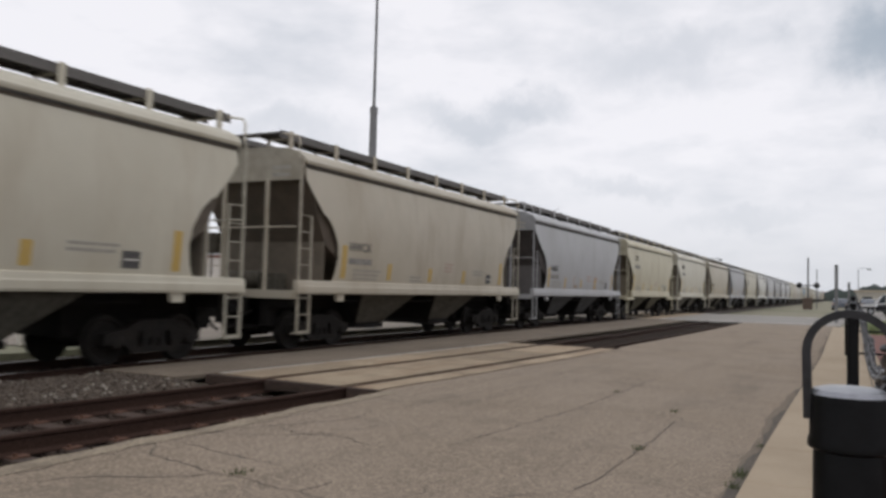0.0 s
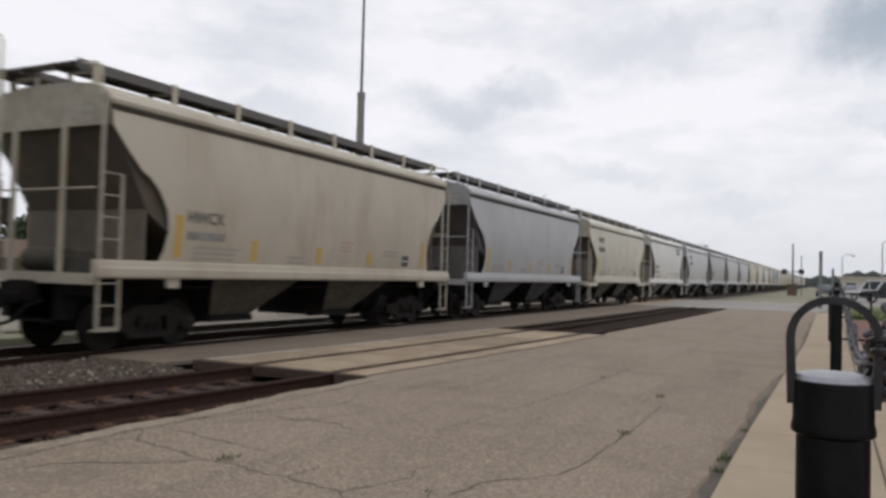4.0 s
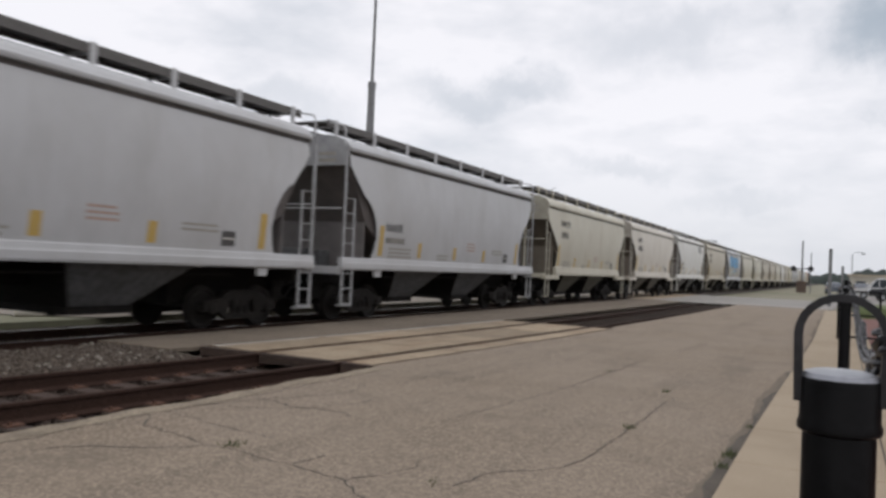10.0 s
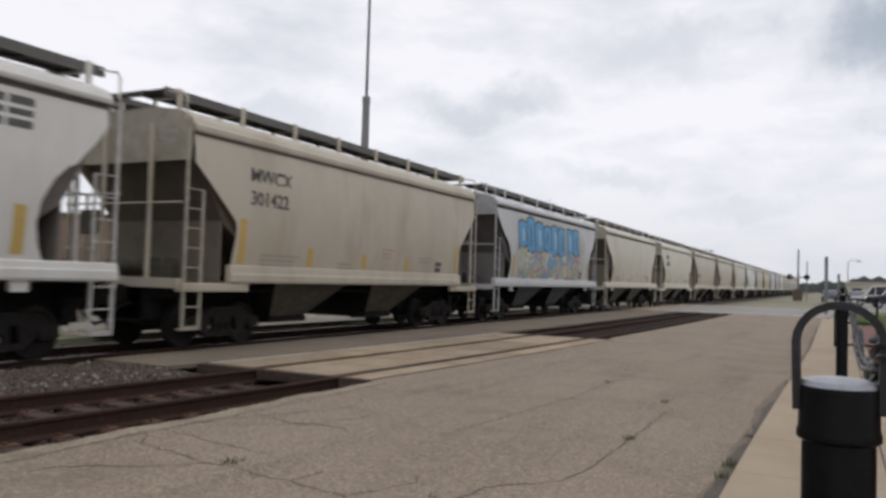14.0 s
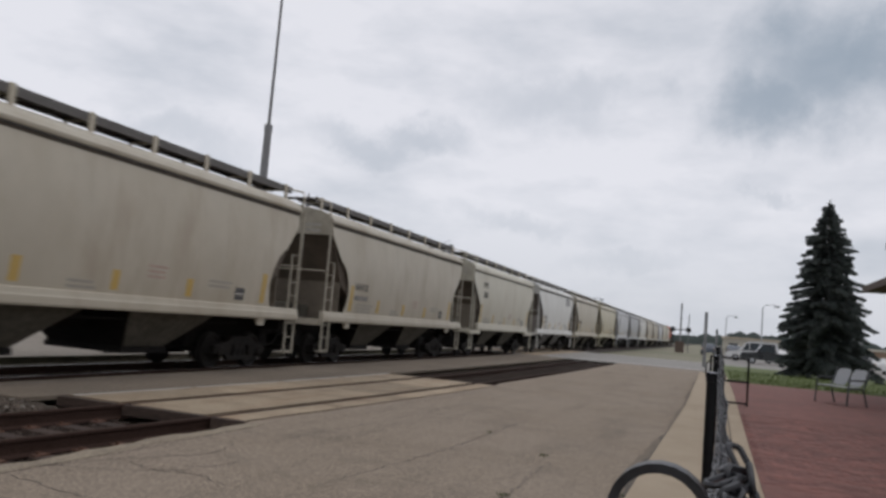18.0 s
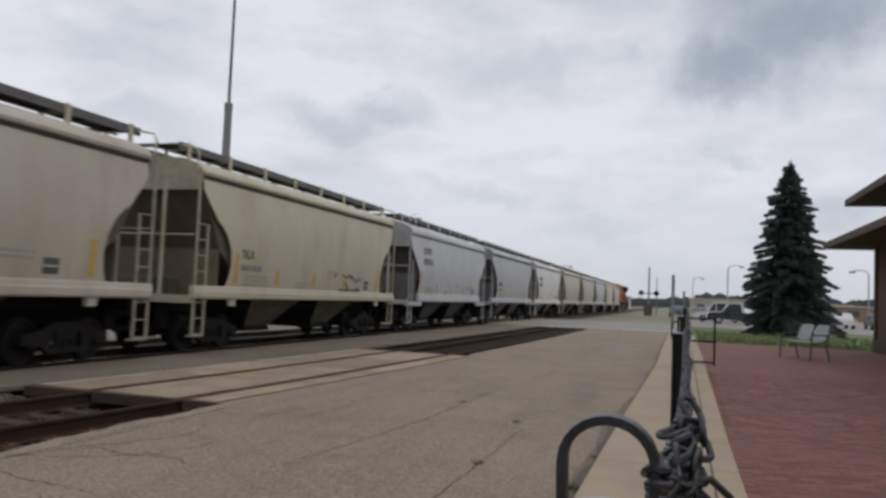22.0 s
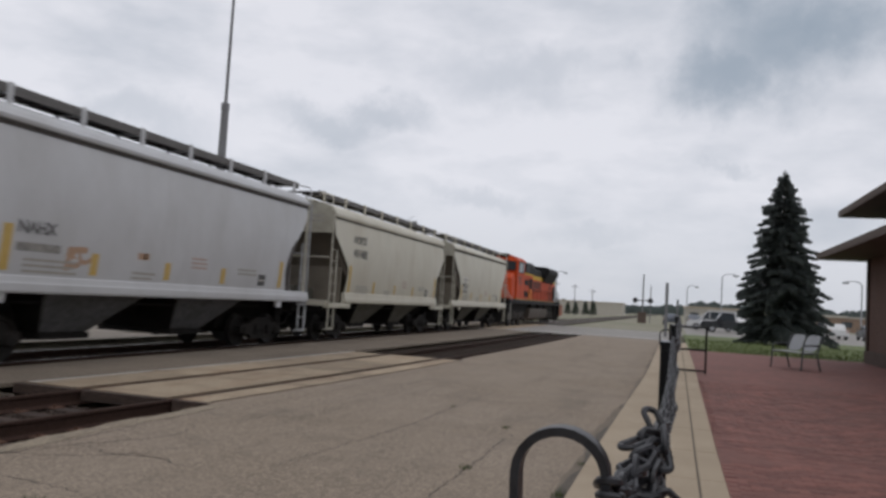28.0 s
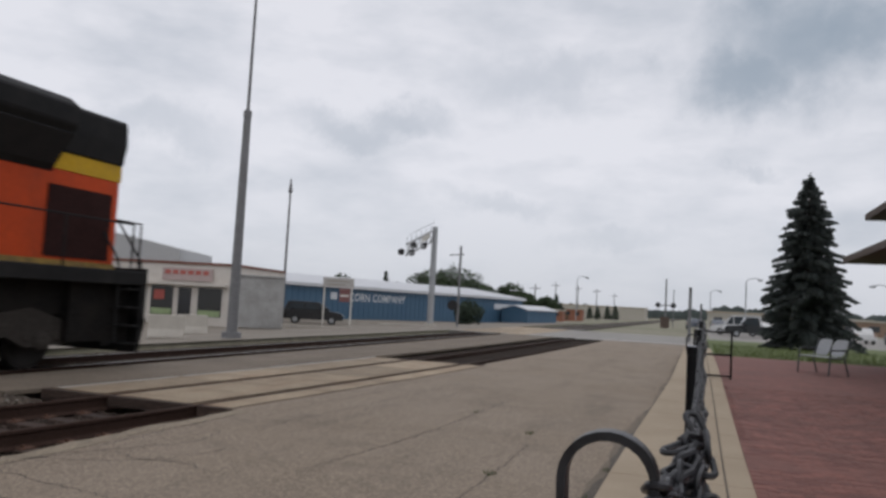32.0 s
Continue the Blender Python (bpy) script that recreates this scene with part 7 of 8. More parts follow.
def lamps_on_board(root, x, z, m):
    for s in (-1, 1):
        bm = bmesh.new()
        rod(bm, (x + s * 0.38, -0.10, z), (x + s * 0.38, 0.05, z), 0.25, 16)
        part("backing_disc", bm, m, root)
        bm = bmesh.new()
        rod(bm, (x + s * 0.38, -0.28, z), (x + s * 0.38, -0.10, z), 0.13, 12, 0.11)
        part("signal_lamp", bm, m, root)


def build_signals():
    black = surface("signal_black", (0.015, 0.015, 0.016), 0.6, grain=20, patch=3, vary=0.2, bump=0)
    # cantilever over the street
    root = thing("cantilever_signal", "galvanised cantilever mast with crossing lamps over the street", "crossing signal", place=pose(-18.65, 55.0, west_z(-18.65), 0, 0, 24))
    bm = bmesh.new()
    rod(bm, (0, 0, 0.3), (0, 0, 7.45), 0.24, 14, 0.20)
    part("mast", bm, GALV, root)
    bm = bmesh.new()
    rod(bm, (0, 0, 0), (0, 0, 0.35), 0.42, 12, 0.36)
    part("base", bm, PALE_CONCRETE, root)
    for z in (7.25, 6.45):
        bm = bmesh.new()
        rod(bm, (0, 0, z), (-2.15, -1.5, z - 1.35), 0.075, 8)
        part("chord", bm, GALV, root)
    for k in range(6):
        bm = bmesh.new()
        u0, u1 = k / 6, (k + 1) / 6
        p = (-2.15 * u0, -1.5 * u0, 7.25 - 1.35 * u0)
        q = (-2.15 * u1, -1.5 * u1, 6.45 - 1.35 * u1)
        rod(bm, p, q, 0.045, 6)
        part("lattice", bm, GALV, root)
        bm = bmesh.new()
        rod(bm, (q[0], q[1], q[2]), (q[0], q[1], q[2] + 1.25), 0.02, 6)
        part("rail_post", bm, GALV, root)
    bm = bmesh.new()
    pipe(bm, ((-0.2, -0.14, 7.62), (-1.1, -0.76, 7.1), (-2.15, -1.5, 6.4)), 0.02, 6)
    part("walk_rail", bm, GALV, root)
    for u in (0.55, 0.95):
        lamps_on_board(root, -2.15 * u, 6.72 - 1.35 * u, black)
        for o in list(root.children)[-4:]:
            o.matrix_basis = pose(0, -1.5 * u - 0.1, 0)
    bm = bmesh.new()
    prism(bm, ((-1.0, 6.55), (-0.45, 6.9), (-0.45, 6.5), (-1.0, 6.15)), "y", -0.75, -0.7)
    part("sign_panel", bm, DECAL_WHITE, root)
    # short signal mast next to it
    root = thing("signal_mast", "grey signal mast with a bracket and dark lamp heads", "crossing signal", place=pose(-17.9, 59.4, west_z(-17.9)))
    for nm, a, b, r in (("mast", (0, 0, 0), (0, 0, 6.4), 0.09), ("bracket", (-0.9, 0, 5.65), (0.3, 0, 5.75), 0.045), ("head", (-0.4, 0, 1.7), (-0.4, -0.25, 1.7), 0.42)):
        bm = bmesh.new()
        rod(bm, a, b, r, 12)
        part(nm, bm, MAST_GREY if nm != "head" else black, root)
    # far flashing-light mast in line with the track
    root = thing("crossing_signal", "slim crossing signal mast with two dark round lamp boards", "crossing signal", place=pose(-4.15, 110, 0))
    bm = bmesh.new()
    rod(bm, (0, 0, 0), (0, 0, 6.6), 0.13, 10, 0.1)
    part("mast", bm, MAST_GREY, root)
    for s in (-1, 1):
        bm = bmesh.new()
        rod(bm, (s * 1.0, 0.0, 3.05), (s * 1.0, -0.14, 3.05), 0.36, 16)
        part("backing_disc", bm, black, root)
        bm = bmesh.new()
        rod(bm, (s * 1.0, -0.14, 3.05), (s * 1.0, -0.6, 3.05), 0.22, 12, 0.19)
        part("signal_lamp", bm, black, root)
    bm = bmesh.new()
    rod(bm, (-1.15, 0, 3.05), (1.15, 0, 3.05), 0.06, 8)
    part("cross_arm", bm, black, root)
    bm = bmesh.new()
    box(bm, -0.6, 0.5, -0.5, 0.5, 0, 1.5)
    part("relay_box", bm, surface("relay_brown", (0.10, 0.07, 0.055), 0.8, grain=5, patch=1, vary=0.2, bump=0), root)
    for x, y, h, w in ((-0.46, 54.0, 3.55, 0.10), (0.25, 60.0, 2.6, 0.08), (-3.2, 112, 5.2, 0.06)):
        bm = bmesh.new()
        box(bm, x - w, x + w, y - 0.05, y + 0.05, 0, h)
        tagged(part("sign_post", bm, MAST_GREY), "grey sign post seen edge-on beside the street", "post", group="posts beside the street")


build_signals()


def build_signboard():
    root = thing("notice_board", "white-framed notice board on two posts with a red sign beneath", "sign", place=pose(-26.7, 56.0, -0.6, 0, 0, 28))
    pale = surface("board_pale", (0.44, 0.42, 0.40), 0.7, grain=10, patch=2, vary=0.1, bump=0)
    for nm, b, m in (("post", (-1.12, -1.0, -0.05, 0.05, 0, 3.6), DECAL_WHITE), ("post", (1.0, 1.12, -0.05, 0.05, 0, 3.6), DECAL_WHITE), ("board", (-1.2, 1.2, -0.08, -0.05, 3.0, 3.75), pale), ("lower_sign", (0.1, 0.95, -0.08, -0.05, 1.9, 2.95), surface("board_red", (0.20, 0.09, 0.085), 0.7, grain=10, patch=2, vary=0.2, bump=0)), ("sign_bar", (-0.9, 0.9, -0.09, -0.08, 3.42, 3.55), PALE_LETTER), ("sign_bar", (-0.9, 0.6, -0.09, -0.08, 3.16, 3.28), PALE_LETTER), ("sign_bar", (0.2, 0.85, -0.09, -0.08, 2.3, 2.45), DECAL_WHITE)):
        bm = bmesh.new()
        box(bm, *b)
        part(nm, bm, m, root)


build_signboard()


# ---- vehicles ----
def build_vehicle(name, label, colour, at, style, length, height, group):
    """A parked road vehicle along its x axis, its nose at +x."""
    m = surface("car_body_" + name + "_%d" % (colour[0] * 1000), colour, 0.3, grain=6, patch=1.5, vary=0.08, bump=0.0, coat=0.5)
    win = glass("vehicle_glass", (0.045, 0.053, 0.06), 0.15, 0.3)
    tyre = surface("tyre_rubber", (0.018, 0.018, 0.018), 0.9, grain=20, patch=4, vary=0.2, bump=0.1)
    root = thing(name, label, "vehicle", group=group, place=at)
    h, l = height, length / 2
    if style == "pickup":
        body = ((-l, 0.5), (-l, 1.05), (-0.35, 1.08), (-0.30, 1.12), (l * 0.42, 1.12), (l * 0.95, 1.02), (l, 0.75), (l, 0.42), (-l, 0.42))
        cabin = ((-0.38, 1.08), (-0.25, h - 0.05), (0.0, h), (0.85, h), (1.35, 1.14))
        panes = (((-0.22, 1.2), (-0.14, h - 0.12), (0.38, h - 0.12), (0.38, 1.2)), ((0.46, 1.2), (0.46, h - 0.12), (0.82, h - 0.12), (1.18, 1.2)))
    elif style == "van":
        body = ((-l, 0.4), (-l + 0.05, 1.12), (l * 0.5, 1.10), (l * 0.93, 0.92), (l, 0.7), (l, 0.36), (-l, 0.36))
        cabin = ((-l + 0.06, 1.10), (-l + 0.32, h - 0.03), (-l + 0.6, h), (l * 0.18, h - 0.02), (l * 0.55, 1.10))
        panes = (((-l + 0.35, 1.16), (-l + 0.48, h - 0.14), (-0.75, h - 0.14), (-0.75, 1.16)), ((-0.66, 1.16), (-0.66, h - 0.14), (0.25, h - 0.15), (0.25, 1.16)), ((0.34, 1.16), (0.34, h - 0.15), (0.52, h - 0.16), (1.0, 1.16)))
    else:
        body = ((-l, 0.45), (-l + 0.05, 0.92), (-l * 0.55, 0.95), (l * 0.45, 0.94), (l * 0.93, 0.80), (l, 0.6), (l, 0.34), (-l, 0.34))
        cabin = ((-l * 0.72, 0.93), (-l * 0.42, h - 0.04), (-0.2, h), (0.35, h - 0.03), (l * 0.50, 0.93))
        panes = (((-l * 0.60, 0.98), (-l * 0.40, h - 0.12), (-0.05, h - 0.1), (-0.05, 0.98)), ((0.04, 0.98), (0.04, h - 0.1), (0.33, h - 0.12), (l * 0.43, 0.98)))
    w = 0.92
    bm = bmesh.new()
    prism(bm, body, "y", -w, w)
    part("body", bm, m, root, bevel=0.05)
    bm = bmesh.new()
    prism(bm, cabin, "y", -w + 0.1, w - 0.1)
    part("cabin", bm, m, root, bevel=0.05)
    for s in (-1, 1):
        for p in panes:
            bm = bmesh.new()
            prism(bm, p, "y", s * (w - 0.11), s * (w - 0.085))
            part("side_window", bm, win, root)
    a, b = cabin[-2], cabin[-1]
    bm = bmesh.new()
    prism(bm, ((a[0] + 0.02, a[1] - 0.06), (b[0] + 0.0, b[1] + 0.04), (b[0] + 0.03, b[1] + 0.05), (a[0] + 0.06, a[1] - 0.05)), "y", -w + 0.2, w - 0.2)
    part("windshield", bm, win, root)
    for x in (-l * 0.60, l * 0.62):
        for s in (-1, 1):
            bm = bmesh.new()
            lathe(bm, ((0.20, -0.11), (0.33, -0.11), (0.35, -0.08), (0.35, 0.08), (0.33, 0.11), (0.20, 0.11)), 18, axis="x")
            wh = part("wheel", bm, tyre, root, smooth=True, place=pose(x, s * (w - 0.09), 0.35, 0, 0, 90))
            bm = bmesh.new()
            rod(bm, (-0.115, 0, 0), (0.115, 0, 0), 0.2, 14)
            part("rim", bm, GALV, wh)
    for s in (-1, 1):
        bm = bmesh.new()
        box(bm, l - 0.06, l + 0.015, s * 0.66 - 0.16, s * 0.66 + 0.16, 0.62, 0.76)
        part("headlight", bm, DECAL_WHITE, root)
        bm = bmesh.new()
        box(bm, -l - 0.01, -l + 0.05, s * 0.76 - 0.1, s * 0.76 + 0.1, 0.68, 0.95)
        part("tail_light", bm, RED_LETTER, root)
        bm = bmesh.new()
        box(bm, cabin[-1][0] - 0.28, cabin[-1][0] - 0.12, s * (w + 0.02), s * (w + 0.16), cabin[-1][1] + 0.05, cabin[-1][1] + 0.18)
        part("mirror", bm, m, root)
    return root


def build_vehicles():
    g = "parked vehicles"
    build_vehicle("minivan", "black sport wagon parked by the notice board", (0.012, 0.012, 0.014), pose(-29.2, 57.0, -0.6, 0, 0, 25), "van", 4.7, 1.78, g)
    build_vehicle("saloon_car", "blue saloon car parked across the street", (0.03, 0.07, 0.20), pose(-35.5, 24.5, -0.6, 0, 0, 60), "car", 4.6, 1.5, g)
    build_vehicle("pickup", "dark pickup truck parked beyond the lawn", (0.022, 0.024, 0.028), pose(5.2, 80.2, 0.0, 0, 0, 183), "pickup", 5.6, 1.85, g)
    build_vehicle("van", "white van parked behind the pickup", (0.60, 0.60, 0.60), pose(3.9, 88, 0.0, 0, 0, 178), "van", 5.2, 2.1, g)
    rng = random.Random(9)
    tones = ((0.42, 0.43, 0.45), (0.10, 0.11, 0.13), (0.55, 0.55, 0.54), (0.06, 0.07, 0.09), (0.10, 0.05, 0.048), (0.36, 0.37, 0.39), (0.62, 0.62, 0.61))
    for k in range(11):
        x, y = 9.5 + 2.9 * k + rng.uniform(-0.3, 0.3), 84 + 0.6 * k
        c = tones[k % len(tones)]
        build_vehicle("saloon_car", "parked saloon car in the car park behind the lawn", c, pose(x, y, 0.0, 0, 0, 92 + rng.uniform(-4, 4)), "car", 4.6, 1.48, g)
    for k in range(5):
        build_vehicle("saloon_car", "parked saloon car in the far row of the car park", tones[(k + 3) % 7], pose(-0.5 + 3.1 * k, 112 + k, 0.0, 0, 0, 90 + rng.uniform(-4, 4)), "car", 4.6, 1.5, g)


build_vehicles()


# ---- far things ----
def build_far():
    for x, y, h, s in ((6.4, 120, 7.4, 1), (2.3, 170, 7.2, 1), (22.1, 108, 6.6, -1), (34, 150, 8, 1), (-22, 150, 8, 1)):
        root = thing("street_lamp", "tall grey street lamp with a curved arm", "street lamp", group="street lamps")
        bm = bmesh.new()
        rod(bm, (x, y, 0), (x, y, h - 0.2), 0.11, 8, 0.08)
        part("pole", bm, GALV, root)
        bm = bmesh.new()
        pipe(bm, ((x, y, h - 0.25), (x + s * 0.3, y, h + 0.1), (x + s * 1.0, y, h + 0.25), (x + s * 1.7, y, h + 0.2)), 0.06, 6)
        part("arm", bm, GALV, root)
        bm = bmesh.new()
        box(bm, x + s * 1.5, x + s * 2.2, y - 0.16, y + 0.16, h - 0.15, h + 0.12)
        part("lamp_head", bm, GALV, root, bevel=0.03)
    white = surface("depot_white", (0.44, 0.41, 0.35), 0.8, grain=2, patch=0.2, vary=0.06, bump=0)
    tan = surface("depot_tan", (0.42, 0.36, 0.28), 0.8, grain=2, patch=0.2, vary=0.1, bump=0)
    brown = surface("store_brown", (0.26, 0.18, 0.13), 0.8, grain=2, patch=0.2, vary=0.1, bump=0)
    rust = surface("shed_rust", (0.28, 0.115, 0.07), 0.8, grain=2, patch=0.2, vary=0.15, bump=0)
    dark = glass("far_window", (0.05, 0.055, 0.06), 0.2)

    def block(name, label, x, y, w, d, h, m, a=0.0, bays=6):
        root = thing(name, label, "building", place=pose(x, y, -0.05, 0, 0, a))
        bm = bmesh.new()
        box(bm, -w / 2, w / 2, 0, d, -0.6, h)
        part("wall", bm, m, root)
        bm = bmesh.new()
        box(bm, -w / 2 - 0.2, w / 2 + 0.2, -0.2, d + 0.2, h, h + 0.3)
        part("roof", bm, white if m is not white else tan, root)
        for k in range(bays):
            bm = bmesh.new()
            c = -w / 2 + w * (k + 0.5) / bays
            box(bm, c - w / bays * 0.22, c + w / bays * 0.22, -0.04, 0.0, h * 0.35, h * 0.75)
            part("window", bm, dark, root)

    block("depot_building", "long low off-white depot building beyond the crossing", -30, 258, 28, 12, 3.6, white, 0, 0)
    block("red_shed", "small rust-red shed beside the far tracks", -25.5, 148, 2.6, 3, 1.5, rust, 0, 1)
    block("white_shed", "small white shed beside the warehouse", -29.5, 132, 6, 4, 1.7, white, 0, 3)
    block("red_house", "small rust-red house beyond the street", -26.0, 172, 4, 4, 2.0, rust, 0, 2)
    block("shopping_row", "low brown shop row behind the car park", 46, 150, 46, 14, 2.5, brown, -8, 12)
    block("white_store", "low white store behind the pickup", 9.0, 132, 15, 10, 2.6, white, 0, 5)
    block("far_shop", "far tan shop building", 22, 175, 22, 12, 2.8, tan, 0, 6)


build_far()


def leafy_clump(vs, fs, rng, cx, cy, cz, rx, rz, n, size):
    for k in range(n):
        a, b = rng.uniform(0, 6.28), math.asin(rng.uniform(-0.75, 1))
        r = 0.55 + 0.45 * rng.random() ** 0.5
        r *= 1 + 0.16 * math.sin(3 * a + cx) + 0.12 * math.sin(5 * b + cy)
        p = Vector((cx + rx * r * math.cos(a) * math.cos(b), cy + rx * r * math.sin(a) * math.cos(b), cz + rz * r * math.sin(b)))
        u = Vector((rng.uniform(-1, 1), rng.uniform(-1, 1), rng.uniform(-1, 1))).normalized()
        w = u.orthogonal().normalized()
        s = size * rng.uniform(0.6, 1.3)
        m = len(vs)
        vs.extend((p + u * s, p + w * s * 0.6, p - u * s, p - w * s * 0.6))
        fs.append((m, m + 1, m + 2, m + 3))


def build_trees():
    leaf = surface("broadleaf_far", (0.034, 0.055, 0.022), 0.85, grain=2.0, patch=0.35, vary=0.35, bump=0, stain=(0.05, 0.07, 0.03))
    conifer = surface("conifer_far", (0.026, 0.042, 0.024), 0.85, grain=2.0, patch=0.4, vary=0.3, bump=0)
    bark = surface("far_bark", (0.06, 0.045, 0.035), 0.9, grain=5, patch=1, vary=0.2, bump=0)
    rng = random.Random(17)
    spots = ((-38.5, 124, 7.2, 4.6), (-44, 128, 6.6, 4.2), (-34.5, 122, 6.0, 3.4), (-29.5, 127, 5.9, 3.2), (-28.2, 130, 4.6, 2.4), (-49, 122, 4.5, 2.2), (-56, 118, 5.2, 2.4), (-60, 116, 3.9, 2.0), (-66, 112, 4.2, 2.2), (-52.5, 121, 3.7, 1.8), (-71, 110, 5.4, 2.3), (-27.5, 150, 4.4, 2.0))
    west = ((-58, 42, 5.6, 3.0), (-62, 36, 5.2, 3.2), (-59, 31, 4.8, 2.8), (-64, 26, 5.6, 3.2), (-60, 20, 4.6, 2.6), (-55, 48, 6.0, 3.0), (-66, 15, 5.0, 3.0))
    for x, y, h, r in spots + west:
        h = h * (1.22 if x < -37 and y > 60 else 1.08)
        place_words = "behind the warehouse" if y > 60 else "across the street"
        root = thing("tree", "dark green broadleaf tree " + place_words, "tree", group="trees " + place_words, place=pose(x, y, -0.6))
        bm = bmesh.new()
        rod(bm, (0, 0, 0), (0.1, 0, h * 0.65), 0.22, 8, 0.08)
        for k in range(5):
            a = rng.uniform(0, 6.28)
            rod(bm, (0, 0, h * (0.3 + 0.06 * k)), (r * 0.6 * math.cos(a), r * 0.6 * math.sin(a), h * (0.55 + 0.07 * k)), 0.08, 5, 0.03)
        part("trunk", bm, bark, root)
        vs, fs = [], []
        for k in range(7):
            a = rng.uniform(0, 6.28)
            leafy_clump(vs, fs, rng, r * 0.5 * math.cos(a), r * 0.5 * math.sin(a), h * rng.uniform(0.48, 0.76), r * rng.uniform(0.42, 0.6), h * 0.20, 300, 0.22)
        leafy_clump(vs, fs, rng, 0, 0, h * 0.74, r * 0.6, h * 0.24, 500, 0.22)
        me = bpy.data.meshes.new("crown")
        me.from_pydata([tuple(v) for v in vs], [], fs)
        me.materials.append(leaf)
        part("crown", me, None, root)
    cones = ((-49.1, 120.4, 7.4, 1.0), (-27.6, 160, 5.6, 1.3), (-26.9, 161, 3.6, 1.6), (-27, 225, 4.0, 1.0), (-24.4, 226, 4.3, 1.1), (-22.0, 224, 4.5, 1.2), (-29.5, 227, 3.8, 1.0), (-33, 228, 3.4, 1.1))
    for x, y, h, r in cones:
        root = thing("conifer", "narrow dark conifer in the distance", "tree", group="conifers in the distance", place=pose(x, y, -0.5))
        bm = bmesh.new()
        rod(bm, (0, 0, 0), (0, 0, h * 0.9), 0.12, 6, 0.03)
        part("trunk", bm, bark, root)
        vs, fs = [], []
        for k in range(9):
            u = k / 9
            leafy_clump(vs, fs, rng, 0, 0, h * (0.12 + 0.84 * u), r * (1 - u) ** 0.8 + 0.1, h * 0.07, 110, 0.16)
        me = bpy.data.meshes.new("crown")
        me.from_pydata([tuple(v) for v in vs], [], fs)
        me.materials.append(conifer)
        part("crown", me, None, root)
    # round dark bush by the signal mast
    for x, y, r, h in ((-22.0, 77, 1.3, 2.5), (-22.9, 78, 1.0, 2.2)):
        root = thing("bush", "dense dark green bush before the blue wall", "bush", group="bushes by the warehouse", place=pose(x, y, -0.55))
        vs, fs = [], []
        leafy_clump(vs, fs, rng, 0, 0, h * 0.5, r, h * 0.55, 1500, 0.13)
        me = bpy.data.meshes.new("foliage")
        me.from_pydata([tuple(v) for v in vs], [], fs)
        me.materials.append(conifer)
        part("foliage", me, None, root)
    # wooded skyline
    vs, fs = [], []
    for k in range(9000):
        a = rng.uniform(-1.25, 1.25)
        d = rng.uniform(560, 820)
        top = 4 + 3.0 * (1 + math.sin(a * 9)) + 1.5 * math.sin(a * 31)
        p = Vector((d * math.sin(a), d * math.cos(a), rng.random() * top))
        s = rng.uniform(2.0, 5.0)
        m = len(vs)
        vs.extend((p + Vector((-s, 0, 0)), p + Vector((0, 0, -s * 0.5)), p + Vector((s, 0, 0)), p + Vector((0, 0, s * 0.5))))
        fs.append((m, m + 1, m + 2, m + 3))
    me = bpy.data.meshes.new("far_woods")
    me.from_pydata([tuple(v) for v in vs], [], fs)
    me.materials.append(surface("skyline_woods", (0.085, 0.105, 0.10), 0.9, grain=0.05, patch=0.01, vary=0.2, bump=0))
    tagged(new("far_woods", me), "hazy wooded hills along the skyline", "woods", kind="stuff")


build_trees()


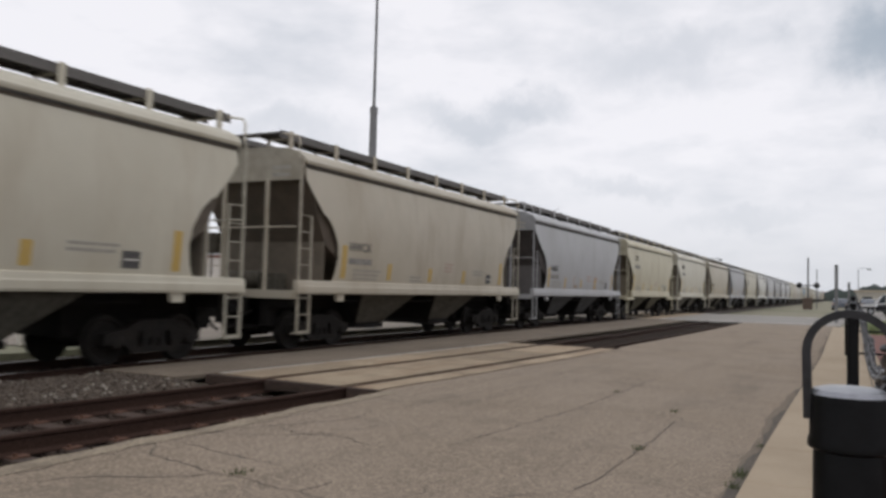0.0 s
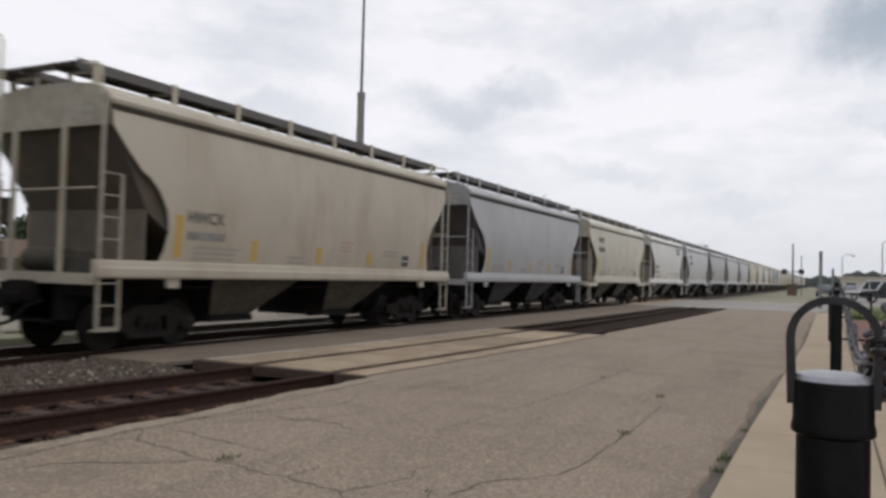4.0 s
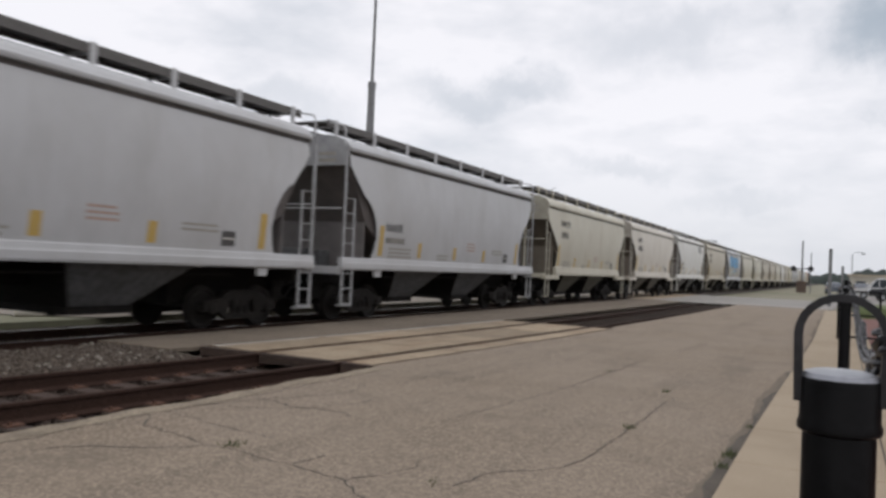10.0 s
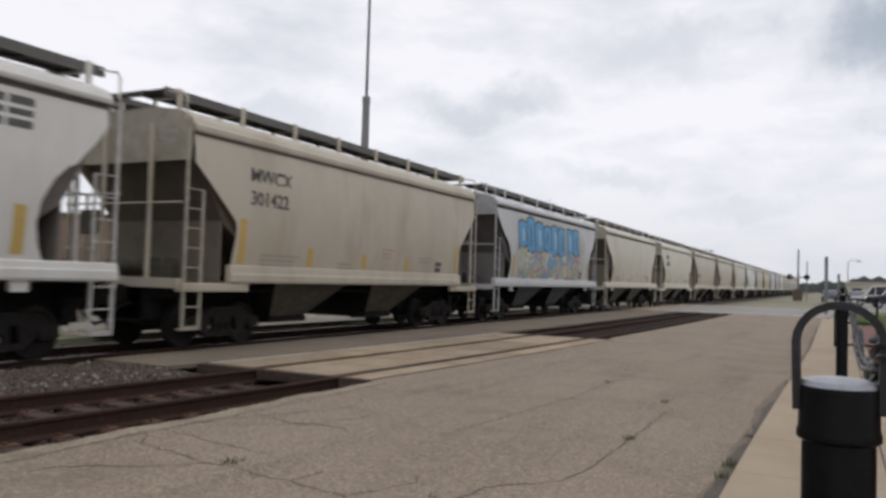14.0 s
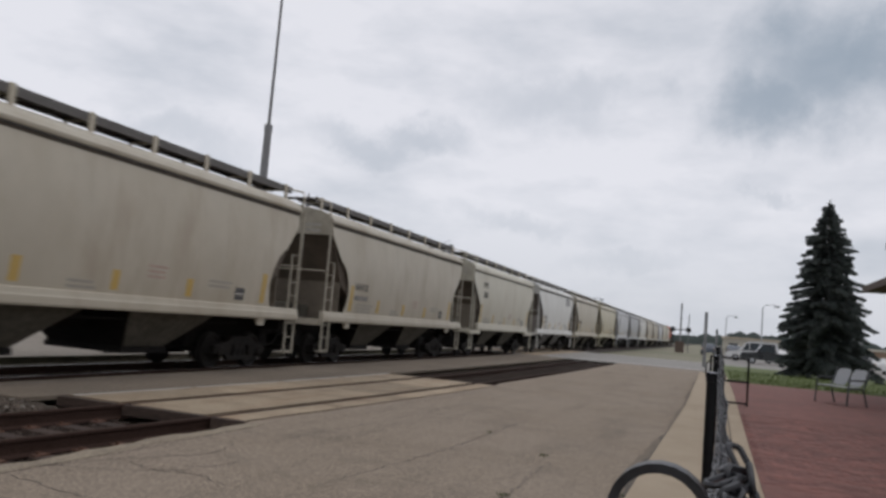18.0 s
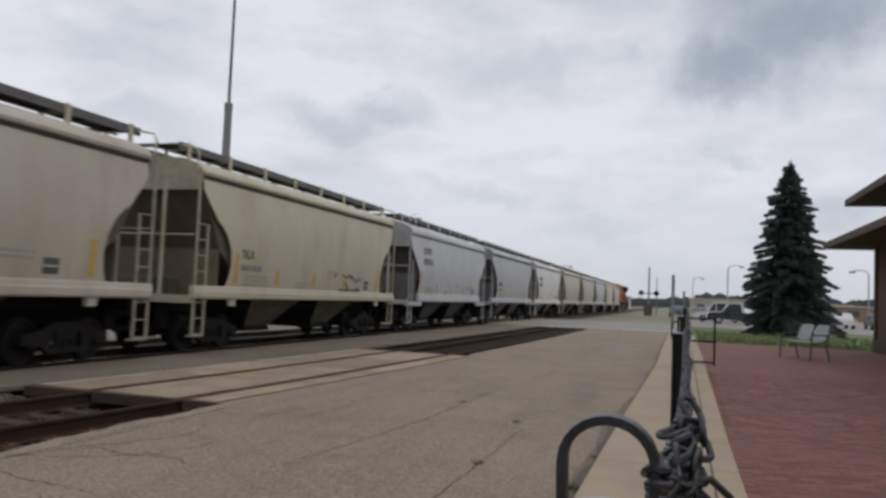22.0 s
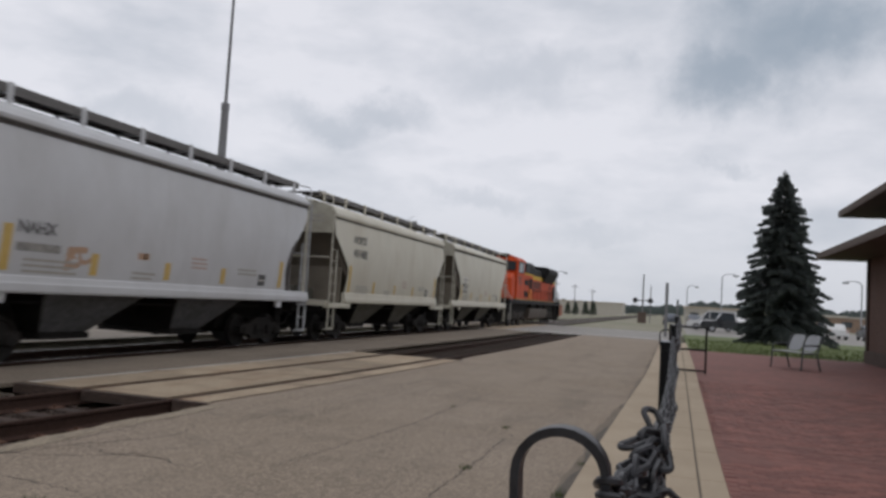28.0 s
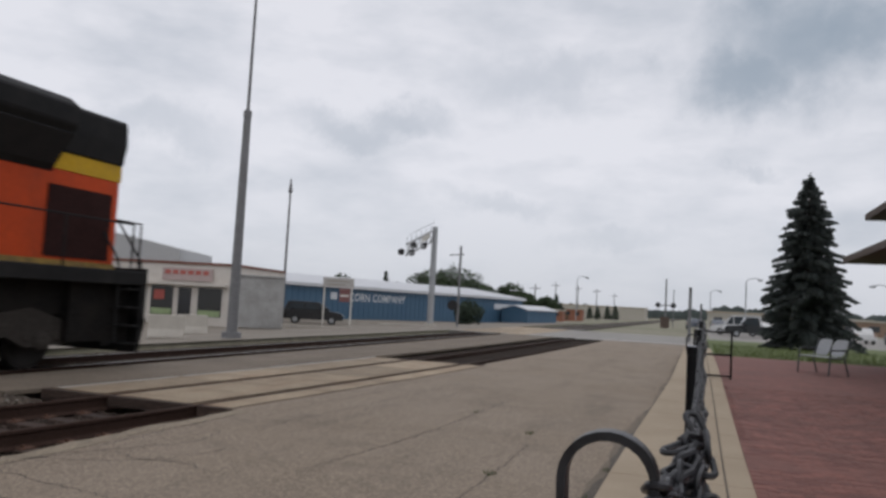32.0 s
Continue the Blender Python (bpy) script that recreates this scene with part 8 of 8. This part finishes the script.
# ---- bricks of the terrace, laid last ----
def build_bricks():
    bm = bmesh.new()
    box(bm, -0.097, 0.097, -0.047, 0.047, -0.05, 0.0)
    me = finish(bm, "brick", BRICK, bevel=0.006)
    rng = random.Random(41)
    near, vs, fs = 0, [], []
    j = 0
    y = 5.2
    while y < 17.0:
        off = 0.1 * (j % 2)
        width = 3.4 if y < 9 else 5.4
        for i in range(int(width / 0.2)):
            x = 0.705 + off + 0.2 * i
            z = east_z(x, y) + rng.uniform(-0.002, 0.003)
            tilt = math.degrees(math.atan((east_z(x, y + 0.1) - east_z(x, y - 0.1)) / 0.2))
            if near < 300 and x < 2.6 and y >= 6.4:
                part("brick", me, None, TERRACE, place=pose(x, y, z, tilt + rng.uniform(-0.4, 0.4), rng.uniform(-0.5, 0.5), rng.uniform(-0.6, 0.6)))
                near += 1
            else:
                n = len(vs)
                s = math.tan(radians(tilt))
                for dx, dy in ((-0.097, -0.047), (0.097, -0.047), (0.097, 0.047), (-0.097, 0.047)):
                    vs.append((x + dx, y + dy, z + s * dy))
                for dx, dy in ((-0.097, -0.047), (0.097, -0.047), (0.097, 0.047), (-0.097, 0.047)):
                    vs.append((x + dx, y + dy, z - 0.02))
                fs.append((n, n + 1, n + 2, n + 3))
                fs += [(n + k, n + 4 + k, n + 4 + (k + 1) % 4, n + (k + 1) % 4) for k in range(4)]
        y += 0.1
        j += 1
    field = bpy.data.meshes.new("brick_field")
    field.from_pydata(vs, [], fs)
    m = BRICK_ISLANDS
    field.materials.append(m)
    ob = part("brick_field", field, None, TERRACE)
    ob["kind"] = "stuff"


def island_bricks():
    m = BRICK_FIELD.copy()
    m.name = "paving_brick_islands"
    n, l = m.node_tree.nodes, m.node_tree.links
    b = n["Principled BSDF"]
    src = b.inputs["Base Color"].links[0].from_socket
    geo, hs, mr = n.new("ShaderNodeNewGeometry"), n.new("ShaderNodeHueSaturation"), n.new("ShaderNodeMapRange")
    mr.inputs[3].default_value, mr.inputs[4].default_value = 0.78, 1.25
    l.new(geo.outputs["Random Per Island"], mr.inputs[0])
    l.new(mr.outputs[0], hs.inputs["Value"])
    l.new(src, hs.inputs["Color"])
    l.new(hs.outputs[0], b.inputs["Base Color"])
    return m


BRICK_ISLANDS = island_bricks()
build_bricks()


# ---- what moves ----
def motions():
    times = [float(k) for k in range(33)]
    for car, y in HOPPERS:
        walk(car, [(t, pose(MAIN_X, y - SPEED * t, 0)) for t in times])
    walk(LOCO, [(t, pose(MAIN_X, LOCO_Y - SPEED * t, 0)) for t in times])
    # wheels roll at the speed of the train; wheelsets at the same place of a bogie turn alike
    lead = {}
    for root in [c for c, y in HOPPERS] + [LOCO]:
        for o in root.children_recursive:
            if "axle" not in o:
                continue
            axle = o["axle"]
            if axle not in lead:
                at, radius = o.matrix_basis.translation.copy(), 0.42 if axle < 2 else 0.53
                rate = SPEED / radius
                n = int(32.0 * rate / radians(80)) + 1
                rows = [(32.0 * k / n, Matrix.Translation(at) @ Matrix.Rotation(rate * 32.0 * k / n, 4, "X")) for k in range(n + 1)]
                walk(o, rows)
                lead[axle] = o
            else:
                o.rotation_mode = "QUATERNION"
                o.animation_data_create()
                o.animation_data.action = lead[axle].animation_data.action
                o.animation_data.action_slot = lead[axle].animation_data.action_slot


motions()
